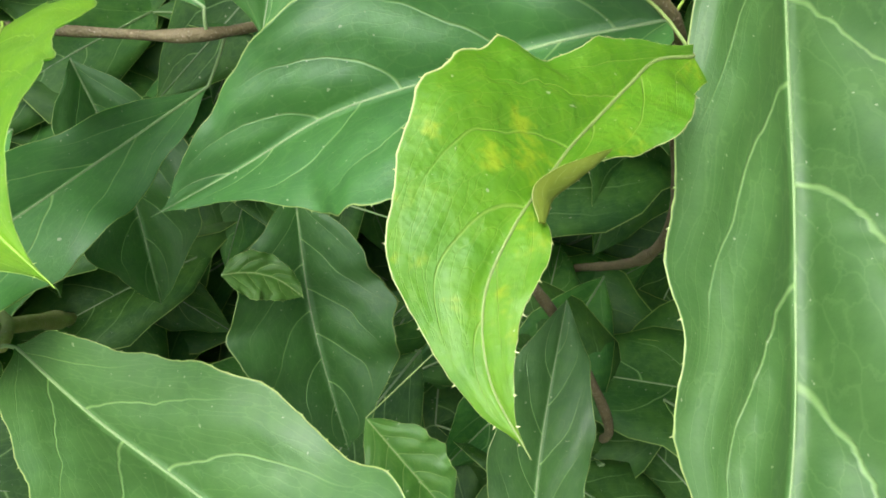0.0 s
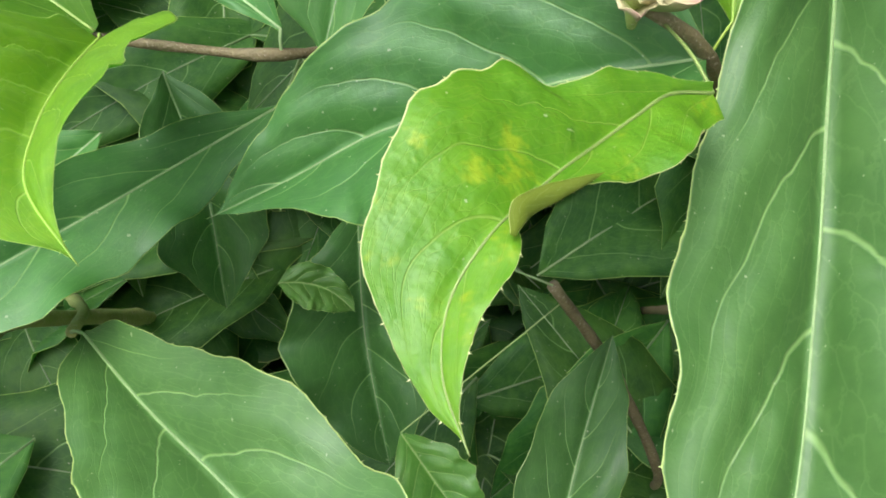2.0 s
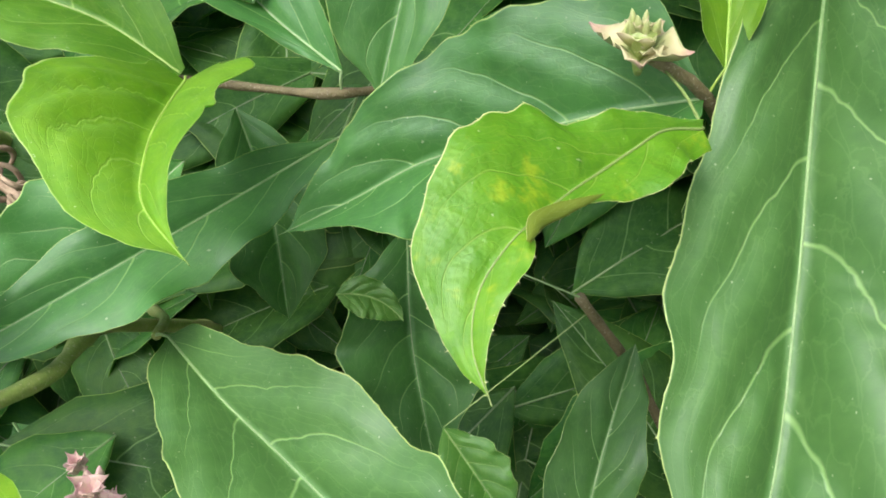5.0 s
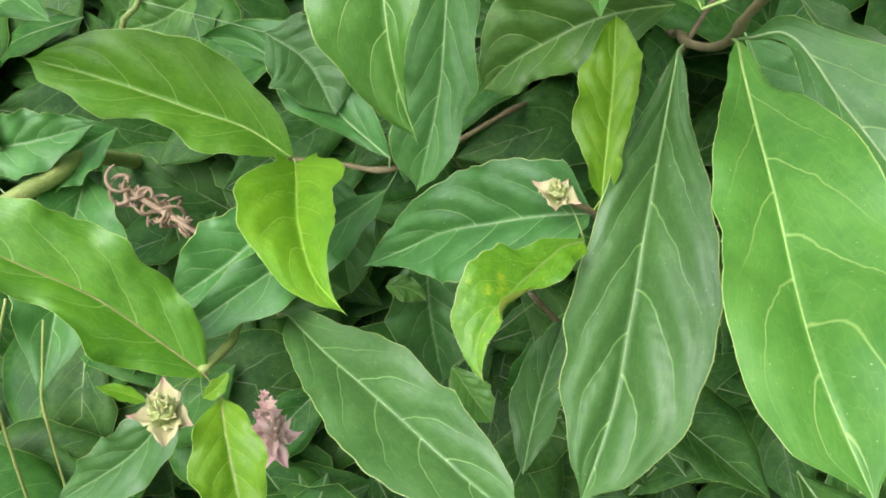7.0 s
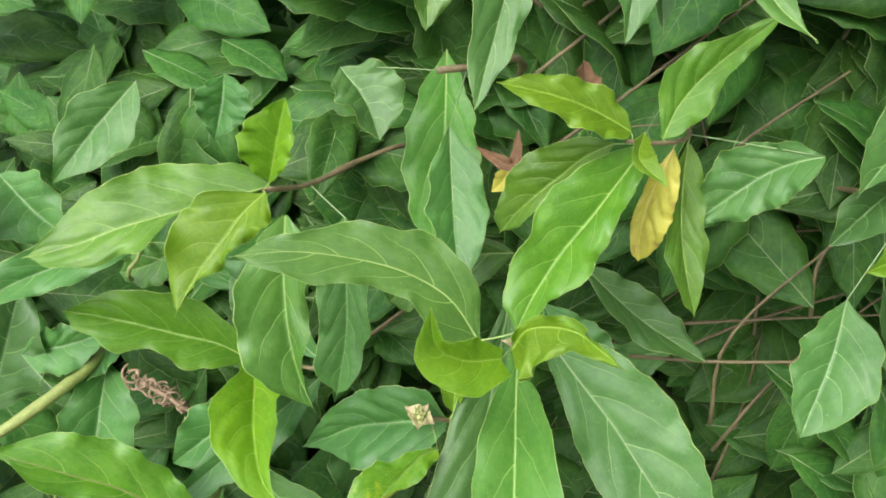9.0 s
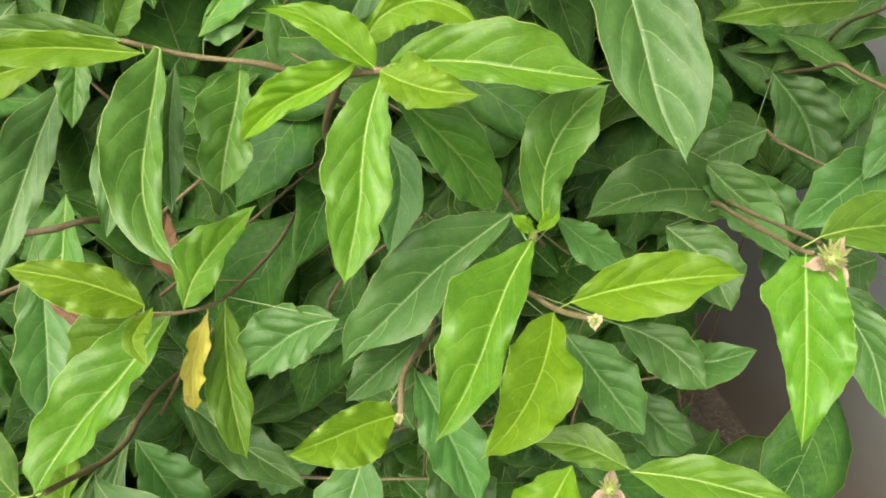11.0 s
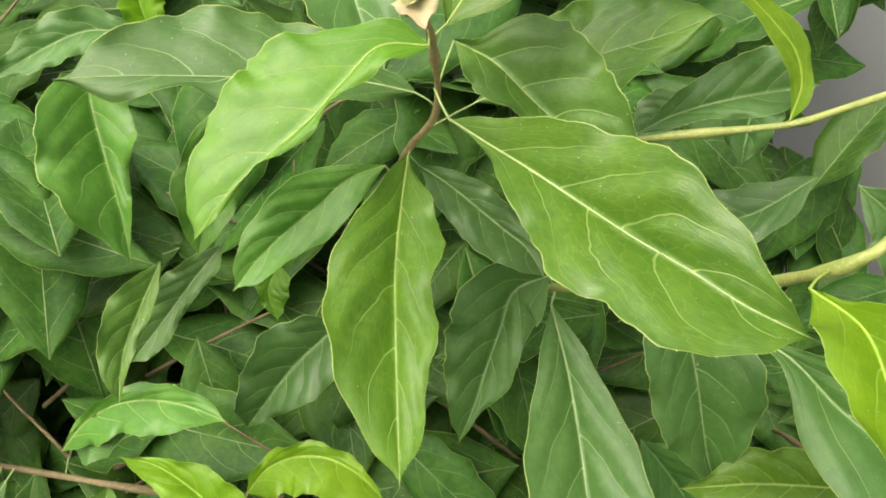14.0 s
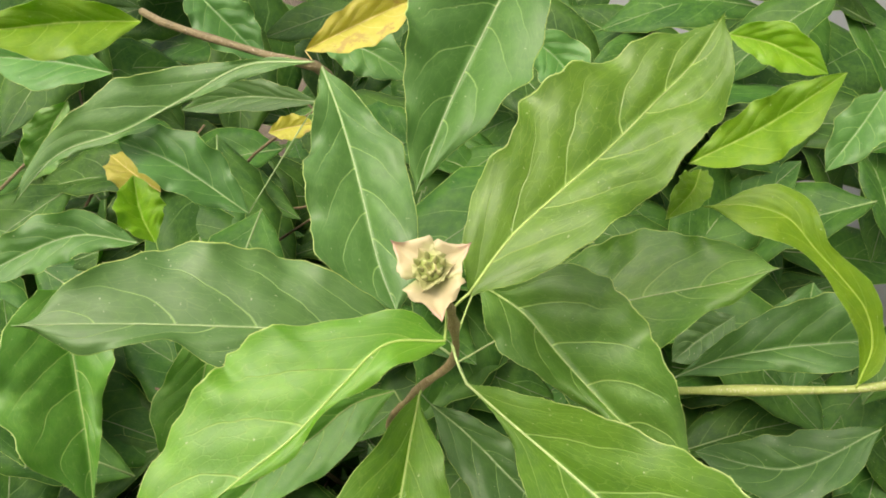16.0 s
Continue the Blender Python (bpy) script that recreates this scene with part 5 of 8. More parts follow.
leaf(br_rosette, 'l', [(0.3153, 0.3338, 0.8023), (0.3114, 0.3195, 0.7890), (0.3101, 0.3053, 0.7751), (0.3103, 0.2912, 0.7611), (0.3083, 0.2770, 0.7474), (0.3058, 0.2627, 0.7337)], (0.2368, -0.7946, 0.5590), (0.0000, 0.0058, 0.0068, 0.0076, 0.0099, 0.0118, 0.0110, 0.0110, 0.0121, 0.0130, 0.0139, 0.0141, 0.0138, 0.0115, 0.0090, 0.0117, 0.0108, 0.0078, 0.0051, 0.0025, 0.0000), (0.0000, 0.0060, 0.0089, 0.0111, 0.0133, 0.0147, 0.0163, 0.0170, 0.0174, 0.0187, 0.0193, 0.0173, 0.0152, 0.0149, 0.0145, 0.0127, 0.0103, 0.0084, 0.0062, 0.0033, 0.0000), (0.53, 0.40), wave=0.12, rows=81, stalk=(0.3164, 0.3377, 0.8045))
leaf(br_rosette, 'g', [(0.3189, 0.3388, 0.7997), (0.3287, 0.3413, 0.7812), (0.3407, 0.3458, 0.7644), (0.3506, 0.3510, 0.7466), (0.3588, 0.3568, 0.7280), (0.3663, 0.3624, 0.7091)], (0.1387, -0.8333, 0.5351), (0.0003, 0.0026, 0.0065, 0.0115, 0.0135, 0.0147, 0.0159, 0.0167, 0.0178, 0.0177, 0.0176, 0.0166, 0.0152, 0.0140, 0.0133, 0.0128, 0.0123, 0.0101, 0.0075, 0.0049, 0.0000), (0.0000, 0.0022, 0.0042, 0.0049, 0.0060, 0.0078, 0.0099, 0.0119, 0.0133, 0.0136, 0.0135, 0.0138, 0.0143, 0.0144, 0.0132, 0.0120, 0.0108, 0.0094, 0.0063, 0.0032, 0.0000), (0.17, 0.56), wave=0.12, rows=81, stalk=(0.3164, 0.3377, 0.8045))
leaf(br_rosette, 'y', [(0.3128, 0.3393, 0.8041), (0.3036, 0.3405, 0.8124), (0.2939, 0.3415, 0.8202), (0.2835, 0.3429, 0.8270), (0.2720, 0.3438, 0.8314), (0.2596, 0.3426, 0.8327)], (0.4836, -0.7035, 0.5208), (0.0005, 0.0028, 0.0044, 0.0060, 0.0072, 0.0080, 0.0088, 0.0095, 0.0092, 0.0090, 0.0088, 0.0085, 0.0080, 0.0074, 0.0067, 0.0059, 0.0049, 0.0040, 0.0028, 0.0014, 0.0000), (0.0000, 0.0034, 0.0063, 0.0080, 0.0098, 0.0115, 0.0114, 0.0114, 0.0113, 0.0107, 0.0102, 0.0098, 0.0079, 0.0063, 0.0049, 0.0037, 0.0025, 0.0016, 0.0010, 0.0005, 0.0000), (0.70, 0.35), wave=0.17, rows=81, stalk=(0.3124, 0.3396, 0.8032))
leaf(br_rosette, 'y', [(0.3156, 0.3350, 0.8058), (0.3247, 0.3297, 0.8045), (0.3341, 0.3249, 0.8039), (0.3440, 0.3211, 0.8037), (0.3546, 0.3201, 0.8033), (0.3651, 0.3209, 0.8021)], (0.3805, -0.7037, 0.6000), (0.0004, 0.0033, 0.0065, 0.0090, 0.0109, 0.0129, 0.0128, 0.0123, 0.0117, 0.0110, 0.0102, 0.0099, 0.0095, 0.0088, 0.0079, 0.0067, 0.0052, 0.0035, 0.0017, 0.0008, 0.0000), (0.0003, 0.0026, 0.0052, 0.0079, 0.0092, 0.0101, 0.0110, 0.0120, 0.0125, 0.0128, 0.0132, 0.0125, 0.0113, 0.0105, 0.0085, 0.0070, 0.0056, 0.0040, 0.0026, 0.0013, 0.0000), (0.26, 0.60), wave=0.21, rows=81, stalk=(0.3185, 0.3368, 0.8052))
leaf(br_rosette, 'l', [(0.3195, 0.3418, 0.8059), (0.3400, 0.3403, 0.8087), (0.3606, 0.3376, 0.8097), (0.3812, 0.3353, 0.8080), (0.4018, 0.3358, 0.8052), (0.4224, 0.3368, 0.8023)], (0.3141, -0.7483, 0.5843), (0.0009, 0.0067, 0.0088, 0.0111, 0.0125, 0.0140, 0.0156, 0.0168, 0.0177, 0.0190, 0.0197, 0.0191, 0.0184, 0.0176, 0.0171, 0.0149, 0.0091, 0.0064, 0.0040, 0.0019, 0.0000), (0.0003, 0.0023, 0.0044, 0.0054, 0.0062, 0.0069, 0.0087, 0.0107, 0.0111, 0.0104, 0.0096, 0.0100, 0.0105, 0.0107, 0.0107, 0.0107, 0.0091, 0.0069, 0.0047, 0.0024, 0.0000), (0.37, 0.81), wave=0.14, rows=81, stalk=(0.3164, 0.3377, 0.8045))
leaf(br_rosette, 'y', [(0.3028, 0.3586, 0.8082), (0.3103, 0.3645, 0.8181), (0.3221, 0.3683, 0.8240), (0.3356, 0.3690, 0.8254), (0.3487, 0.3667, 0.8218), (0.3600, 0.3622, 0.8154)], (0.3910, -0.7686, 0.5064), (0.0003, 0.0025, 0.0043, 0.0040, 0.0042, 0.0052, 0.0066, 0.0061, 0.0059, 0.0060, 0.0066, 0.0057, 0.0050, 0.0048, 0.0051, 0.0039, 0.0030, 0.0025, 0.0018, 0.0009, 0.0000), (0.0008, 0.0059, 0.0075, 0.0087, 0.0094, 0.0098, 0.0105, 0.0111, 0.0116, 0.0119, 0.0120, 0.0120, 0.0124, 0.0125, 0.0122, 0.0114, 0.0102, 0.0089, 0.0063, 0.0031, 0.0000), (0.24, 0.74), wave=0.18, rows=81, stalk=(0.3015, 0.3469, 0.7976))
leaf(br_rosette, 'm', [(0.3088, 0.3569, 0.7603), (0.3188, 0.3416, 0.7394), (0.3148, 0.3168, 0.7101)], (0.1937, -0.8034, 0.5630), 0.0117, 0.0117, (0.40, 0.38), wave=0.11, stalk=(0.2901, 0.3612, 0.7857))
leaf(br_fork, 'l', [(0.3876, 0.3304, 0.7131), (0.3787, 0.3091, 0.7062), (0.3725, 0.2873, 0.6982), (0.3672, 0.2650, 0.6907), (0.3604, 0.2427, 0.6849), (0.3513, 0.2209, 0.6804)], (0.0875, -0.7042, 0.7046), (0.0000, 0.0032, 0.0055, 0.0072, 0.0086, 0.0097, 0.0107, 0.0108, 0.0108, 0.0108, 0.0107, 0.0105, 0.0104, 0.0118, 0.0133, 0.0118, 0.0089, 0.0070, 0.0055, 0.0038, 0.0000), (0.0005, 0.0036, 0.0073, 0.0102, 0.0132, 0.0167, 0.0201, 0.0234, 0.0265, 0.0263, 0.0253, 0.0224, 0.0216, 0.0215, 0.0207, 0.0177, 0.0145, 0.0102, 0.0062, 0.0038, 0.0000), (0.63, 0.47), wave=0.16, rows=81, stalk=(0.3883, 0.3329, 0.7160))
leaf(br_fork, 'm', [(0.3742, 0.3607, 0.7069), (0.3565, 0.3438, 0.7013), (0.3392, 0.3265, 0.6953), (0.3240, 0.3078, 0.6880), (0.3092, 0.2888, 0.6807), (0.2947, 0.2697, 0.6732)], (0.1574, -0.7407, 0.6532), (0.0000, 0.0044, 0.0055, 0.0064, 0.0073, 0.0081, 0.0089, 0.0096, 0.0102, 0.0114, 0.0133, 0.0150, 0.0164, 0.0177, 0.0172, 0.0144, 0.0110, 0.0061, 0.0018, 0.0009, 0.0000), (0.0000, 0.0045, 0.0089, 0.0123, 0.0158, 0.0185, 0.0200, 0.0215, 0.0231, 0.0241, 0.0246, 0.0236, 0.0227, 0.0205, 0.0184, 0.0162, 0.0154, 0.0145, 0.0108, 0.0062, 0.0000), (0.61, 0.29), wave=0.10, rows=81, stalk=(0.3858, 0.3419, 0.6988))
leaf(br_fork, 'd', [(0.3294, 0.3146, 0.6562), (0.3097, 0.2964, 0.6465), (0.2911, 0.2785, 0.6370)], (0.2009, -0.6646, 0.7197), 0.0108, 0.0139, (0.77, 0.45), wave=0.13, stalk=(0.3809, 0.3573, 0.6669))
leaf(br_fork, 'g', [(0.3940, 0.3326, 0.7191), (0.3919, 0.3376, 0.7355), (0.3937, 0.3427, 0.7517), (0.3998, 0.3467, 0.7673), (0.4097, 0.3501, 0.7809), (0.4222, 0.3524, 0.7925)], (0.0381, -0.8392, 0.5425), (0.0000, 0.0028, 0.0056, 0.0086, 0.0090, 0.0098, 0.0109, 0.0123, 0.0131, 0.0140, 0.0154, 0.0162, 0.0167, 0.0176, 0.0163, 0.0150, 0.0129, 0.0092, 0.0064, 0.0033, 0.0000), (0.0000, 0.0031, 0.0062, 0.0085, 0.0091, 0.0094, 0.0094, 0.0106, 0.0115, 0.0121, 0.0126, 0.0132, 0.0140, 0.0146, 0.0149, 0.0151, 0.0133, 0.0101, 0.0061, 0.0039, 0.0000), (0.41, 0.62), wave=0.17, rows=81, stalk=(0.3883, 0.3329, 0.7160))
leaf(br_fork, 'y', [(0.3883, 0.3313, 0.7187), (0.3827, 0.3288, 0.7250), (0.3770, 0.3287, 0.7294)], (0.0564, -0.7927, 0.6070), 0.0040, 0.0040, (0.63, 0.19), wave=0.22, stalk=(0.3883, 0.3329, 0.7160))
leaf(br_fork, 'y', [(0.3898, 0.3315, 0.7187), (0.3967, 0.3327, 0.7265), (0.3992, 0.3361, 0.7365)], (0.0253, -0.7984, 0.6017), 0.0040, 0.0040, (0.44, 0.71), wave=0.14, stalk=(0.3883, 0.3329, 0.7160))
leaf(br_fork, 'm', [(0.3990, 0.3572, 0.7081), (0.4165, 0.3589, 0.6902), (0.4393, 0.3620, 0.6728)], (-0.0166, -0.7823, 0.6227), 0.0109, 0.0109, (0.26, 0.69), wave=0.19, stalk=(0.3858, 0.3419, 0.6988))
leaf(br_twig, 'y', [(0.4005, 0.3037, 0.6872), (0.3993, 0.2837, 0.6851), (0.3961, 0.2639, 0.6837), (0.3907, 0.2445, 0.6836), (0.3831, 0.2259, 0.6847), (0.3734, 0.2085, 0.6873)], (0.0315, -0.6729, 0.7390), (0.0004, 0.0031, 0.0062, 0.0068, 0.0074, 0.0088, 0.0134, 0.0171, 0.0180, 0.0190, 0.0193, 0.0185, 0.0179, 0.0165, 0.0152, 0.0141, 0.0109, 0.0082, 0.0059, 0.0030, 0.0000), (0.0006, 0.0046, 0.0093, 0.0125, 0.0140, 0.0154, 0.0167, 0.0179, 0.0179, 0.0174, 0.0167, 0.0158, 0.0148, 0.0136, 0.0121, 0.0105, 0.0087, 0.0065, 0.0042, 0.0015, 0.0000), (0.44, 0.31), wave=0.12, rows=81, stalk=(0.4019, 0.3037, 0.6900))
leaf(br_twig, 'y', [(0.4093, 0.3109, 0.6891), (0.4252, 0.3115, 0.6964), (0.4417, 0.3116, 0.7025), (0.4587, 0.3125, 0.7065), (0.4760, 0.3144, 0.7084), (0.4934, 0.3160, 0.7094)], (-0.0921, -0.7516, 0.6531), (0.0004, 0.0035, 0.0067, 0.0081, 0.0096, 0.0113, 0.0127, 0.0135, 0.0143, 0.0149, 0.0146, 0.0144, 0.0142, 0.0137, 0.0125, 0.0114, 0.0103, 0.0078, 0.0050, 0.0024, 0.0000), (0.0000, 0.0037, 0.0071, 0.0096, 0.0119, 0.0139, 0.0156, 0.0160, 0.0163, 0.0166, 0.0164, 0.0157, 0.0151, 0.0142, 0.0102, 0.0074, 0.0057, 0.0039, 0.0025, 0.0013, 0.0000), (0.33, 0.74), wave=0.16, rows=81, stalk=(0.4019, 0.3037, 0.6900))
leaf(br_twig, 'm', [(0.4362, 0.3403, 0.6471), (0.4480, 0.3380, 0.6447), (0.4592, 0.3349, 0.6413), (0.4691, 0.3299, 0.6362), (0.4779, 0.3239, 0.6302), (0.4859, 0.3174, 0.6237)], (-0.1069, -0.7028, 0.7033), (0.0000, 0.0014, 0.0027, 0.0042, 0.0058, 0.0074, 0.0083, 0.0093, 0.0108, 0.0127, 0.0135, 0.0126, 0.0118, 0.0111, 0.0105, 0.0099, 0.0077, 0.0056, 0.0037, 0.0018, 0.0000), (0.0005, 0.0037, 0.0074, 0.0100, 0.0115, 0.0132, 0.0146, 0.0156, 0.0163, 0.0167, 0.0170, 0.0165, 0.0159, 0.0153, 0.0145, 0.0136, 0.0126, 0.0104, 0.0071, 0.0036, 0.0000), (0.26, 0.62), wave=0.21, rows=81, stalk=(0.3803, 0.3304, 0.6797))
leaf(br_twig, 'm', [(0.4558, 0.3525, 0.6256), (0.4844, 0.3412, 0.6212), (0.5141, 0.3424, 0.6318)], (-0.1424, -0.6928, 0.7070), 0.0114, 0.0146, (0.41, 0.79), wave=0.13)
leaf(br_twig, 'm', [(0.4065, 0.3403, 0.6379), (0.4302, 0.3216, 0.6178), (0.4534, 0.3033, 0.5981)], (-0.0424, -0.6765, 0.7353), 0.0193, 0.0161, (0.37, 0.63), wave=0.18, stalk=(0.3714, 0.3464, 0.6694))
leaf(br_twig, 'd', [(0.4455, 0.3458, 0.5879), (0.4705, 0.3341, 0.5679), (0.4880, 0.3301, 0.5590)], (-0.1097, -0.6405, 0.7601), 0.0138, 0.0172, (0.24, 0.56), wave=0.11)
leaf(br_cane, 'm', [(0.5070, 0.4424, 0.6677), (0.4879, 0.4303, 0.6788), (0.4688, 0.4169, 0.6881), (0.4499, 0.4017, 0.6948), (0.4315, 0.3852, 0.6989), (0.4143, 0.3669, 0.7005)], (-0.0932, -0.8128, 0.5751), (0.0082, 0.0100, 0.0119, 0.0138, 0.0154, 0.0170, 0.0183, 0.0192, 0.0200, 0.0206, 0.0212, 0.0127, 0.0115, 0.0103, 0.0101, 0.0098, 0.0089, 0.0067, 0.0035, 0.0016, 0.0000), (0.0000, 0.0038, 0.0075, 0.0109, 0.0129, 0.0149, 0.0172, 0.0198, 0.0215, 0.0220, 0.0228, 0.0237, 0.0229, 0.0217, 0.0208, 0.0182, 0.0156, 0.0126, 0.0089, 0.0053, 0.0000), (0.79, 0.33), wave=0.15, rows=81, stalk=(0.4886, 0.4382, 0.6808))
leaf(br_cane, 'm', [(0.4832, 0.4311, 0.6991), (0.4930, 0.4264, 0.6909), (0.5031, 0.4221, 0.6830), (0.5139, 0.4183, 0.6758), (0.5250, 0.4147, 0.6688), (0.5362, 0.4113, 0.6621)], (-0.1743, -0.8074, 0.5636), (0.0000, 0.0041, 0.0082, 0.0110, 0.0122, 0.0134, 0.0145, 0.0155, 0.0164, 0.0171, 0.0166, 0.0158, 0.0149, 0.0140, 0.0131, 0.0121, 0.0106, 0.0080, 0.0053, 0.0027, 0.0000), (0.0000, 0.0016, 0.0032, 0.0048, 0.0066, 0.0072, 0.0071, 0.0071, 0.0071, 0.0073, 0.0075, 0.0077, 0.0075, 0.0071, 0.0067, 0.0063, 0.0059, 0.0055, 0.0036, 0.0018, 0.0000), (0.25, 0.67), wave=0.20, rows=81, stalk=(0.4908, 0.4334, 0.6809))
leaf(br_cane, 'm', [(0.4807, 0.4465, 0.6900), (0.5109, 0.4164, 0.6735), (0.5304, 0.3793, 0.6676)], (-0.0117, -0.7152, 0.6988), 0.0152, 0.0152, (0.24, 0.48), wave=0.12, stalk=(0.4843, 0.4476, 0.6805))
leaf(br_cane, 'm', [(0.5298, 0.4903, 0.6868), (0.5028, 0.4791, 0.6778), (0.4759, 0.4658, 0.6658)], (0.0030, -0.7685, 0.6398), 0.0148, 0.0148, (0.70, 0.34), wave=0.17, stalk=(0.5351, 0.4922, 0.6779))
leaf(br_cane, 'd', [(0.5351, 0.5296, 0.7070), (0.5587, 0.5158, 0.6802), (0.5711, 0.4961, 0.6479)], (-0.0875, -0.7912, 0.6053), 0.0229, 0.0229, (0.30, 0.55), wave=0.21, stalk=(0.5249, 0.5066, 0.6761))
leaf(br_cane, 'm', [(0.5982, 0.4598, 0.6950), (0.5678, 0.4361, 0.6776), (0.5379, 0.4147, 0.6635)], (-0.1128, -0.7312, 0.6728), 0.0188, 0.0188, (0.71, 0.45), wave=0.14, stalk=(0.5667, 0.4648, 0.6750))
leaf(br_tip, 'l', [(0.5159, 0.3090, 0.7277), (0.5163, 0.2943, 0.7161), (0.5160, 0.2799, 0.7065), (0.5148, 0.2633, 0.6978), (0.5128, 0.2464, 0.6903), (0.5108, 0.2323, 0.6816)], (-0.2457, -0.6752, 0.6955), (0.0132, 0.0144, 0.0156, 0.0168, 0.0177, 0.0184, 0.0191, 0.0195, 0.0198, 0.0201, 0.0194, 0.0159, 0.0123, 0.0088, 0.0059, 0.0029, 0.0000), (0.0053, 0.0100, 0.0147, 0.0194, 0.0193, 0.0168, 0.0144, 0.0127, 0.0116, 0.0105, 0.0093, 0.0080, 0.0068, 0.0055, 0.0037, 0.0018, 0.0000), (0.44, 0.53), wave=0.19, rows=81, stalk=(0.5171, 0.3099, 0.7302))
leaf(br_tip, 'l', [(0.5249, 0.3226, 0.7296), (0.5431, 0.3347, 0.7261), (0.5618, 0.3454, 0.7210), (0.5811, 0.3554, 0.7165), (0.5996, 0.3673, 0.7160), (0.6120, 0.3839, 0.7235)], (-0.1306, -0.6846, 0.7171), (0.0000, 0.0063, 0.0098, 0.0118, 0.0143, 0.0158, 0.0165, 0.0173, 0.0158, 0.0130, 0.0106, 0.0085, 0.0079, 0.0070, 0.0060, 0.0046, 0.0037, 0.0028, 0.0011, 0.0003, 0.0000), (0.0007, 0.0058, 0.0110, 0.0134, 0.0152, 0.0167, 0.0181, 0.0180, 0.0180, 0.0178, 0.0177, 0.0161, 0.0140, 0.0122, 0.0104, 0.0076, 0.0056, 0.0041, 0.0026, 0.0014, 0.0000), (0.23, 0.54), wave=0.11, rows=81, stalk=(0.5151, 0.3180, 0.7251))
leaf(br_tip, 'm', [(0.5387, 0.3398, 0.6867), (0.5619, 0.3172, 0.6618), (0.5704, 0.2921, 0.6372)], (-0.3027, -0.6829, 0.6649), 0.0130, 0.0130, (0.40, 0.68), wave=0.16, stalk=(0.5098, 0.3396, 0.7147))
leaf(br_tip, 'm', [(0.4620, 0.3963, 0.6756), (0.4859, 0.3798, 0.6626), (0.4997, 0.3586, 0.6458)], (0.0352, -0.6692, 0.7423), 0.0179, 0.0195, (0.34, 0.55), wave=0.20, stalk=(0.4919, 0.4088, 0.6814))
leaf(br_sprig, 'y', [(0.3286, 0.2417, 0.6728), (0.3196, 0.2351, 0.6750), (0.3110, 0.2280, 0.6765), (0.3025, 0.2206, 0.6780), (0.2941, 0.2132, 0.6799), (0.2858, 0.2058, 0.6818)], (0.2428, -0.5995, 0.7626), (0.0000, 0.0030, 0.0060, 0.0087, 0.0106, 0.0124, 0.0142, 0.0160, 0.0162, 0.0165, 0.0167, 0.0169, 0.0161, 0.0147, 0.0134, 0.0121, 0.0100, 0.0078, 0.0055, 0.0027, 0.0000), (0.0000, 0.0072, 0.0078, 0.0084, 0.0091, 0.0099, 0.0101, 0.0099, 0.0098, 0.0096, 0.0095, 0.0091, 0.0082, 0.0073, 0.0063, 0.0052, 0.0042, 0.0031, 0.0021, 0.0010, 0.0000), (0.78, 0.43), wave=0.13, rows=81, stalk=(0.3312, 0.2421, 0.6726))
leaf(br_sprig, 'm', [(0.3241, 0.3080, 0.6334), (0.3465, 0.2859, 0.6014), (0.3641, 0.2641, 0.5708)], (0.1206, -0.6165, 0.7781), 0.0175, 0.0159, (0.44, 0.57), wave=0.18, stalk=(0.3277, 0.3165, 0.6430))
leaf(br_sprig, 'm', [(0.3024, 0.2655, 0.6143), (0.2959, 0.2420, 0.5968), (0.2817, 0.2101, 0.5716)], (0.0719, -0.5893, 0.8047), 0.0217, 0.0180, (0.47, 0.35), wave=0.10, stalk=(0.3272, 0.2901, 0.6587))
leaf(br_sprig, 'd', [(0.3323, 0.3049, 0.5911), (0.3488, 0.2926, 0.5582), (0.3645, 0.2772, 0.5219)], (-0.0366, -0.6177, 0.7856), 0.0195, 0.0195, (0.48, 0.66), wave=0.15, stalk=(0.3280, 0.3341, 0.6325))
leaf(br_sprig, 'y', [(0.4136, 0.2509, 0.6338), (0.3987, 0.2261, 0.6167), (0.3793, 0.1976, 0.5965)], (-0.1553, -0.5818, 0.7984), 0.0212, 0.0185, (0.51, 0.43), wave=0.19)
leaf(br_sprig, 'l', [(0.4419, 0.2518, 0.6336), (0.4179, 0.2587, 0.6395), (0.3938, 0.2599, 0.6385)], (-0.0210, -0.6249, 0.7804), 0.0091, 0.0108, (0.53, 0.21), wave=0.12)
leaf(br_sprig, 'l', [(0.4404, 0.2382, 0.6491), (0.4696, 0.2337, 0.6528), (0.5166, 0.2261, 0.6488)], (-0.1396, -0.5988, 0.7887), 0.0118, 0.0131, (0.37, 0.69), wave=0.16)
leaf(br_crown, 'l', [(0.3468, 0.4440, 0.9247), (0.3504, 0.4206, 0.9129), (0.3551, 0.3974, 0.9011), (0.3618, 0.3750, 0.8887), (0.3687, 0.3535, 0.8751), (0.3756, 0.3324, 0.8607)], (0.3514, -0.8473, 0.3982), (0.0003, 0.0025, 0.0058, 0.0092, 0.0118, 0.0140, 0.0154, 0.0166, 0.0155, 0.0122, 0.0124, 0.0135, 0.0149, 0.0133, 0.0109, 0.0100, 0.0093, 0.0089, 0.0069, 0.0042, 0.0000), (0.0006, 0.0046, 0.0073, 0.0096, 0.0119, 0.0156, 0.0194, 0.0221, 0.0241, 0.0244, 0.0248, 0.0260, 0.0259, 0.0245, 0.0233, 0.0217, 0.0178, 0.0136, 0.0099, 0.0056, 0.0000), (0.47, 0.39), wave=0.12, rows=121, stalk=(0.3471, 0.4466, 0.9271))
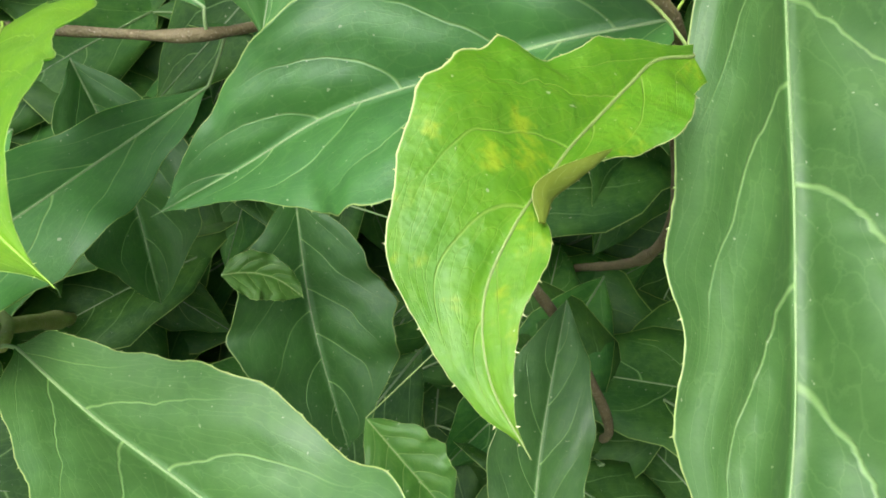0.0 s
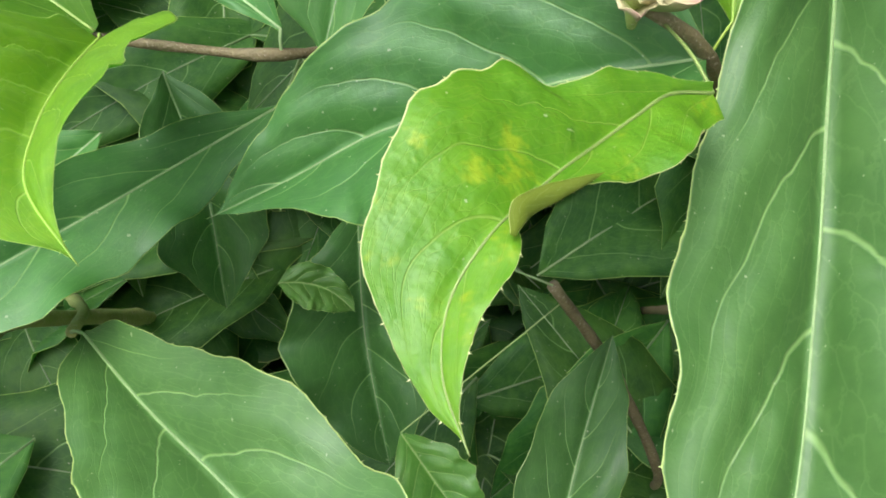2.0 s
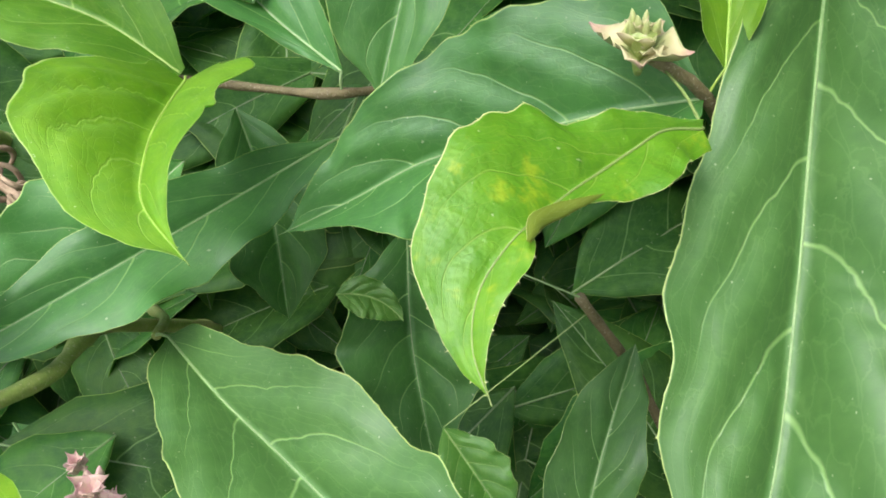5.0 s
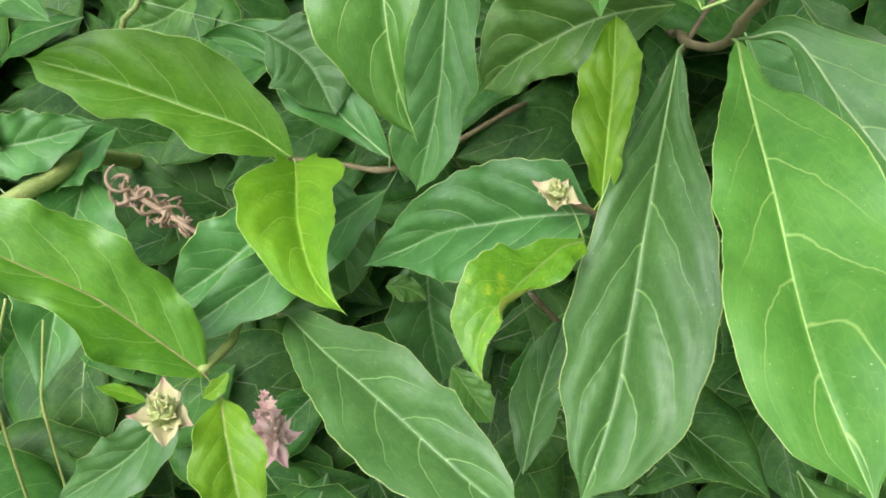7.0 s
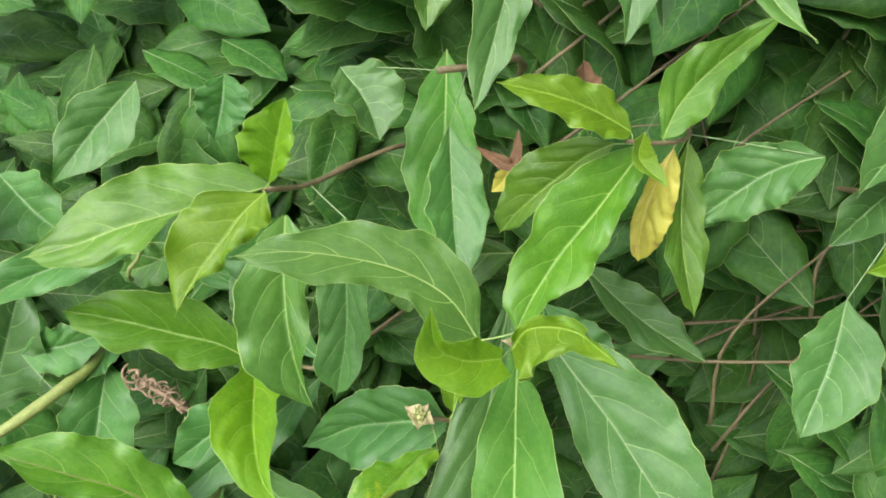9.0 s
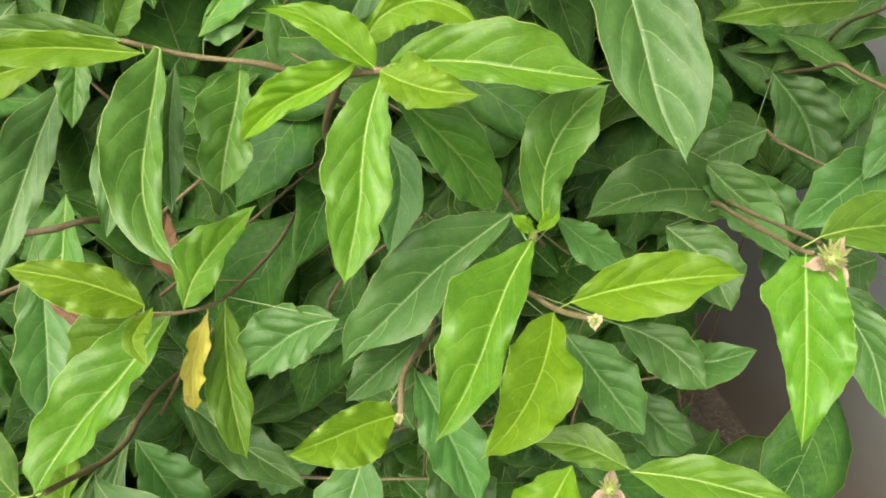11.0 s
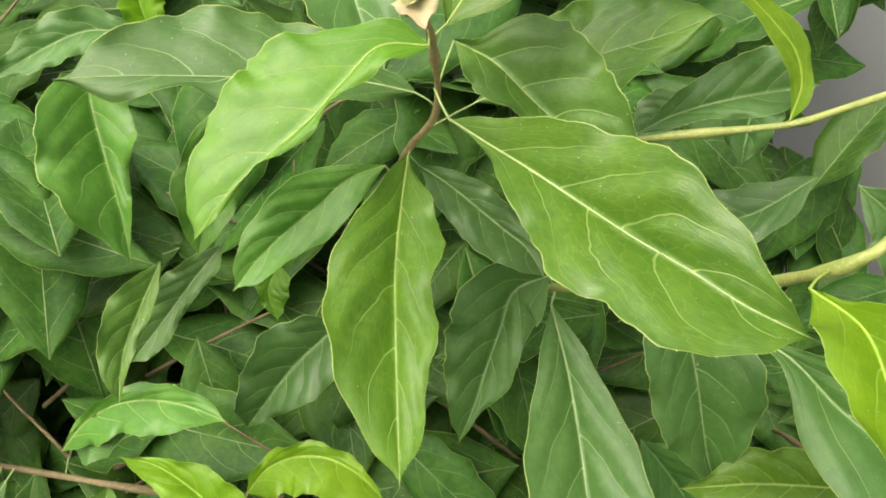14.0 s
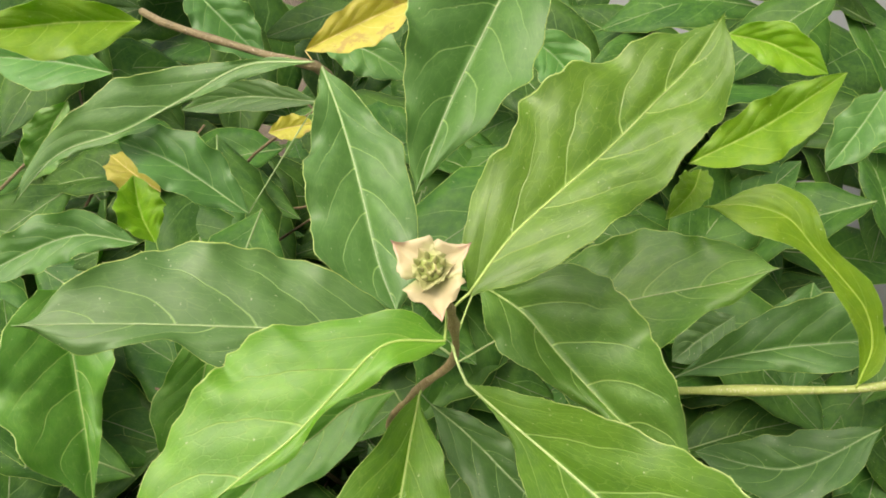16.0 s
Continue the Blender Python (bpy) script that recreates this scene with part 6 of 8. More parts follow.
leaf(br_mid, 'm', [(0.4061, 0.4565, 0.8685), (0.3920, 0.4532, 0.8594), (0.3880, 0.4465, 0.8430), (0.3844, 0.4373, 0.8278), (0.3815, 0.4266, 0.8134), (0.3771, 0.4158, 0.7995)], (0.2398, -0.8680, 0.4347), (0.0000, 0.0119, 0.0147, 0.0152, 0.0143, 0.0139, 0.0130, 0.0117, 0.0111, 0.0107, 0.0104, 0.0108, 0.0112, 0.0115, 0.0099, 0.0071, 0.0044, 0.0027, 0.0018, 0.0009, 0.0000), (0.0000, 0.0089, 0.0136, 0.0168, 0.0211, 0.0239, 0.0242, 0.0244, 0.0244, 0.0243, 0.0232, 0.0221, 0.0209, 0.0195, 0.0176, 0.0156, 0.0136, 0.0112, 0.0085, 0.0055, 0.0000), (0.68, 0.50), wave=0.14, rows=81, stalk=(0.4092, 0.4632, 0.8578))
leaf(br_mid, 'm', [(0.4085, 0.4561, 0.8533), (0.4208, 0.4348, 0.8335), (0.4308, 0.4129, 0.8131), (0.4396, 0.3910, 0.7920), (0.4484, 0.3694, 0.7707), (0.4624, 0.3495, 0.7506)], (0.1546, -0.8305, 0.5351), (0.0004, 0.0032, 0.0064, 0.0095, 0.0114, 0.0136, 0.0159, 0.0183, 0.0208, 0.0227, 0.0244, 0.0257, 0.0257, 0.0258, 0.0256, 0.0254, 0.0245, 0.0210, 0.0164, 0.0107, 0.0000), (0.0000, 0.0041, 0.0082, 0.0116, 0.0144, 0.0170, 0.0194, 0.0217, 0.0240, 0.0248, 0.0253, 0.0257, 0.0249, 0.0237, 0.0222, 0.0194, 0.0153, 0.0103, 0.0057, 0.0020, 0.0000), (0.44, 0.54), wave=0.08, rows=121, stalk=(0.4092, 0.4632, 0.8578))
leaf(br_mid, 'm', [(0.4576, 0.4405, 0.8853), (0.4654, 0.4344, 0.8678), (0.4722, 0.4293, 0.8495), (0.4775, 0.4283, 0.8300), (0.4826, 0.4296, 0.8105), (0.4887, 0.4313, 0.7913)], (0.0786, -0.9002, 0.4283), (0.0000, 0.0043, 0.0086, 0.0127, 0.0156, 0.0185, 0.0217, 0.0246, 0.0247, 0.0249, 0.0252, 0.0236, 0.0220, 0.0203, 0.0179, 0.0155, 0.0132, 0.0104, 0.0070, 0.0035, 0.0000), (0.0000, 0.0140, 0.0156, 0.0172, 0.0185, 0.0191, 0.0196, 0.0201, 0.0200, 0.0197, 0.0193, 0.0184, 0.0174, 0.0165, 0.0152, 0.0127, 0.0102, 0.0079, 0.0052, 0.0026, 0.0000), (0.30, 0.48), wave=0.11, rows=81, stalk=(0.4539, 0.4339, 0.8833))
leaf(br_mid, 'm', [(0.4652, 0.4195, 0.8882), (0.4974, 0.4095, 0.8827), (0.5210, 0.4009, 0.8670), (0.5521, 0.3918, 0.8504), (0.5813, 0.3755, 0.8365), (0.6152, 0.3437, 0.8217)], (-0.1128, -0.8671, 0.4851), (0.0005, 0.0011, 0.0016, 0.0025, 0.0108, 0.0191, 0.0246, 0.0270, 0.0294, 0.0305, 0.0290, 0.0276, 0.0251, 0.0188, 0.0125, 0.0063, 0.0000), (0.0005, 0.0011, 0.0016, 0.0024, 0.0092, 0.0160, 0.0205, 0.0225, 0.0245, 0.0256, 0.0250, 0.0244, 0.0227, 0.0170, 0.0113, 0.0057, 0.0000), (0.33, 0.78), wave=0.15, rows=81, stalk=(0.4600, 0.4256, 0.8915))
leaf(br_mid, 'l', [(0.5476, 0.4314, 0.8002), (0.5326, 0.4298, 0.8002), (0.5176, 0.4277, 0.7997), (0.5027, 0.4251, 0.7986), (0.4881, 0.4218, 0.7967), (0.4735, 0.4184, 0.7945)], (-0.0240, -0.8472, 0.5307), (0.0006, 0.0048, 0.0084, 0.0094, 0.0103, 0.0112, 0.0120, 0.0124, 0.0120, 0.0117, 0.0112, 0.0107, 0.0102, 0.0095, 0.0088, 0.0078, 0.0062, 0.0047, 0.0032, 0.0016, 0.0000), (0.0007, 0.0056, 0.0113, 0.0131, 0.0139, 0.0147, 0.0155, 0.0164, 0.0166, 0.0165, 0.0165, 0.0165, 0.0165, 0.0149, 0.0117, 0.0088, 0.0064, 0.0048, 0.0032, 0.0016, 0.0000), (0.70, 0.21), wave=0.20, rows=81)
leaf(br_mid, 'y', [(0.4858, 0.3467, 0.9526), (0.4966, 0.3299, 0.9541), (0.5009, 0.3104, 0.9509), (0.5048, 0.2913, 0.9457), (0.5090, 0.2731, 0.9383), (0.5091, 0.2529, 0.9384), (0.5072, 0.2329, 0.9404)], (-0.1628, -0.7980, 0.5802), (0.0000, 0.0014, 0.0027, 0.0047, 0.0079, 0.0119, 0.0150, 0.0175, 0.0183, 0.0236, 0.0240, 0.0245, 0.0217, 0.0213, 0.0208, 0.0197, 0.0125, 0.0094, 0.0063, 0.0037, 0.0000), (0.0000, 0.0041, 0.0079, 0.0098, 0.0112, 0.0120, 0.0122, 0.0094, 0.0098, 0.0095, 0.0058, 0.0051, 0.0051, 0.0054, 0.0057, 0.0059, 0.0056, 0.0039, 0.0022, 0.0013, 0.0000), (0.52, 0.71), wave=0.13, rows=101, stalk=(0.4966, 0.3757, 0.9410))
leaf(br_mid, 'y', [(0.5223, 0.3795, 0.9564), (0.5250, 0.3742, 0.9634), (0.5282, 0.3690, 0.9701), (0.5336, 0.3641, 0.9757), (0.5393, 0.3603, 0.9817), (0.5450, 0.3567, 0.9878)], (-0.1000, -0.7500, 0.6500), (0.0000, 0.0007, 0.0015, 0.0023, 0.0029, 0.0030, 0.0032, 0.0035, 0.0041, 0.0048, 0.0053, 0.0057, 0.0060, 0.0062, 0.0064, 0.0064, 0.0062, 0.0059, 0.0057, 0.0031, 0.0000), (0.0000, 0.0010, 0.0020, 0.0030, 0.0041, 0.0050, 0.0061, 0.0073, 0.0087, 0.0103, 0.0114, 0.0120, 0.0124, 0.0133, 0.0133, 0.0128, 0.0125, 0.0120, 0.0112, 0.0098, 0.0000), (0.26, 0.77), wave=0.17, rows=81, stalk=(0.5116, 0.3778, 0.9549))
leaf(br_mid, 'y', [(0.5131, 0.3786, 0.9580), (0.5133, 0.3775, 0.9652), (0.5141, 0.3768, 0.9724), (0.5156, 0.3772, 0.9795), (0.5159, 0.3781, 0.9868), (0.5157, 0.3789, 0.9940)], (-0.1000, -0.7500, 0.6500), (0.0000, 0.0005, 0.0010, 0.0015, 0.0020, 0.0026, 0.0033, 0.0039, 0.0047, 0.0056, 0.0066, 0.0074, 0.0079, 0.0085, 0.0087, 0.0089, 0.0090, 0.0091, 0.0082, 0.0067, 0.0000), (0.0000, 0.0004, 0.0008, 0.0012, 0.0016, 0.0019, 0.0022, 0.0026, 0.0029, 0.0031, 0.0033, 0.0035, 0.0036, 0.0037, 0.0040, 0.0043, 0.0045, 0.0041, 0.0038, 0.0035, 0.0000), (0.46, 0.37), wave=0.22, rows=81, stalk=(0.5206, 0.3787, 0.9621))
leaf(br_far, 'm', [(0.5800, 0.6114, 0.8539), (0.5902, 0.6054, 0.8409), (0.6005, 0.5994, 0.8280), (0.6105, 0.5932, 0.8150), (0.6183, 0.5854, 0.8014), (0.6256, 0.5773, 0.7877)], (-0.1698, -0.9095, 0.3795), (0.0000, 0.0107, 0.0143, 0.0158, 0.0174, 0.0188, 0.0203, 0.0211, 0.0218, 0.0226, 0.0233, 0.0242, 0.0228, 0.0217, 0.0209, 0.0193, 0.0168, 0.0141, 0.0115, 0.0058, 0.0000), (0.0000, 0.0022, 0.0043, 0.0054, 0.0062, 0.0070, 0.0075, 0.0071, 0.0067, 0.0062, 0.0060, 0.0059, 0.0057, 0.0053, 0.0048, 0.0042, 0.0038, 0.0034, 0.0028, 0.0014, 0.0000), (0.40, 0.76), wave=0.14, rows=81)
leaf(br_far, 'm', [(0.6659, 0.5388, 0.7739), (0.6510, 0.5428, 0.7792), (0.6361, 0.5466, 0.7848), (0.6219, 0.5509, 0.7917), (0.6078, 0.5551, 0.7989), (0.5937, 0.5593, 0.8060)], (-0.2180, -0.8665, 0.4491), (0.0007, 0.0054, 0.0073, 0.0084, 0.0095, 0.0106, 0.0117, 0.0129, 0.0131, 0.0121, 0.0113, 0.0106, 0.0100, 0.0093, 0.0085, 0.0071, 0.0058, 0.0043, 0.0029, 0.0014, 0.0000), (0.0006, 0.0046, 0.0092, 0.0121, 0.0139, 0.0157, 0.0174, 0.0190, 0.0193, 0.0189, 0.0185, 0.0179, 0.0173, 0.0155, 0.0136, 0.0115, 0.0095, 0.0072, 0.0048, 0.0024, 0.0000), (0.74, 0.22), wave=0.19, rows=81, stalk=(0.6639, 0.5243, 0.7737))
leaf(br_far, 'm', [(0.6193, 0.4579, 0.7402), (0.6088, 0.4526, 0.7312), (0.5991, 0.4468, 0.7216), (0.5905, 0.4406, 0.7114), (0.5822, 0.4342, 0.7010), (0.5741, 0.4277, 0.6904)], (-0.1692, -0.7699, 0.6153), (0.0009, 0.0070, 0.0103, 0.0119, 0.0134, 0.0148, 0.0162, 0.0171, 0.0167, 0.0161, 0.0155, 0.0147, 0.0139, 0.0126, 0.0106, 0.0086, 0.0065, 0.0046, 0.0031, 0.0015, 0.0000), (0.0007, 0.0052, 0.0105, 0.0126, 0.0141, 0.0157, 0.0173, 0.0190, 0.0184, 0.0179, 0.0175, 0.0172, 0.0160, 0.0144, 0.0129, 0.0113, 0.0098, 0.0076, 0.0050, 0.0025, 0.0000), (0.49, 0.27), wave=0.11, rows=81, stalk=(0.6165, 0.4612, 0.7176))
leaf(br_far, 'l', [(0.6480, 0.4407, 0.7141), (0.6371, 0.4368, 0.7099), (0.6260, 0.4331, 0.7059), (0.6148, 0.4294, 0.7022), (0.6048, 0.4247, 0.6968), (0.5954, 0.4196, 0.6906)], (-0.2190, -0.7393, 0.6368), (0.0004, 0.0032, 0.0064, 0.0087, 0.0105, 0.0124, 0.0143, 0.0161, 0.0177, 0.0174, 0.0172, 0.0171, 0.0170, 0.0167, 0.0161, 0.0150, 0.0125, 0.0101, 0.0074, 0.0040, 0.0000), (0.0000, 0.0018, 0.0037, 0.0055, 0.0072, 0.0082, 0.0092, 0.0102, 0.0112, 0.0120, 0.0128, 0.0124, 0.0119, 0.0117, 0.0118, 0.0119, 0.0095, 0.0069, 0.0045, 0.0022, 0.0000), (0.70, 0.38), wave=0.16, rows=81, stalk=(0.6497, 0.4372, 0.7142))
leaf(br_far, 'l', [(0.6544, 0.4315, 0.7098), (0.6558, 0.4181, 0.7064), (0.6573, 0.4048, 0.7025), (0.6595, 0.3922, 0.6972), (0.6620, 0.3799, 0.6912), (0.6645, 0.3676, 0.6851)], (-0.2854, -0.6925, 0.6626), (0.0000, 0.0026, 0.0052, 0.0079, 0.0095, 0.0102, 0.0110, 0.0117, 0.0125, 0.0134, 0.0140, 0.0137, 0.0134, 0.0131, 0.0128, 0.0125, 0.0122, 0.0109, 0.0073, 0.0036, 0.0000), (0.0000, 0.0007, 0.0014, 0.0021, 0.0029, 0.0036, 0.0043, 0.0049, 0.0054, 0.0059, 0.0064, 0.0070, 0.0075, 0.0080, 0.0082, 0.0077, 0.0072, 0.0067, 0.0062, 0.0056, 0.0000), (0.33, 0.55), wave=0.21, rows=81, stalk=(0.6543, 0.4342, 0.7137))
leaf(br_far, 'l', [(0.6498, 0.4190, 0.7285), (0.6525, 0.4246, 0.7434), (0.6522, 0.4298, 0.7586), (0.6474, 0.4338, 0.7734), (0.6395, 0.4370, 0.7871), (0.6301, 0.4395, 0.7999)], (-0.2901, -0.7818, 0.5519), (0.0000, 0.0044, 0.0089, 0.0100, 0.0107, 0.0112, 0.0117, 0.0120, 0.0121, 0.0118, 0.0110, 0.0099, 0.0084, 0.0067, 0.0056, 0.0048, 0.0038, 0.0027, 0.0018, 0.0009, 0.0000), (0.0003, 0.0020, 0.0040, 0.0062, 0.0066, 0.0070, 0.0074, 0.0081, 0.0091, 0.0093, 0.0092, 0.0094, 0.0098, 0.0097, 0.0090, 0.0085, 0.0082, 0.0079, 0.0067, 0.0034, 0.0000), (0.71, 0.49), wave=0.13, rows=81, stalk=(0.6543, 0.4342, 0.7137))
leaf(br_far, 'm', [(0.4597, 0.5008, 0.7396), (0.4692, 0.5038, 0.7262), (0.4785, 0.5062, 0.7125), (0.4882, 0.5062, 0.6989), (0.4978, 0.5036, 0.6855), (0.5062, 0.5000, 0.6716)], (0.0271, -0.8137, 0.5806), (0.0000, 0.0032, 0.0064, 0.0097, 0.0114, 0.0128, 0.0143, 0.0158, 0.0173, 0.0176, 0.0176, 0.0177, 0.0179, 0.0173, 0.0151, 0.0128, 0.0106, 0.0084, 0.0055, 0.0028, 0.0000), (0.0000, 0.0056, 0.0112, 0.0128, 0.0139, 0.0151, 0.0161, 0.0171, 0.0177, 0.0179, 0.0181, 0.0182, 0.0183, 0.0184, 0.0176, 0.0158, 0.0139, 0.0120, 0.0098, 0.0049, 0.0000), (0.35, 0.66), wave=0.18, rows=81)
leaf(br_far, 'd', [(0.5604, 0.6282, 0.8445), (0.5875, 0.6192, 0.8238), (0.6039, 0.5958, 0.7848)], (-0.1292, -0.9239, 0.3601), 0.0153, 0.0191, (0.23, 0.58), wave=0.10)
leaf(br_far, 'd', [(0.6888, 0.5732, 0.8000), (0.6753, 0.5611, 0.7861), (0.6690, 0.5461, 0.7659)], (-0.2742, -0.8593, 0.4318), 0.0214, 0.0143, (0.62, 0.50), wave=0.15, stalk=(0.6828, 0.5216, 0.7799))
leaf(br_far, 'd', [(0.6395, 0.6064, 0.7905), (0.6474, 0.6086, 0.7914), (0.6553, 0.6107, 0.7924), (0.6632, 0.6129, 0.7934), (0.6710, 0.6150, 0.7943), (0.6789, 0.6171, 0.7953)], (-0.2426, -0.8743, 0.4204), (0.0000, 0.0062, 0.0090, 0.0093, 0.0097, 0.0100, 0.0103, 0.0107, 0.0110, 0.0114, 0.0108, 0.0102, 0.0096, 0.0089, 0.0083, 0.0077, 0.0071, 0.0057, 0.0038, 0.0019, 0.0000), (0.0000, 0.0090, 0.0098, 0.0106, 0.0114, 0.0123, 0.0131, 0.0139, 0.0134, 0.0129, 0.0123, 0.0118, 0.0112, 0.0106, 0.0101, 0.0095, 0.0087, 0.0065, 0.0044, 0.0022, 0.0000), (0.24, 0.69), wave=0.20, rows=81, stalk=(0.6230, 0.5355, 0.7580))
leaf(br_far, 'd', [(0.6330, 0.4494, 0.6700), (0.6480, 0.4308, 0.6565), (0.6557, 0.4134, 0.6469)], (-0.2449, -0.6909, 0.6802), 0.0203, 0.0169, (0.23, 0.50), wave=0.12, stalk=(0.6359, 0.4460, 0.7156))
leaf(br_back, 'g', [(0.2532, 0.4012, 0.8843), (0.2521, 0.3915, 0.8773), (0.2512, 0.3819, 0.8703), (0.2506, 0.3722, 0.8632), (0.2521, 0.3632, 0.8556), (0.2552, 0.3546, 0.8478)], (0.5476, -0.7389, 0.3926), (0.0000, 0.0014, 0.0028, 0.0032, 0.0035, 0.0038, 0.0040, 0.0043, 0.0043, 0.0043, 0.0043, 0.0042, 0.0041, 0.0038, 0.0034, 0.0028, 0.0022, 0.0016, 0.0011, 0.0006, 0.0000), (0.0003, 0.0022, 0.0044, 0.0064, 0.0080, 0.0096, 0.0112, 0.0128, 0.0127, 0.0125, 0.0123, 0.0120, 0.0119, 0.0109, 0.0097, 0.0086, 0.0078, 0.0063, 0.0041, 0.0020, 0.0000), (0.64, 0.40), wave=0.17, rows=81)
leaf(br_back, 'm', [(0.2640, 0.4334, 0.8746), (0.2572, 0.4261, 0.8658), (0.2508, 0.4187, 0.8568), (0.2447, 0.4112, 0.8476), (0.2383, 0.4039, 0.8386), (0.2317, 0.3966, 0.8296)], (0.5086, -0.7634, 0.3982), (0.0000, 0.0020, 0.0040, 0.0052, 0.0051, 0.0049, 0.0047, 0.0045, 0.0042, 0.0045, 0.0048, 0.0052, 0.0056, 0.0060, 0.0064, 0.0062, 0.0059, 0.0057, 0.0050, 0.0025, 0.0000), (0.0003, 0.0020, 0.0040, 0.0060, 0.0081, 0.0095, 0.0103, 0.0111, 0.0119, 0.0128, 0.0137, 0.0134, 0.0127, 0.0120, 0.0112, 0.0103, 0.0094, 0.0079, 0.0064, 0.0049, 0.0000), (0.65, 0.20), wave=0.21, rows=81)
leaf(br_back, 'd', [(0.3111, 0.4479, 0.8289), (0.3027, 0.4410, 0.8212), (0.2945, 0.4340, 0.8133), (0.2876, 0.4268, 0.8046), (0.2814, 0.4194, 0.7954), (0.2749, 0.4120, 0.7864)], (0.4132, -0.7797, 0.4705), (0.0000, 0.0149, 0.0150, 0.0151, 0.0151, 0.0152, 0.0153, 0.0153, 0.0152, 0.0148, 0.0140, 0.0130, 0.0119, 0.0109, 0.0097, 0.0084, 0.0066, 0.0049, 0.0033, 0.0016, 0.0000), (0.0000, 0.0091, 0.0154, 0.0166, 0.0179, 0.0190, 0.0202, 0.0217, 0.0235, 0.0223, 0.0213, 0.0205, 0.0197, 0.0189, 0.0175, 0.0161, 0.0147, 0.0133, 0.0117, 0.0102, 0.0000), (0.82, 0.36), wave=0.14, rows=81)
leaf(br_back, 'g', [(0.2625, 0.4491, 0.9340), (0.2596, 0.4390, 0.9021), (0.2565, 0.4247, 0.8730)], (0.4861, -0.8196, 0.3034), 0.0117, 0.0161, (0.57, 0.40), wave=0.18)
leaf(br_crown, 'g', [(0.3278, 0.4720, 0.9034), (0.3141, 0.4619, 0.8999), (0.3041, 0.4502, 0.8914), (0.2938, 0.4382, 0.8838), (0.2849, 0.4254, 0.8758), (0.2780, 0.4123, 0.8664)], (0.4253, -0.8402, 0.3365), (0.0003, 0.0030, 0.0059, 0.0080, 0.0092, 0.0099, 0.0104, 0.0108, 0.0116, 0.0127, 0.0124, 0.0113, 0.0102, 0.0093, 0.0087, 0.0079, 0.0074, 0.0070, 0.0063, 0.0035, 0.0000), (0.0002, 0.0018, 0.0034, 0.0047, 0.0070, 0.0104, 0.0131, 0.0156, 0.0170, 0.0175, 0.0180, 0.0184, 0.0165, 0.0149, 0.0135, 0.0128, 0.0111, 0.0088, 0.0069, 0.0037, 0.0000), (0.62, 0.15), wave=0.11, rows=81, stalk=(0.3326, 0.4714, 0.8962))
leaf(br_crown, 'd', [(0.3504, 0.4490, 0.9179), (0.3631, 0.4441, 0.9142), (0.3753, 0.4385, 0.9096), (0.3874, 0.4330, 0.9045), (0.3995, 0.4278, 0.8994), (0.4085, 0.4202, 0.8915)], (0.2212, -0.8735, 0.4336), (0.0002, 0.0018, 0.0036, 0.0052, 0.0060, 0.0069, 0.0078, 0.0089, 0.0094, 0.0092, 0.0091, 0.0090, 0.0086, 0.0076, 0.0063, 0.0050, 0.0038, 0.0031, 0.0029, 0.0019, 0.0000), (0.0000, 0.0021, 0.0043, 0.0058, 0.0070, 0.0081, 0.0092, 0.0102, 0.0108, 0.0113, 0.0118, 0.0122, 0.0127, 0.0120, 0.0116, 0.0114, 0.0113, 0.0107, 0.0089, 0.0060, 0.0000), (0.34, 0.76), wave=0.16, rows=81, stalk=(0.3448, 0.4490, 0.9233))
leaf(br_back, 'g', [(0.2194, 0.3571, 0.8111), (0.2292, 0.3630, 0.8239), (0.2427, 0.3674, 0.8333), (0.2589, 0.3696, 0.8380), (0.2761, 0.3700, 0.8379), (0.2928, 0.3687, 0.8347)], (0.5233, -0.7189, 0.4575), (0.0000, 0.0011, 0.0020, 0.0031, 0.0032, 0.0037, 0.0046, 0.0052, 0.0053, 0.0059, 0.0069, 0.0072, 0.0070, 0.0073, 0.0080, 0.0069, 0.0060, 0.0054, 0.0036, 0.0018, 0.0000), (0.0003, 0.0026, 0.0053, 0.0074, 0.0083, 0.0090, 0.0094, 0.0097, 0.0097, 0.0095, 0.0098, 0.0106, 0.0112, 0.0117, 0.0118, 0.0115, 0.0095, 0.0068, 0.0042, 0.0021, 0.0000), (0.17, 0.73), wave=0.20, rows=81)
leaf(br_back, 'g', [(0.2255, 0.4174, 0.9557), (0.2301, 0.4105, 0.9430), (0.2361, 0.4037, 0.9310), (0.2426, 0.3967, 0.9193), (0.2485, 0.3897, 0.9073), (0.2533, 0.3826, 0.8949)], (0.5647, -0.6574, 0.4990), (0.0078, 0.0083, 0.0102, 0.0119, 0.0127, 0.0127, 0.0127, 0.0127, 0.0123, 0.0099, 0.0074, 0.0063, 0.0058, 0.0054, 0.0044, 0.0034, 0.0025, 0.0017, 0.0011, 0.0006, 0.0000), (0.0083, 0.0124, 0.0166, 0.0184, 0.0195, 0.0208, 0.0220, 0.0230, 0.0238, 0.0246, 0.0254, 0.0238, 0.0212, 0.0205, 0.0197, 0.0189, 0.0138, 0.0091, 0.0060, 0.0029, 0.0000), (0.61, 0.61), wave=0.13, rows=81)
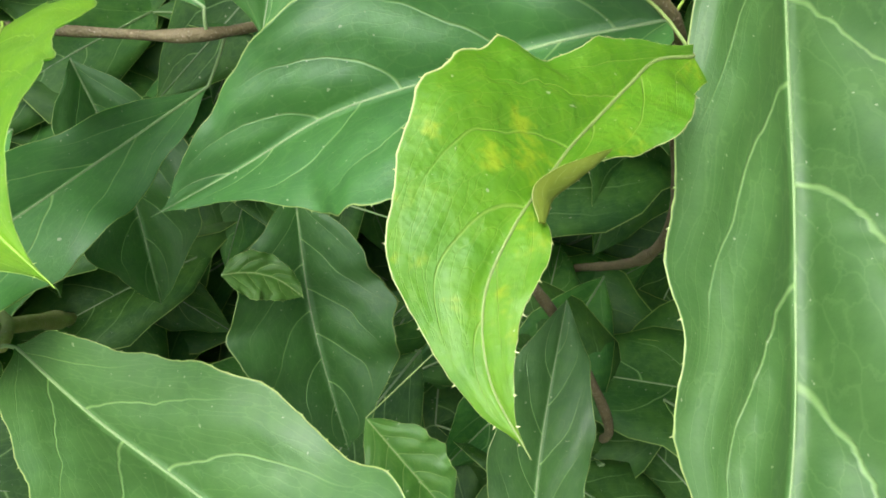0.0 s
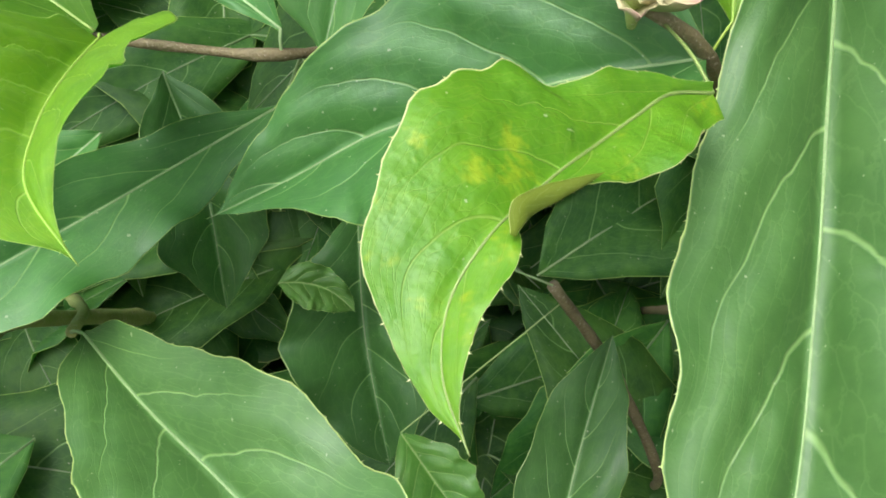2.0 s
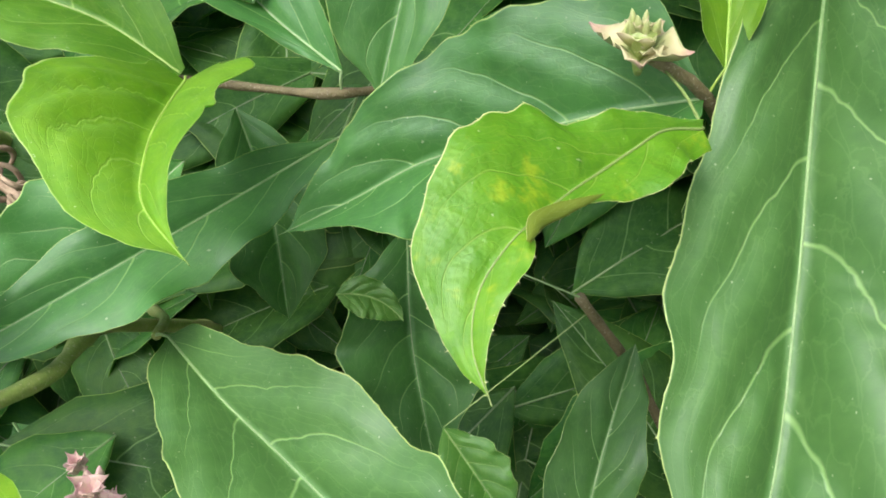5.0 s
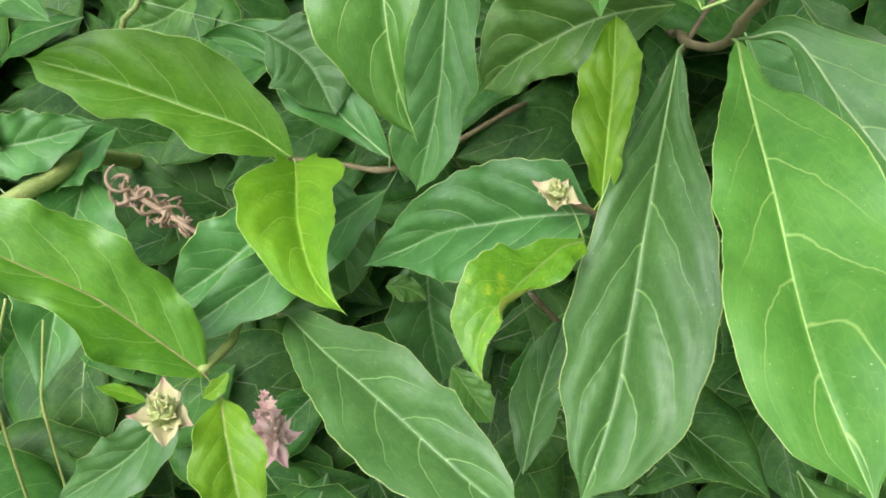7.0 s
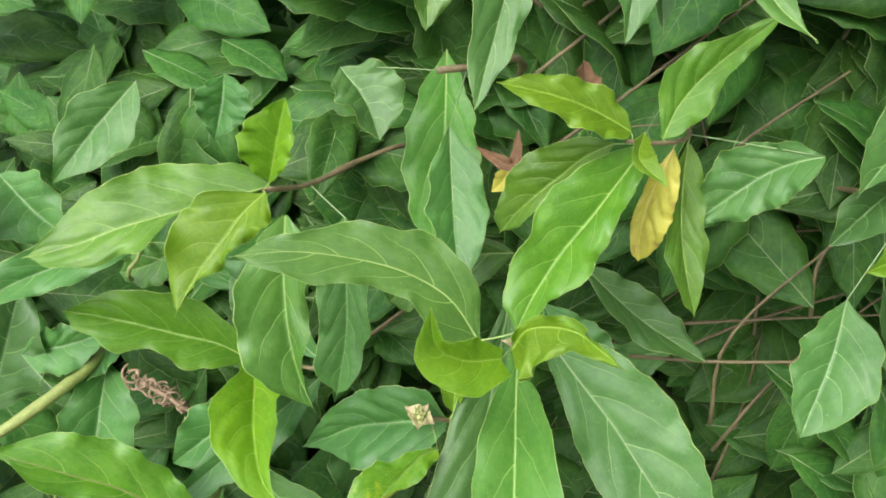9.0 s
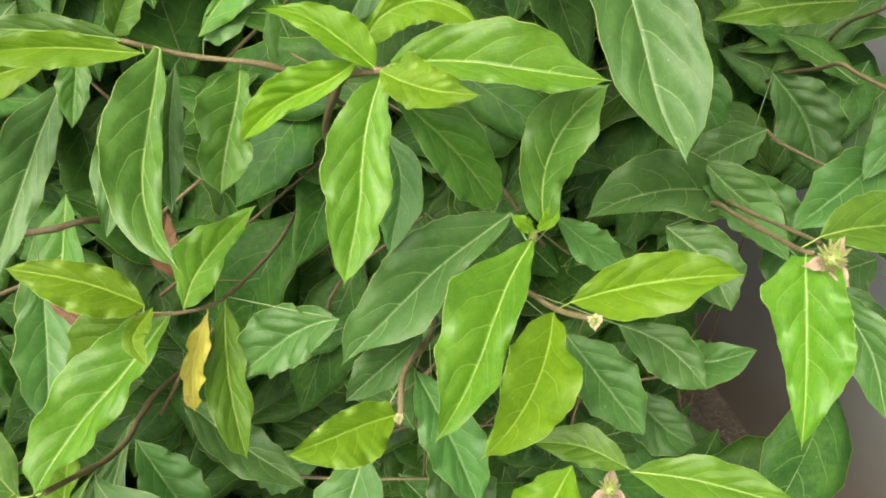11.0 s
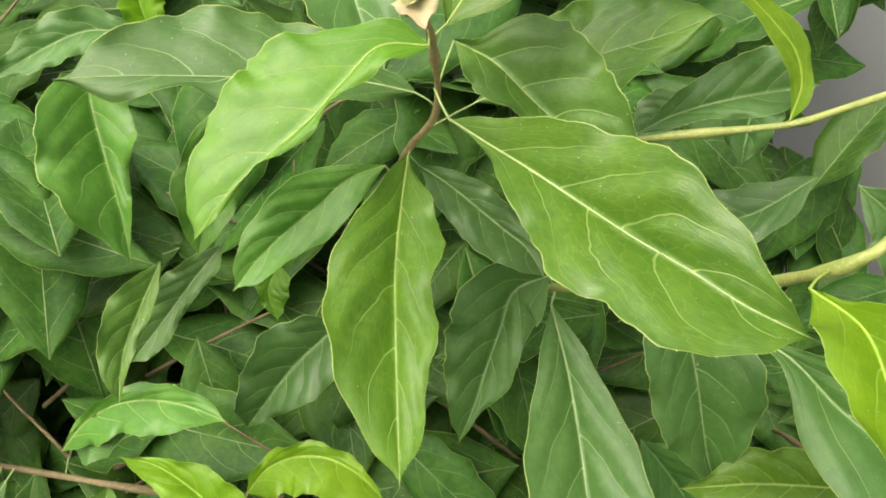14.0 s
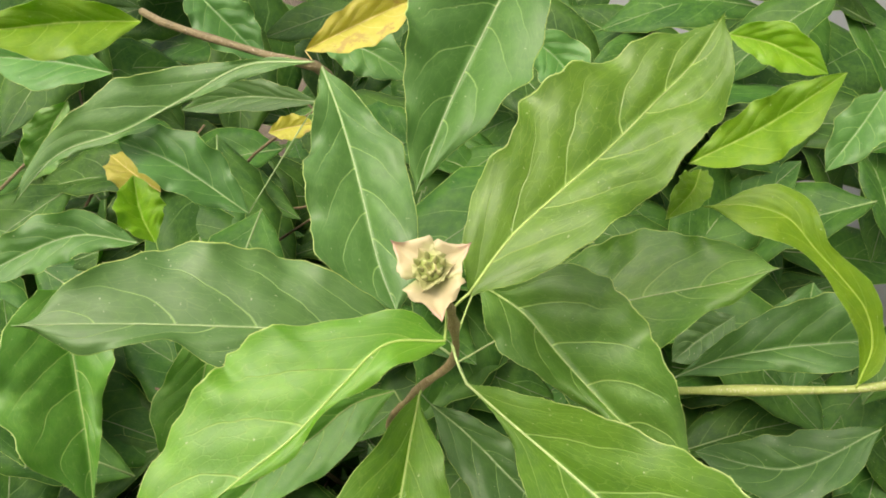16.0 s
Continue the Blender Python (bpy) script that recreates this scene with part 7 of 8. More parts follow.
leaf(br_crown, 'm', [(0.3557, 0.4233, 0.9613), (0.3402, 0.4126, 0.9678), (0.3245, 0.4007, 0.9715), (0.3081, 0.3896, 0.9750), (0.2911, 0.3794, 0.9777), (0.2737, 0.3695, 0.9796), (0.2557, 0.3608, 0.9798)], (0.2500, -0.7000, 0.6700), (0.0000, 0.0025, 0.0050, 0.0067, 0.0079, 0.0088, 0.0096, 0.0106, 0.0116, 0.0120, 0.0125, 0.0120, 0.0087, 0.0051, 0.0061, 0.0068, 0.0080, 0.0090, 0.0054, 0.0023, 0.0000), (0.0007, 0.0056, 0.0075, 0.0095, 0.0125, 0.0167, 0.0204, 0.0225, 0.0245, 0.0248, 0.0251, 0.0254, 0.0252, 0.0245, 0.0229, 0.0209, 0.0178, 0.0136, 0.0101, 0.0038, 0.0000), (0.15, -0.10), wave=0.17, rows=101, stalk=(0.3624, 0.4265, 0.9556))
leaf(br_crown, 'l', [(0.3777, 0.3601, 1.0035), (0.3670, 0.3510, 1.0055), (0.3604, 0.3400, 0.9992), (0.3538, 0.3298, 0.9915), (0.3452, 0.3209, 0.9843), (0.3371, 0.3127, 0.9758), (0.3305, 0.3049, 0.9657)], (0.1200, -0.6000, 0.7900), (0.0004, 0.0035, 0.0052, 0.0061, 0.0062, 0.0055, 0.0040, 0.0019, 0.0017, 0.0027, 0.0034, 0.0033, 0.0026, 0.0016, 0.0003, 0.0001, 0.0008, 0.0014, 0.0016, 0.0011, 0.0000), (0.0008, 0.0046, 0.0062, 0.0071, 0.0097, 0.0138, 0.0179, 0.0209, 0.0224, 0.0226, 0.0226, 0.0222, 0.0209, 0.0190, 0.0178, 0.0160, 0.0134, 0.0105, 0.0079, 0.0049, 0.0000), (0.20, 0.10), wave=0.08, rows=101, stalk=(0.3709, 0.3834, 0.9997))
leaf(br_crown, 'h', [(0.3728, 0.4062, 0.9606), (0.3890, 0.3952, 0.9586), (0.4055, 0.3849, 0.9562), (0.4221, 0.3749, 0.9529), (0.4381, 0.3637, 0.9507), (0.4544, 0.3532, 0.9491), (0.4717, 0.3448, 0.9450), (0.4901, 0.3392, 0.9413)], (-0.0146, -0.8429, 0.5379), (0.0000, 0.0036, 0.0070, 0.0095, 0.0119, 0.0144, 0.0173, 0.0200, 0.0211, 0.0224, 0.0239, 0.0256, 0.0263, 0.0250, 0.0201, 0.0181, 0.0164, 0.0111, 0.0077, 0.0041, 0.0000), (0.0000, 0.0004, 0.0010, 0.0028, 0.0047, 0.0075, 0.0105, 0.0131, 0.0152, 0.0168, 0.0184, 0.0213, 0.0214, 0.0194, 0.0203, 0.0204, 0.0199, 0.0162, 0.0105, 0.0057, 0.0000), (0.35, 0.79), wave=0.08, rows=121, stalk=(0.3652, 0.4151, 0.9673))
leaf(br_crown, 'h', [(0.3699, 0.4640, 0.9421), (0.3871, 0.4681, 0.9511), (0.4049, 0.4718, 0.9591), (0.4231, 0.4742, 0.9665), (0.4412, 0.4740, 0.9745), (0.4586, 0.4731, 0.9841)], (0.0186, -0.9185, 0.3949), (0.0000, 0.0040, 0.0080, 0.0107, 0.0134, 0.0161, 0.0178, 0.0196, 0.0212, 0.0224, 0.0232, 0.0227, 0.0221, 0.0203, 0.0186, 0.0166, 0.0143, 0.0116, 0.0084, 0.0047, 0.0000), (0.0000, 0.0030, 0.0061, 0.0089, 0.0111, 0.0132, 0.0151, 0.0170, 0.0177, 0.0174, 0.0170, 0.0165, 0.0156, 0.0134, 0.0105, 0.0077, 0.0076, 0.0063, 0.0032, 0.0014, 0.0000), (-0.31, 0.61), wave=0.19, rows=81, stalk=(0.3541, 0.4394, 0.9384))
leaf(br_crown, 'l', [(0.3749, 0.3918, 0.9988), (0.3820, 0.4048, 1.0105), (0.3917, 0.4182, 1.0201), (0.4017, 0.4319, 1.0293), (0.4108, 0.4454, 1.0392), (0.4201, 0.4584, 1.0499), (0.4265, 0.4711, 1.0627)], (0.0500, -0.9000, 0.4300), (0.0000, 0.0058, 0.0099, 0.0133, 0.0164, 0.0184, 0.0188, 0.0209, 0.0252, 0.0253, 0.0249, 0.0240, 0.0223, 0.0191, 0.0170, 0.0164, 0.0139, 0.0111, 0.0070, 0.0022, 0.0000), (0.0008, 0.0063, 0.0115, 0.0135, 0.0144, 0.0152, 0.0160, 0.0165, 0.0168, 0.0169, 0.0178, 0.0177, 0.0167, 0.0169, 0.0168, 0.0165, 0.0143, 0.0112, 0.0073, 0.0035, 0.0000), (0.15, 0.25), wave=0.12, rows=121, stalk=(0.3707, 0.3893, 0.9938))
leaf(br_crown, 'g', [(0.3656, 0.4409, 0.9756), (0.3819, 0.4361, 0.9707), (0.3960, 0.4282, 0.9628), (0.4103, 0.4198, 0.9558), (0.4252, 0.4124, 0.9490), (0.4408, 0.4069, 0.9421)], (0.0884, -0.8388, 0.5373), (0.0000, 0.0017, 0.0033, 0.0103, 0.0201, 0.0235, 0.0247, 0.0256, 0.0259, 0.0260, 0.0258, 0.0245, 0.0233, 0.0222, 0.0207, 0.0186, 0.0158, 0.0126, 0.0087, 0.0045, 0.0000), (0.0004, 0.0037, 0.0073, 0.0101, 0.0121, 0.0129, 0.0133, 0.0113, 0.0095, 0.0085, 0.0072, 0.0057, 0.0042, 0.0029, 0.0024, 0.0022, 0.0021, 0.0021, 0.0023, 0.0013, 0.0000), (0.34, 0.72), wave=0.16, rows=101, stalk=(0.3638, 0.4208, 0.9614))
leaf(br_back, 'm', [(0.2888, 0.4927, 1.0244), (0.3008, 0.4792, 1.0137), (0.3120, 0.4652, 1.0028), (0.3224, 0.4513, 0.9910), (0.3325, 0.4378, 0.9785), (0.3445, 0.4250, 0.9672)], (0.3473, -0.8606, 0.3724), (0.0003, 0.0023, 0.0044, 0.0056, 0.0069, 0.0083, 0.0105, 0.0127, 0.0150, 0.0173, 0.0169, 0.0161, 0.0158, 0.0163, 0.0163, 0.0153, 0.0142, 0.0128, 0.0107, 0.0082, 0.0000), (0.0003, 0.0022, 0.0043, 0.0057, 0.0070, 0.0082, 0.0100, 0.0122, 0.0144, 0.0165, 0.0172, 0.0173, 0.0176, 0.0181, 0.0185, 0.0189, 0.0175, 0.0135, 0.0099, 0.0075, 0.0000), (0.36, 0.51), wave=0.21, rows=101)
leaf(br_back, 'm', [(0.3604, 0.5005, 1.0729), (0.3571, 0.4866, 1.0602), (0.3535, 0.4733, 1.0469), (0.3500, 0.4601, 1.0335), (0.3473, 0.4470, 1.0198), (0.3453, 0.4351, 1.0049)], (0.2450, -0.9369, 0.2495), (0.0000, 0.0076, 0.0091, 0.0106, 0.0121, 0.0137, 0.0154, 0.0171, 0.0178, 0.0173, 0.0179, 0.0192, 0.0172, 0.0148, 0.0137, 0.0128, 0.0087, 0.0054, 0.0034, 0.0017, 0.0000), (0.0000, 0.0044, 0.0088, 0.0133, 0.0179, 0.0209, 0.0219, 0.0228, 0.0238, 0.0248, 0.0246, 0.0232, 0.0192, 0.0172, 0.0157, 0.0130, 0.0102, 0.0078, 0.0055, 0.0032, 0.0000), (0.70, 0.49), wave=0.13, rows=101)
leaf(br_side, 'm', [(0.4342, 0.4963, 0.9214), (0.4469, 0.4987, 0.9298), (0.4609, 0.5006, 0.9360), (0.4755, 0.5027, 0.9408), (0.4904, 0.5047, 0.9445), (0.5052, 0.5068, 0.9482)], (-0.1126, -0.8657, 0.4878), (0.0000, 0.0013, 0.0025, 0.0039, 0.0053, 0.0071, 0.0090, 0.0105, 0.0120, 0.0133, 0.0144, 0.0155, 0.0164, 0.0171, 0.0178, 0.0181, 0.0181, 0.0181, 0.0140, 0.0070, 0.0000), (0.0002, 0.0017, 0.0033, 0.0049, 0.0056, 0.0060, 0.0062, 0.0064, 0.0069, 0.0078, 0.0086, 0.0093, 0.0098, 0.0101, 0.0104, 0.0106, 0.0091, 0.0068, 0.0046, 0.0023, 0.0000), (0.27, 0.73), wave=0.18, rows=81, stalk=(0.4258, 0.4882, 0.9166))
leaf(br_side, 'y', [(0.4918, 0.4794, 0.9429), (0.4934, 0.4825, 0.9564), (0.4884, 0.4837, 0.9690), (0.4789, 0.4829, 0.9790), (0.4685, 0.4823, 0.9881), (0.4580, 0.4842, 0.9969), (0.4446, 0.4841, 0.9992), (0.4310, 0.4819, 0.9974)], (-0.1142, -0.7243, 0.6800), (0.0000, 0.0015, 0.0032, 0.0042, 0.0048, 0.0059, 0.0067, 0.0067, 0.0057, 0.0044, 0.0039, 0.0034, 0.0043, 0.0076, 0.0099, 0.0111, 0.0113, 0.0103, 0.0074, 0.0034, 0.0000), (0.0000, 0.0036, 0.0047, 0.0044, 0.0040, 0.0045, 0.0054, 0.0064, 0.0062, 0.0055, 0.0047, 0.0038, 0.0051, 0.0067, 0.0095, 0.0100, 0.0085, 0.0056, 0.0026, 0.0013, 0.0000), (0.30, 0.10), wave=0.11, rows=81, stalk=(0.4916, 0.4797, 0.9409))
leaf(br_side, 'y', [(0.4281, 0.4916, 1.0066), (0.4265, 0.4779, 1.0033), (0.4199, 0.4632, 0.9984)], (-0.0137, -0.9353, 0.3537), 0.0052, 0.0059, (0.65, 0.46), wave=0.15)
leaf(br_side, 'y', [(0.4244, 0.5405, 0.9911), (0.4507, 0.5458, 1.0096), (0.4736, 0.5444, 1.0330)], (-0.0775, -0.9584, 0.2748), 0.0098, 0.0130, (0.21, 0.71), wave=0.20)
leaf(br_back, 'm', [(0.2864, 0.4907, 1.0263), (0.2615, 0.4846, 1.0233), (0.2410, 0.4747, 1.0106), (0.2205, 0.4642, 0.9983), (0.1989, 0.4539, 0.9892), (0.1853, 0.4411, 0.9709)], (0.5614, -0.7719, 0.2982), (0.0000, 0.0011, 0.0027, 0.0042, 0.0046, 0.0040, 0.0031, 0.0022, 0.0016, 0.0011, 0.0005, 0.0000, 0.0013, 0.0027, 0.0029, 0.0028, 0.0019, 0.0007, 0.0001, 0.0004, 0.0000), (0.0002, 0.0012, 0.0019, 0.0015, 0.0020, 0.0039, 0.0069, 0.0100, 0.0125, 0.0145, 0.0164, 0.0180, 0.0168, 0.0155, 0.0128, 0.0096, 0.0068, 0.0050, 0.0037, 0.0023, 0.0000), (0.60, -0.00), wave=0.12, rows=81, stalk=(0.2795, 0.4923, 1.0245))
leaf(br_back, 'd', [(0.2663, 0.4733, 0.9691), (0.2361, 0.4728, 0.9848), (0.2109, 0.4740, 0.9898)], (0.5224, -0.7771, 0.3510), 0.0098, 0.0134, (0.75, 0.29), wave=0.17, stalk=(0.2860, 0.5054, 1.0148))
leaf(br_back, 'm', [(0.2336, 0.4487, 0.9614), (0.2114, 0.4381, 0.9643), (0.1824, 0.4169, 0.9501)], (0.5980, -0.6869, 0.4130), 0.0083, 0.0104, (0.70, 0.14), wave=0.21)
leaf(br_back, 'y', [(0.2113, 0.4956, 1.0320), (0.1910, 0.4786, 1.0325), (0.1670, 0.4535, 1.0306)], (0.6194, -0.7572, 0.2073), 0.0128, 0.0096, (0.89, 0.27), wave=0.14, stalk=(0.2137, 0.4929, 1.0367))
leaf(br_back, 'l', [(0.2837, 0.4460, 0.8591), (0.2819, 0.4434, 0.8544), (0.2803, 0.4408, 0.8497), (0.2804, 0.4389, 0.8445), (0.2824, 0.4378, 0.8393), (0.2847, 0.4369, 0.8343)], (0.4728, -0.6639, 0.5794), (0.0000, 0.0061, 0.0066, 0.0071, 0.0075, 0.0082, 0.0086, 0.0088, 0.0086, 0.0086, 0.0085, 0.0083, 0.0080, 0.0079, 0.0073, 0.0064, 0.0052, 0.0043, 0.0033, 0.0019, 0.0000), (0.0000, 0.0027, 0.0054, 0.0079, 0.0080, 0.0080, 0.0081, 0.0083, 0.0068, 0.0058, 0.0049, 0.0043, 0.0038, 0.0037, 0.0034, 0.0028, 0.0023, 0.0017, 0.0011, 0.0006, 0.0000), (0.60, 0.36), wave=0.19, rows=81)
leaf(br_side, 'd', [(0.5175, 0.5293, 0.8948), (0.4860, 0.5164, 0.8754), (0.4474, 0.5119, 0.8766)], (-0.1581, -0.7970, 0.5829), 0.0140, 0.0140, (0.58, 0.18), wave=0.11)
leaf(br_back, 'y', [(0.2313, 0.4621, 0.9550), (0.2242, 0.4650, 0.9646), (0.2184, 0.4703, 0.9782)], (0.5437, -0.7385, 0.3988), 0.0092, 0.0092, (0.60, 0.49), wave=0.16)
leaf(br_back, 'o', [(0.2105, 0.4987, 0.9589), (0.1988, 0.4985, 0.9649), (0.1839, 0.5027, 0.9702)], (0.5542, -0.7507, 0.3596), 0.0085, 0.0078, (0.64, 0.25), wave=0.20)
leaf(br_back, 'o', [(0.2419, 0.5779, 1.0064), (0.2651, 0.5913, 1.0197), (0.2909, 0.6053, 1.0332)], (0.3614, -0.9090, 0.2074), 0.0102, 0.0112, (0.31, 0.90), wave=0.13, stalk=(0.2821, 0.5363, 0.9933))
leaf(br_back, 'o', [(0.2455, 0.5312, 0.9807), (0.2546, 0.5351, 0.9834), (0.2650, 0.5389, 0.9851)], (0.4203, -0.8502, 0.3170), 0.0055, 0.0055, (0.20, 0.81), wave=0.18, stalk=(0.2821, 0.5363, 0.9933))
leaf(br_back, 'm', [(0.2807, 0.5077, 1.0059), (0.2492, 0.5039, 1.0046), (0.2236, 0.4987, 0.9971)], (0.4694, -0.8355, 0.2857), 0.0057, 0.0068, (0.71, 0.10), wave=0.10, stalk=(0.2852, 0.5116, 1.0105))
leaf(br_side, 'y', [(0.4303, 0.6080, 1.0296), (0.4509, 0.6068, 1.0273), (0.4751, 0.6032, 1.0182)], (-0.0678, -0.9781, 0.1968), 0.0103, 0.0086, (0.26, 0.87), wave=0.15)
leaf(br_side, 'm', [(0.5017, 0.6185, 1.0108), (0.4924, 0.6026, 0.9961), (0.4807, 0.5857, 0.9805)], (-0.1633, -0.9500, 0.2660), 0.0110, 0.0103, (0.56, 0.37), wave=0.19)
leaf(br_side, 'd', [(0.4560, 0.5677, 0.9134), (0.4431, 0.5591, 0.9035), (0.4327, 0.5512, 0.8937)], (-0.0495, -0.8684, 0.4934), 0.0127, 0.0115, (0.53, 0.20), wave=0.12)
leaf(br_side, 'd', [(0.4907, 0.6039, 0.9198), (0.4894, 0.5867, 0.8981), (0.4880, 0.5698, 0.8770)], (-0.1488, -0.8694, 0.4711), 0.0159, 0.0159, (0.51, 0.54), wave=0.16)
leaf(br_far, 'd', [(0.6508, 0.5452, 0.7515), (0.6783, 0.5367, 0.7405), (0.7126, 0.5274, 0.7262)], (-0.2784, -0.8178, 0.5037), 0.0216, 0.0180, (0.18, 0.68), wave=0.21, stalk=(0.6449, 0.5270, 0.7676))
leaf(br_far, 'm', [(0.6292, 0.4671, 0.7149), (0.6579, 0.4645, 0.7121), (0.6879, 0.4593, 0.7052)], (-0.2658, -0.7594, 0.5939), 0.0094, 0.0107, (0.36, 0.82), wave=0.14, stalk=(0.6221, 0.4549, 0.7170))
leaf(br_far, 'd', [(0.6645, 0.4351, 0.6583), (0.6753, 0.4163, 0.6457), (0.6859, 0.3907, 0.6231)], (-0.2891, -0.6606, 0.6928), 0.0199, 0.0199, (0.37, 0.61), wave=0.18, stalk=(0.6543, 0.4342, 0.7137))
leaf(br_far, 'g', [(0.5933, 0.3885, 0.6636), (0.6145, 0.3827, 0.6583), (0.6355, 0.3718, 0.6454)], (-0.2019, -0.6548, 0.7283), 0.0142, 0.0142, (0.21, 0.57), wave=0.11)
leaf(br_far, 'm', [(0.6040, 0.5414, 0.7590), (0.6216, 0.5501, 0.7669), (0.6503, 0.5543, 0.7651)], (-0.1921, -0.8600, 0.4728), 0.0109, 0.0109, (0.31, 0.79), wave=0.15, stalk=(0.6075, 0.5432, 0.7504))
leaf(br_node, 'r', [(0.1320, 0.3219, 0.6703), (0.1300, 0.3094, 0.6554), (0.1091, 0.3115, 0.6640)], (-0.0703, -0.9046, 0.4204), 0.0033, 0.0038, (0.69, 0.21), wave=0.20)
leaf(br_node, 'o', [(0.1275, 0.3261, 0.6444), (0.1226, 0.3188, 0.6369), (0.1169, 0.3141, 0.6327)], (-0.0523, -0.8938, 0.4453), 0.0052, 0.0052, (0.74, 0.48), wave=0.13)
leaf(br_herb, 'm', [(-0.2740, 0.3450, 0.6048), (-0.2595, 0.3164, 0.5814), (-0.2482, 0.2836, 0.5538)], (0.5831, -0.6864, 0.4345), 0.0133, 0.0147, (0.58, 0.45), wave=0.17, peak=.4)
leaf(br_herb, 'g', [(-0.1053, 0.3432, 0.5543), (-0.1217, 0.3311, 0.5440), (-0.1457, 0.3220, 0.5397)], (0.3822, -0.7579, 0.5286), 0.0143, 0.0143, (0.66, 0.17), wave=0.22, stalk=(-0.1239, 0.3255, 0.5655))
leaf(br_herb, 'm', [(-0.0484, 0.2887, 0.4706), (-0.0743, 0.2658, 0.4497), (-0.1006, 0.2473, 0.4343)], (0.3019, -0.6492, 0.6981), 0.0214, 0.0214, (0.75, 0.40), wave=0.14)
leaf(br_herb, 'm', [(-0.0627, 0.3208, 0.5468), (-0.0414, 0.3162, 0.5350), (-0.0260, 0.3039, 0.5154)], (0.2568, -0.7756, 0.5767), 0.0241, 0.0206, (0.24, 0.51), wave=0.11, stalk=(-0.1249, 0.3221, 0.5580))
leaf(br_far, 'm', [(0.5142, 0.4724, 0.6649), (0.5294, 0.4621, 0.6456), (0.5485, 0.4483, 0.6199)], (-0.0416, -0.7284, 0.6838), 0.0203, 0.0222, (0.41, 0.67), wave=0.16)
leaf(br_far, 'd', [(0.5706, 0.4777, 0.6391), (0.5566, 0.4587, 0.6151), (0.5466, 0.4361, 0.5847)], (-0.0841, -0.6987, 0.7104), 0.0226, 0.0226, (0.49, 0.38), wave=0.21)
leaf(br_far, 'd', [(0.6567, 0.6057, 0.7846), (0.6803, 0.5918, 0.7579), (0.7094, 0.5810, 0.7339)], (-0.2652, -0.8537, 0.4483), 0.0191, 0.0191, (0.37, 0.82), wave=0.13)
leaf(br_far, 'm', [(0.6460, 0.4984, 0.6843), (0.6683, 0.4873, 0.6619), (0.6871, 0.4736, 0.6367)], (-0.2608, -0.7347, 0.6262), 0.0200, 0.0200, (0.32, 0.68), wave=0.18, stalk=(0.6109, 0.4676, 0.7182))
leaf(br_far, 'd', [(0.6001, 0.4374, 0.6257), (0.5757, 0.4278, 0.6184), (0.5518, 0.4102, 0.5993)], (-0.1192, -0.6723, 0.7306), 0.0214, 0.0214, (0.53, 0.27), wave=0.10)
leaf(br_arch, 'y', [(0.1594, 0.3220, 0.8151), (0.1325, 0.3075, 0.8119), (0.1066, 0.2893, 0.8041)], (0.5018, -0.7738, 0.3866), 0.0106, 0.0113, (0.84, 0.27), wave=0.15, stalk=(0.1898, 0.3365, 0.8184))
leaf(br_arch, 'g', [(0.1018, 0.3251, 0.7849), (0.0942, 0.3018, 0.7671), (0.0950, 0.2784, 0.7473)], (0.5459, -0.7048, 0.4530), 0.0122, 0.0149, (0.61, 0.31), wave=0.20)
leaf(br_arch, 'g', [(0.1434, 0.3720, 0.7994), (0.1433, 0.3570, 0.7820), (0.1432, 0.3421, 0.7645)], (0.4317, -0.8026, 0.4117), 0.0080, 0.0092, (0.45, 0.28), wave=0.12, stalk=(0.1898, 0.3365, 0.8184))
leaf(br_low, 'm', [(0.0322, 0.3312, 0.6986), (0.0489, 0.3173, 0.6863), (0.0594, 0.3006, 0.6723)], (0.5533, -0.6360, 0.5380), 0.0189, 0.0189, (0.52, 0.52), wave=0.17, stalk=(0.0889, 0.3216, 0.7040))
leaf(br_far, 'g', [(0.5951, 0.3711, 0.6902), (0.5997, 0.3471, 0.6735), (0.6040, 0.3237, 0.6491)], (-0.2270, -0.6581, 0.7179), 0.0205, 0.0205, (0.35, 0.49), wave=0.21)
leaf(br_far, 'g', [(0.6488, 0.4100, 0.7117), (0.6400, 0.3689, 0.6753), (0.6342, 0.3332, 0.6454)], (-0.2930, -0.6698, 0.6823), 0.0105, 0.0105, (0.55, 0.62), wave=0.14, stalk=(0.6543, 0.4342, 0.7137))
leaf(br_far, 'm', [(0.6203, 0.4308, 0.6792), (0.6423, 0.4205, 0.6679), (0.6639, 0.4104, 0.6570)], (-0.2759, -0.7118, 0.6460), 0.0164, 0.0164, (0.28, 0.69), wave=0.18, stalk=(0.6359, 0.4460, 0.7156))
leaf(br_far, 'm', [(0.5463, 0.3742, 0.6561), (0.5707, 0.3646, 0.6366), (0.5926, 0.3495, 0.6189)], (-0.1595, -0.6505, 0.7426), 0.0159, 0.0175, (0.22, 0.54), wave=0.11)
leaf(br_far, 'm', [(0.6303, 0.5398, 0.6776), (0.6532, 0.5279, 0.6717), (0.6812, 0.5334, 0.6630)], (-0.1200, -0.7000, 0.7000), 0.0130, 0.0117, (0.30, 0.55), wave=0.14)
leaf(br_far, 'd', [(0.6254, 0.4895, 0.6321), (0.6519, 0.4701, 0.6143), (0.6726, 0.4587, 0.5829)], (-0.1200, -0.7000, 0.7000), 0.0200, 0.0180, (0.30, 0.55), wave=0.14)
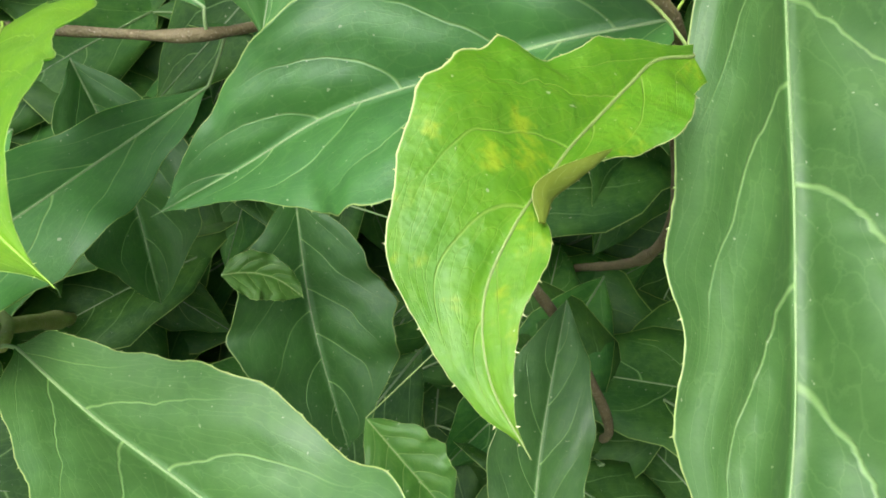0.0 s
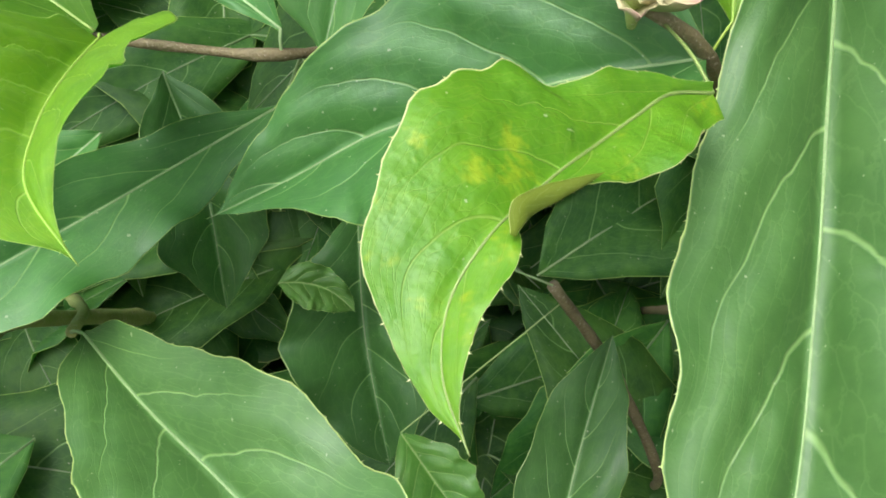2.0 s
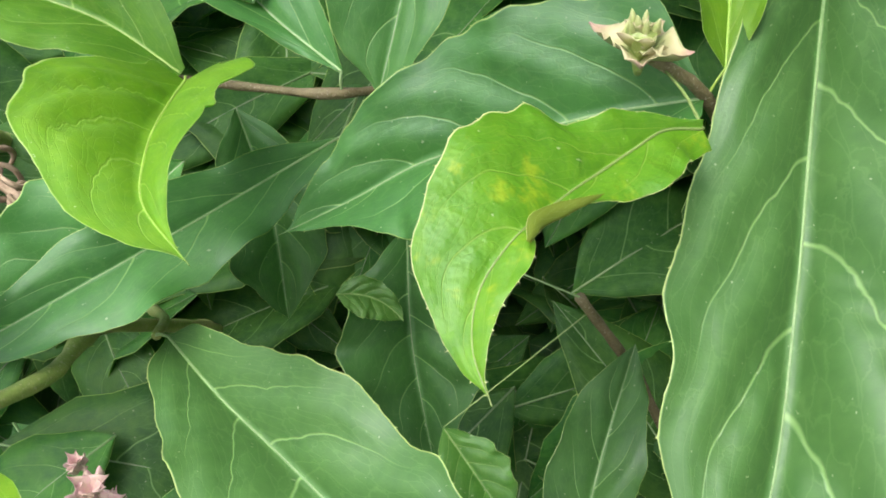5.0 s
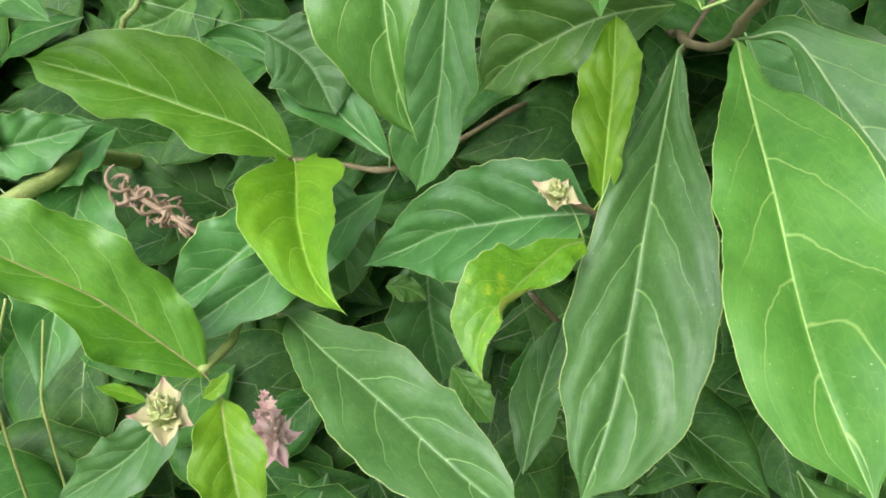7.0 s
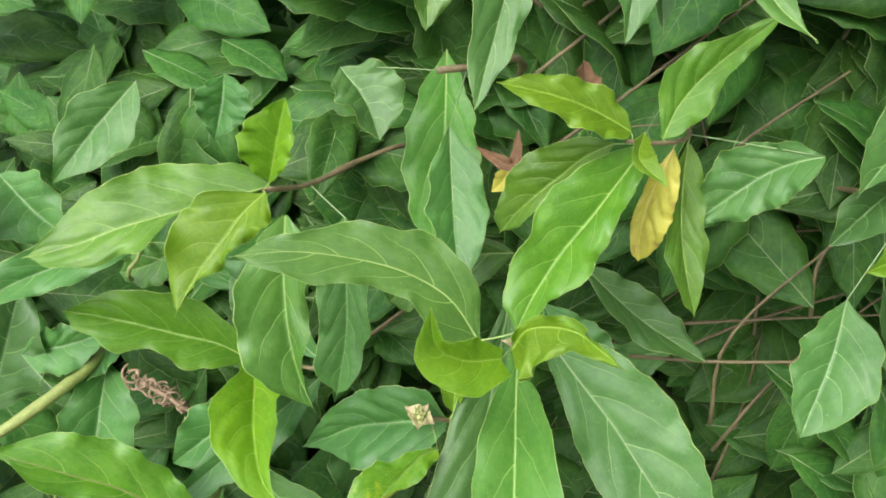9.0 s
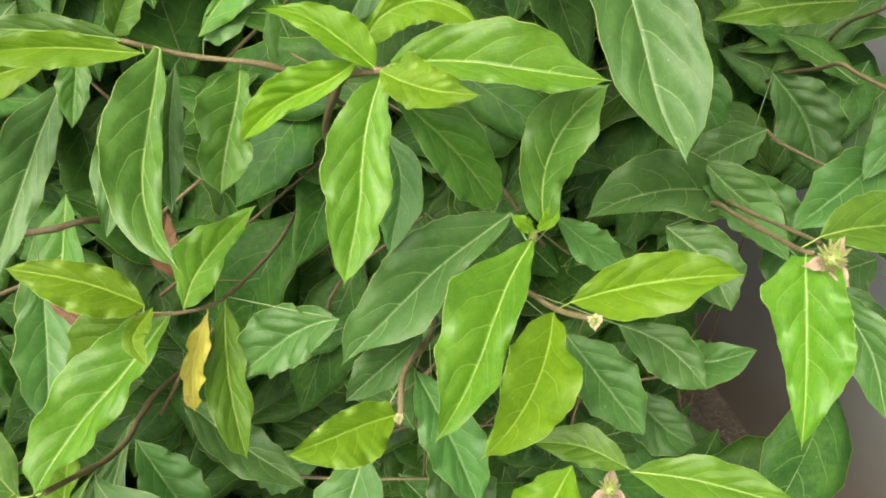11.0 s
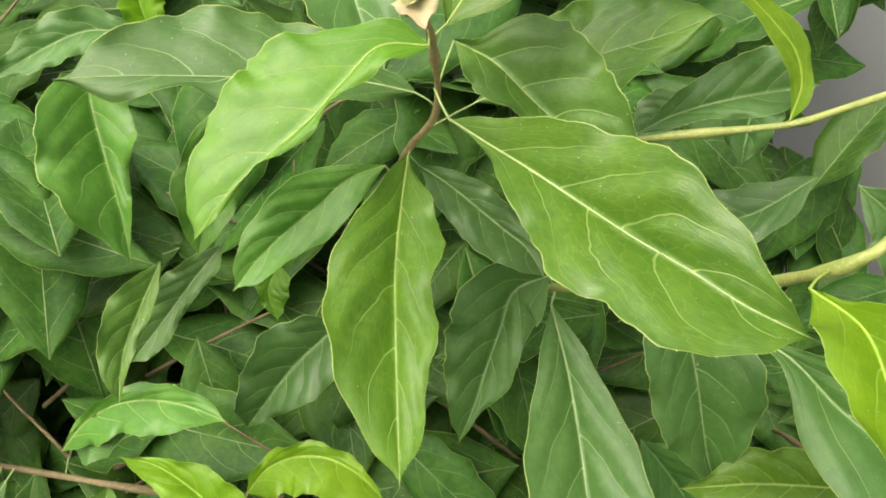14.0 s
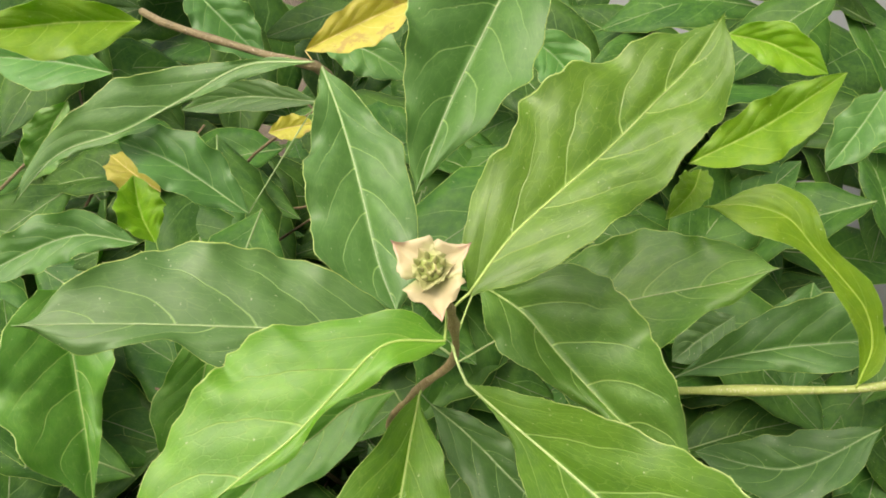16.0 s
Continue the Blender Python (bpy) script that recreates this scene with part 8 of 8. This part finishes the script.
leaf(br_far, 'm', [(0.6452, 0.5146, 0.6365), (0.6623, 0.4986, 0.6263), (0.6792, 0.4983, 0.6122)], (-0.1200, -0.7000, 0.7000), 0.0140, 0.0126, (0.30, 0.55), wave=0.14)
leaf(br_far, 'd', [(0.6113, 0.4965, 0.6193), (0.6371, 0.4712, 0.5931), (0.6507, 0.4572, 0.5598)], (-0.1200, -0.7000, 0.7000), 0.0200, 0.0180, (0.30, 0.55), wave=0.14)
leaf(br_far, 'd', [(0.6788, 0.5371, 0.6600), (0.6955, 0.5186, 0.6463), (0.7093, 0.5093, 0.6198)], (-0.1200, -0.7000, 0.7000), 0.0150, 0.0135, (0.30, 0.55), wave=0.14)
leaf(br_back, 'd', [(0.1656, 0.6016, 1.0269), (0.1882, 0.5993, 1.0099), (0.2108, 0.5970, 0.9929)], (0.4907, -0.8457, 0.2097), 0.0143, 0.0143, (0.34, 0.75), wave=0.16)
leaf(br_back, 'm', [(0.2288, 0.6197, 1.0047), (0.2555, 0.6238, 0.9981), (0.2804, 0.6247, 0.9861)], (0.3530, -0.9052, 0.2365), 0.0132, 0.0132, (0.16, 0.74), wave=0.20)
leaf(br_back, 'm', [(0.1442, 0.5636, 0.9867), (0.1164, 0.5577, 0.9904), (0.0838, 0.5489, 0.9912)], (0.6259, -0.7405, 0.2447), 0.0140, 0.0126, (0.91, 0.30), wave=0.13)
leaf(br_side, 'm', [(0.3343, 0.6416, 1.0122), (0.3532, 0.6408, 1.0002), (0.3708, 0.6356, 0.9803)], (0.1494, -0.9600, 0.2368), 0.0143, 0.0129, (0.27, 0.74), wave=0.17)
leaf(br_back, 'g', [(0.1387, 0.5351, 0.9793), (0.1333, 0.5273, 0.9669), (0.1297, 0.5151, 0.9449)], (0.6249, -0.7168, 0.3093), 0.0112, 0.0107, (0.57, 0.25), wave=0.22)
flower(br_hook, 'closed', (0.0843, 0.2340, 0.5289), 0.0147, (0.0118, -0.2376, 0.9713))
flower(br_flower, 'closed', (-0.0622, 0.1653, 0.4505), 0.0228, (0.1167, -0.1571, 0.9807))
flower(br_flower, 'spike', (-0.0342, 0.1978, 0.4156), 0.0250, (0.1640, -0.3077, 0.9372))
flower(br_flower, 'dry', (-0.1149, 0.2813, 0.4644), 0.0272, (0.1915, -0.3470, 0.9181))
flower(br_tip, 'beige', (0.5248, 0.2998, 0.7335), 0.0215, (-0.1417, -0.4003, 0.9054))
flower(br_twig, 'bud', (0.4203, 0.2804, 0.7051), 0.0066, (-0.0147, -0.3772, 0.9260))
flower(br_crown, 'bud', (0.3708, 0.3709, 1.0147), 0.0140, (0.10, -0.74, 0.66))
flower(br_sprig, 'bud', (0.3307, 0.2382, 0.6743), 0.0040, (0.0923, -0.3187, 0.9433))
flower(br_whorl, 'beige', (0.1433, 0.1862, 0.6441), 0.0042, (-0.0468, -0.4259, 0.9035))
flower(br_sprig, 'beige', (0.4328, 0.2454, 0.6232), 0.0161, (-0.1149, -0.3094, 0.9440))


# ---- the crowded leaves inside the shrub, with shade put into their colour ----
def inner_foliage():
    rng = random.Random(5)
    hero = np.vstack(HERO)
    ahead = unit([-0.20, 0.78, -0.59])
    right = unit(np.cross(ahead, [0, 0, 1]))
    up = np.cross(right, ahead)
    hu, hv, hd = hero @ right, hero @ up, hero @ ahead
    low, high = hero.min(0) - (0.35, 0.2, 0), hero.max(0) + (0.1, 0.7, 0)
    low_part = [j for j in range(len(hero)) if hero[j, 0] < 0.22 and hero[j, 2] < 0.62]
    verts, faces, uvs, slots, base = [], [], [], [], 0
    made = 0
    for _ in range(30000):
        if made >= FILLERS:
            break
        i = rng.choice(low_part) if rng.random() < 0.25 else rng.randrange(len(hero))
        reach = 0.16 if rng.random() < 0.65 else 0.42
        u, v = hu[i] + rng.uniform(-reach, reach), hv[i] + rng.uniform(-reach, reach)
        r2 = (hu - u) ** 2 + (hv - v) ** 2
        near = r2 < 0.075**2
        local = hd[near].max() if near.any() else hd[np.argsort(r2)[:6]].max()
        d = local + 0.06 + abs(rng.gauss(0, 0.16))
        # uneven growth: thin spots let the eye go deep into the shrub
        if d < local + 0.17 and noise.noise((u * 13, v * 13, d * 5)) < -0.10:
            continue
        p = right * u + up * v + ahead * d
        if made % 4 == 0:
            p = np.array([rng.uniform(low[0], high[0]), rng.uniform(low[1], high[1]), rng.uniform(0.03, 0.14)])
            if made % 8 == 0:
                # the far side of the shrub
                p = np.array([rng.uniform(-1.5, 0.45), rng.uniform(0.75, 1.7), rng.uniform(0.05, 0.85)])
            elif (((p - (low + high) / 2) / (high - low))[:2] ** 2).sum() > 0.24 + 0.05 * rng.random():
                continue
        if p[2] < 0.03 or p[0] + 0.44 * p[1] > WALL - (0.12 if p[2] > 0.60 else 0.31):
            continue
        ln = rng.uniform(0.06, 0.13) * (1.4 if p[1] > 0.9 else 1.0)
        axis = unit(right * rng.uniform(-1, 1) + up * rng.uniform(-1.1, 0.5) - ahead * rng.uniform(-0.2, 0.35))
        nrm = unit(-ahead * 0.8 + np.array([0, 0, 0.7]) + right * rng.uniform(-0.7, 0.7) + up * rng.uniform(-0.5, 0.4))
        bend = nrm * ln * rng.uniform(0.0, 0.12)
        w = ln * rng.uniform(0.18, 0.29)
        vv, ff, uv, mid, nn = blade([p - axis * ln / 2 - bend, p, p + axis * ln / 2 - bend * 1.5], nrm, w, w * rng.uniform(0.8, 1.1), (rng.uniform(0, 0.3),) * 2, 0.08, 0.48, 11, rng, ACROSS_LOW, 0.0003, 0.0)
        verts.append(vv)
        uvs.append(uv)
        faces += [tuple(k + base for k in g) for g in ff]
        base += len(vv)
        slots += [0] * len(ff)
        rv, rf = tube((mid + nn * 0.0002)[::2], np.linspace(0.0006, 0.00015, 6), 3)
        verts.append(rv)
        uvs.append(np.zeros((len(rv), 2)))
        faces += [tuple(k + base for k in g) for g in rf]
        base += len(rv)
        slots += [1] * len(rf)
        made += 1
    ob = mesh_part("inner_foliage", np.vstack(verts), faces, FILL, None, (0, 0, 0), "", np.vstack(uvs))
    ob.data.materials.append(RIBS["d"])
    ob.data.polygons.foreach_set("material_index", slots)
    tagged(ob, "crowded green leaves deep inside the shrub, darkened as if in shade", "foliage", kind="stuff")
    # bare twigs between the leaves
    tv, tf, base = [], [], 0
    for _ in range(260):
        i = rng.randrange(len(hero))
        u, v = hu[i] + rng.uniform(-0.1, 0.1), hv[i] + rng.uniform(-0.1, 0.1)
        near = (hu - u) ** 2 + (hv - v) ** 2 < 0.11**2
        if not near.any():
            continue
        deep = hd[near].max() + rng.uniform(0.03, 0.13)
        p = right * u + up * v + ahead * deep
        q = p + right * rng.uniform(-0.16, 0.16) - up * rng.uniform(-0.02, 0.14) + ahead * rng.uniform(0.02, 0.1)
        if min(p[2], q[2]) < 0.1 or (p[2] < 0.62 and p[0] < 0.2) or max(p[0] + 0.44 * p[1], q[0] + 0.44 * q[1]) > WALL - 0.28:
            continue
        m = (p + q) / 2 + right * rng.uniform(-0.03, 0.03)
        v, f = tube(spline([p, m, q], 10), np.linspace(0.0007, 0.0015, 10), 5)
        tv.append(v)
        tf += [tuple(k + base for k in g) for g in f]
        base += len(v)
    ob = mesh_part("inner_twigs", np.vstack(tv), tf, STEMS["b"])
    tagged(ob, "thin brown twigs inside the shrub", "twigs", kind="stuff")


FILLERS = 5600
inner_foliage()
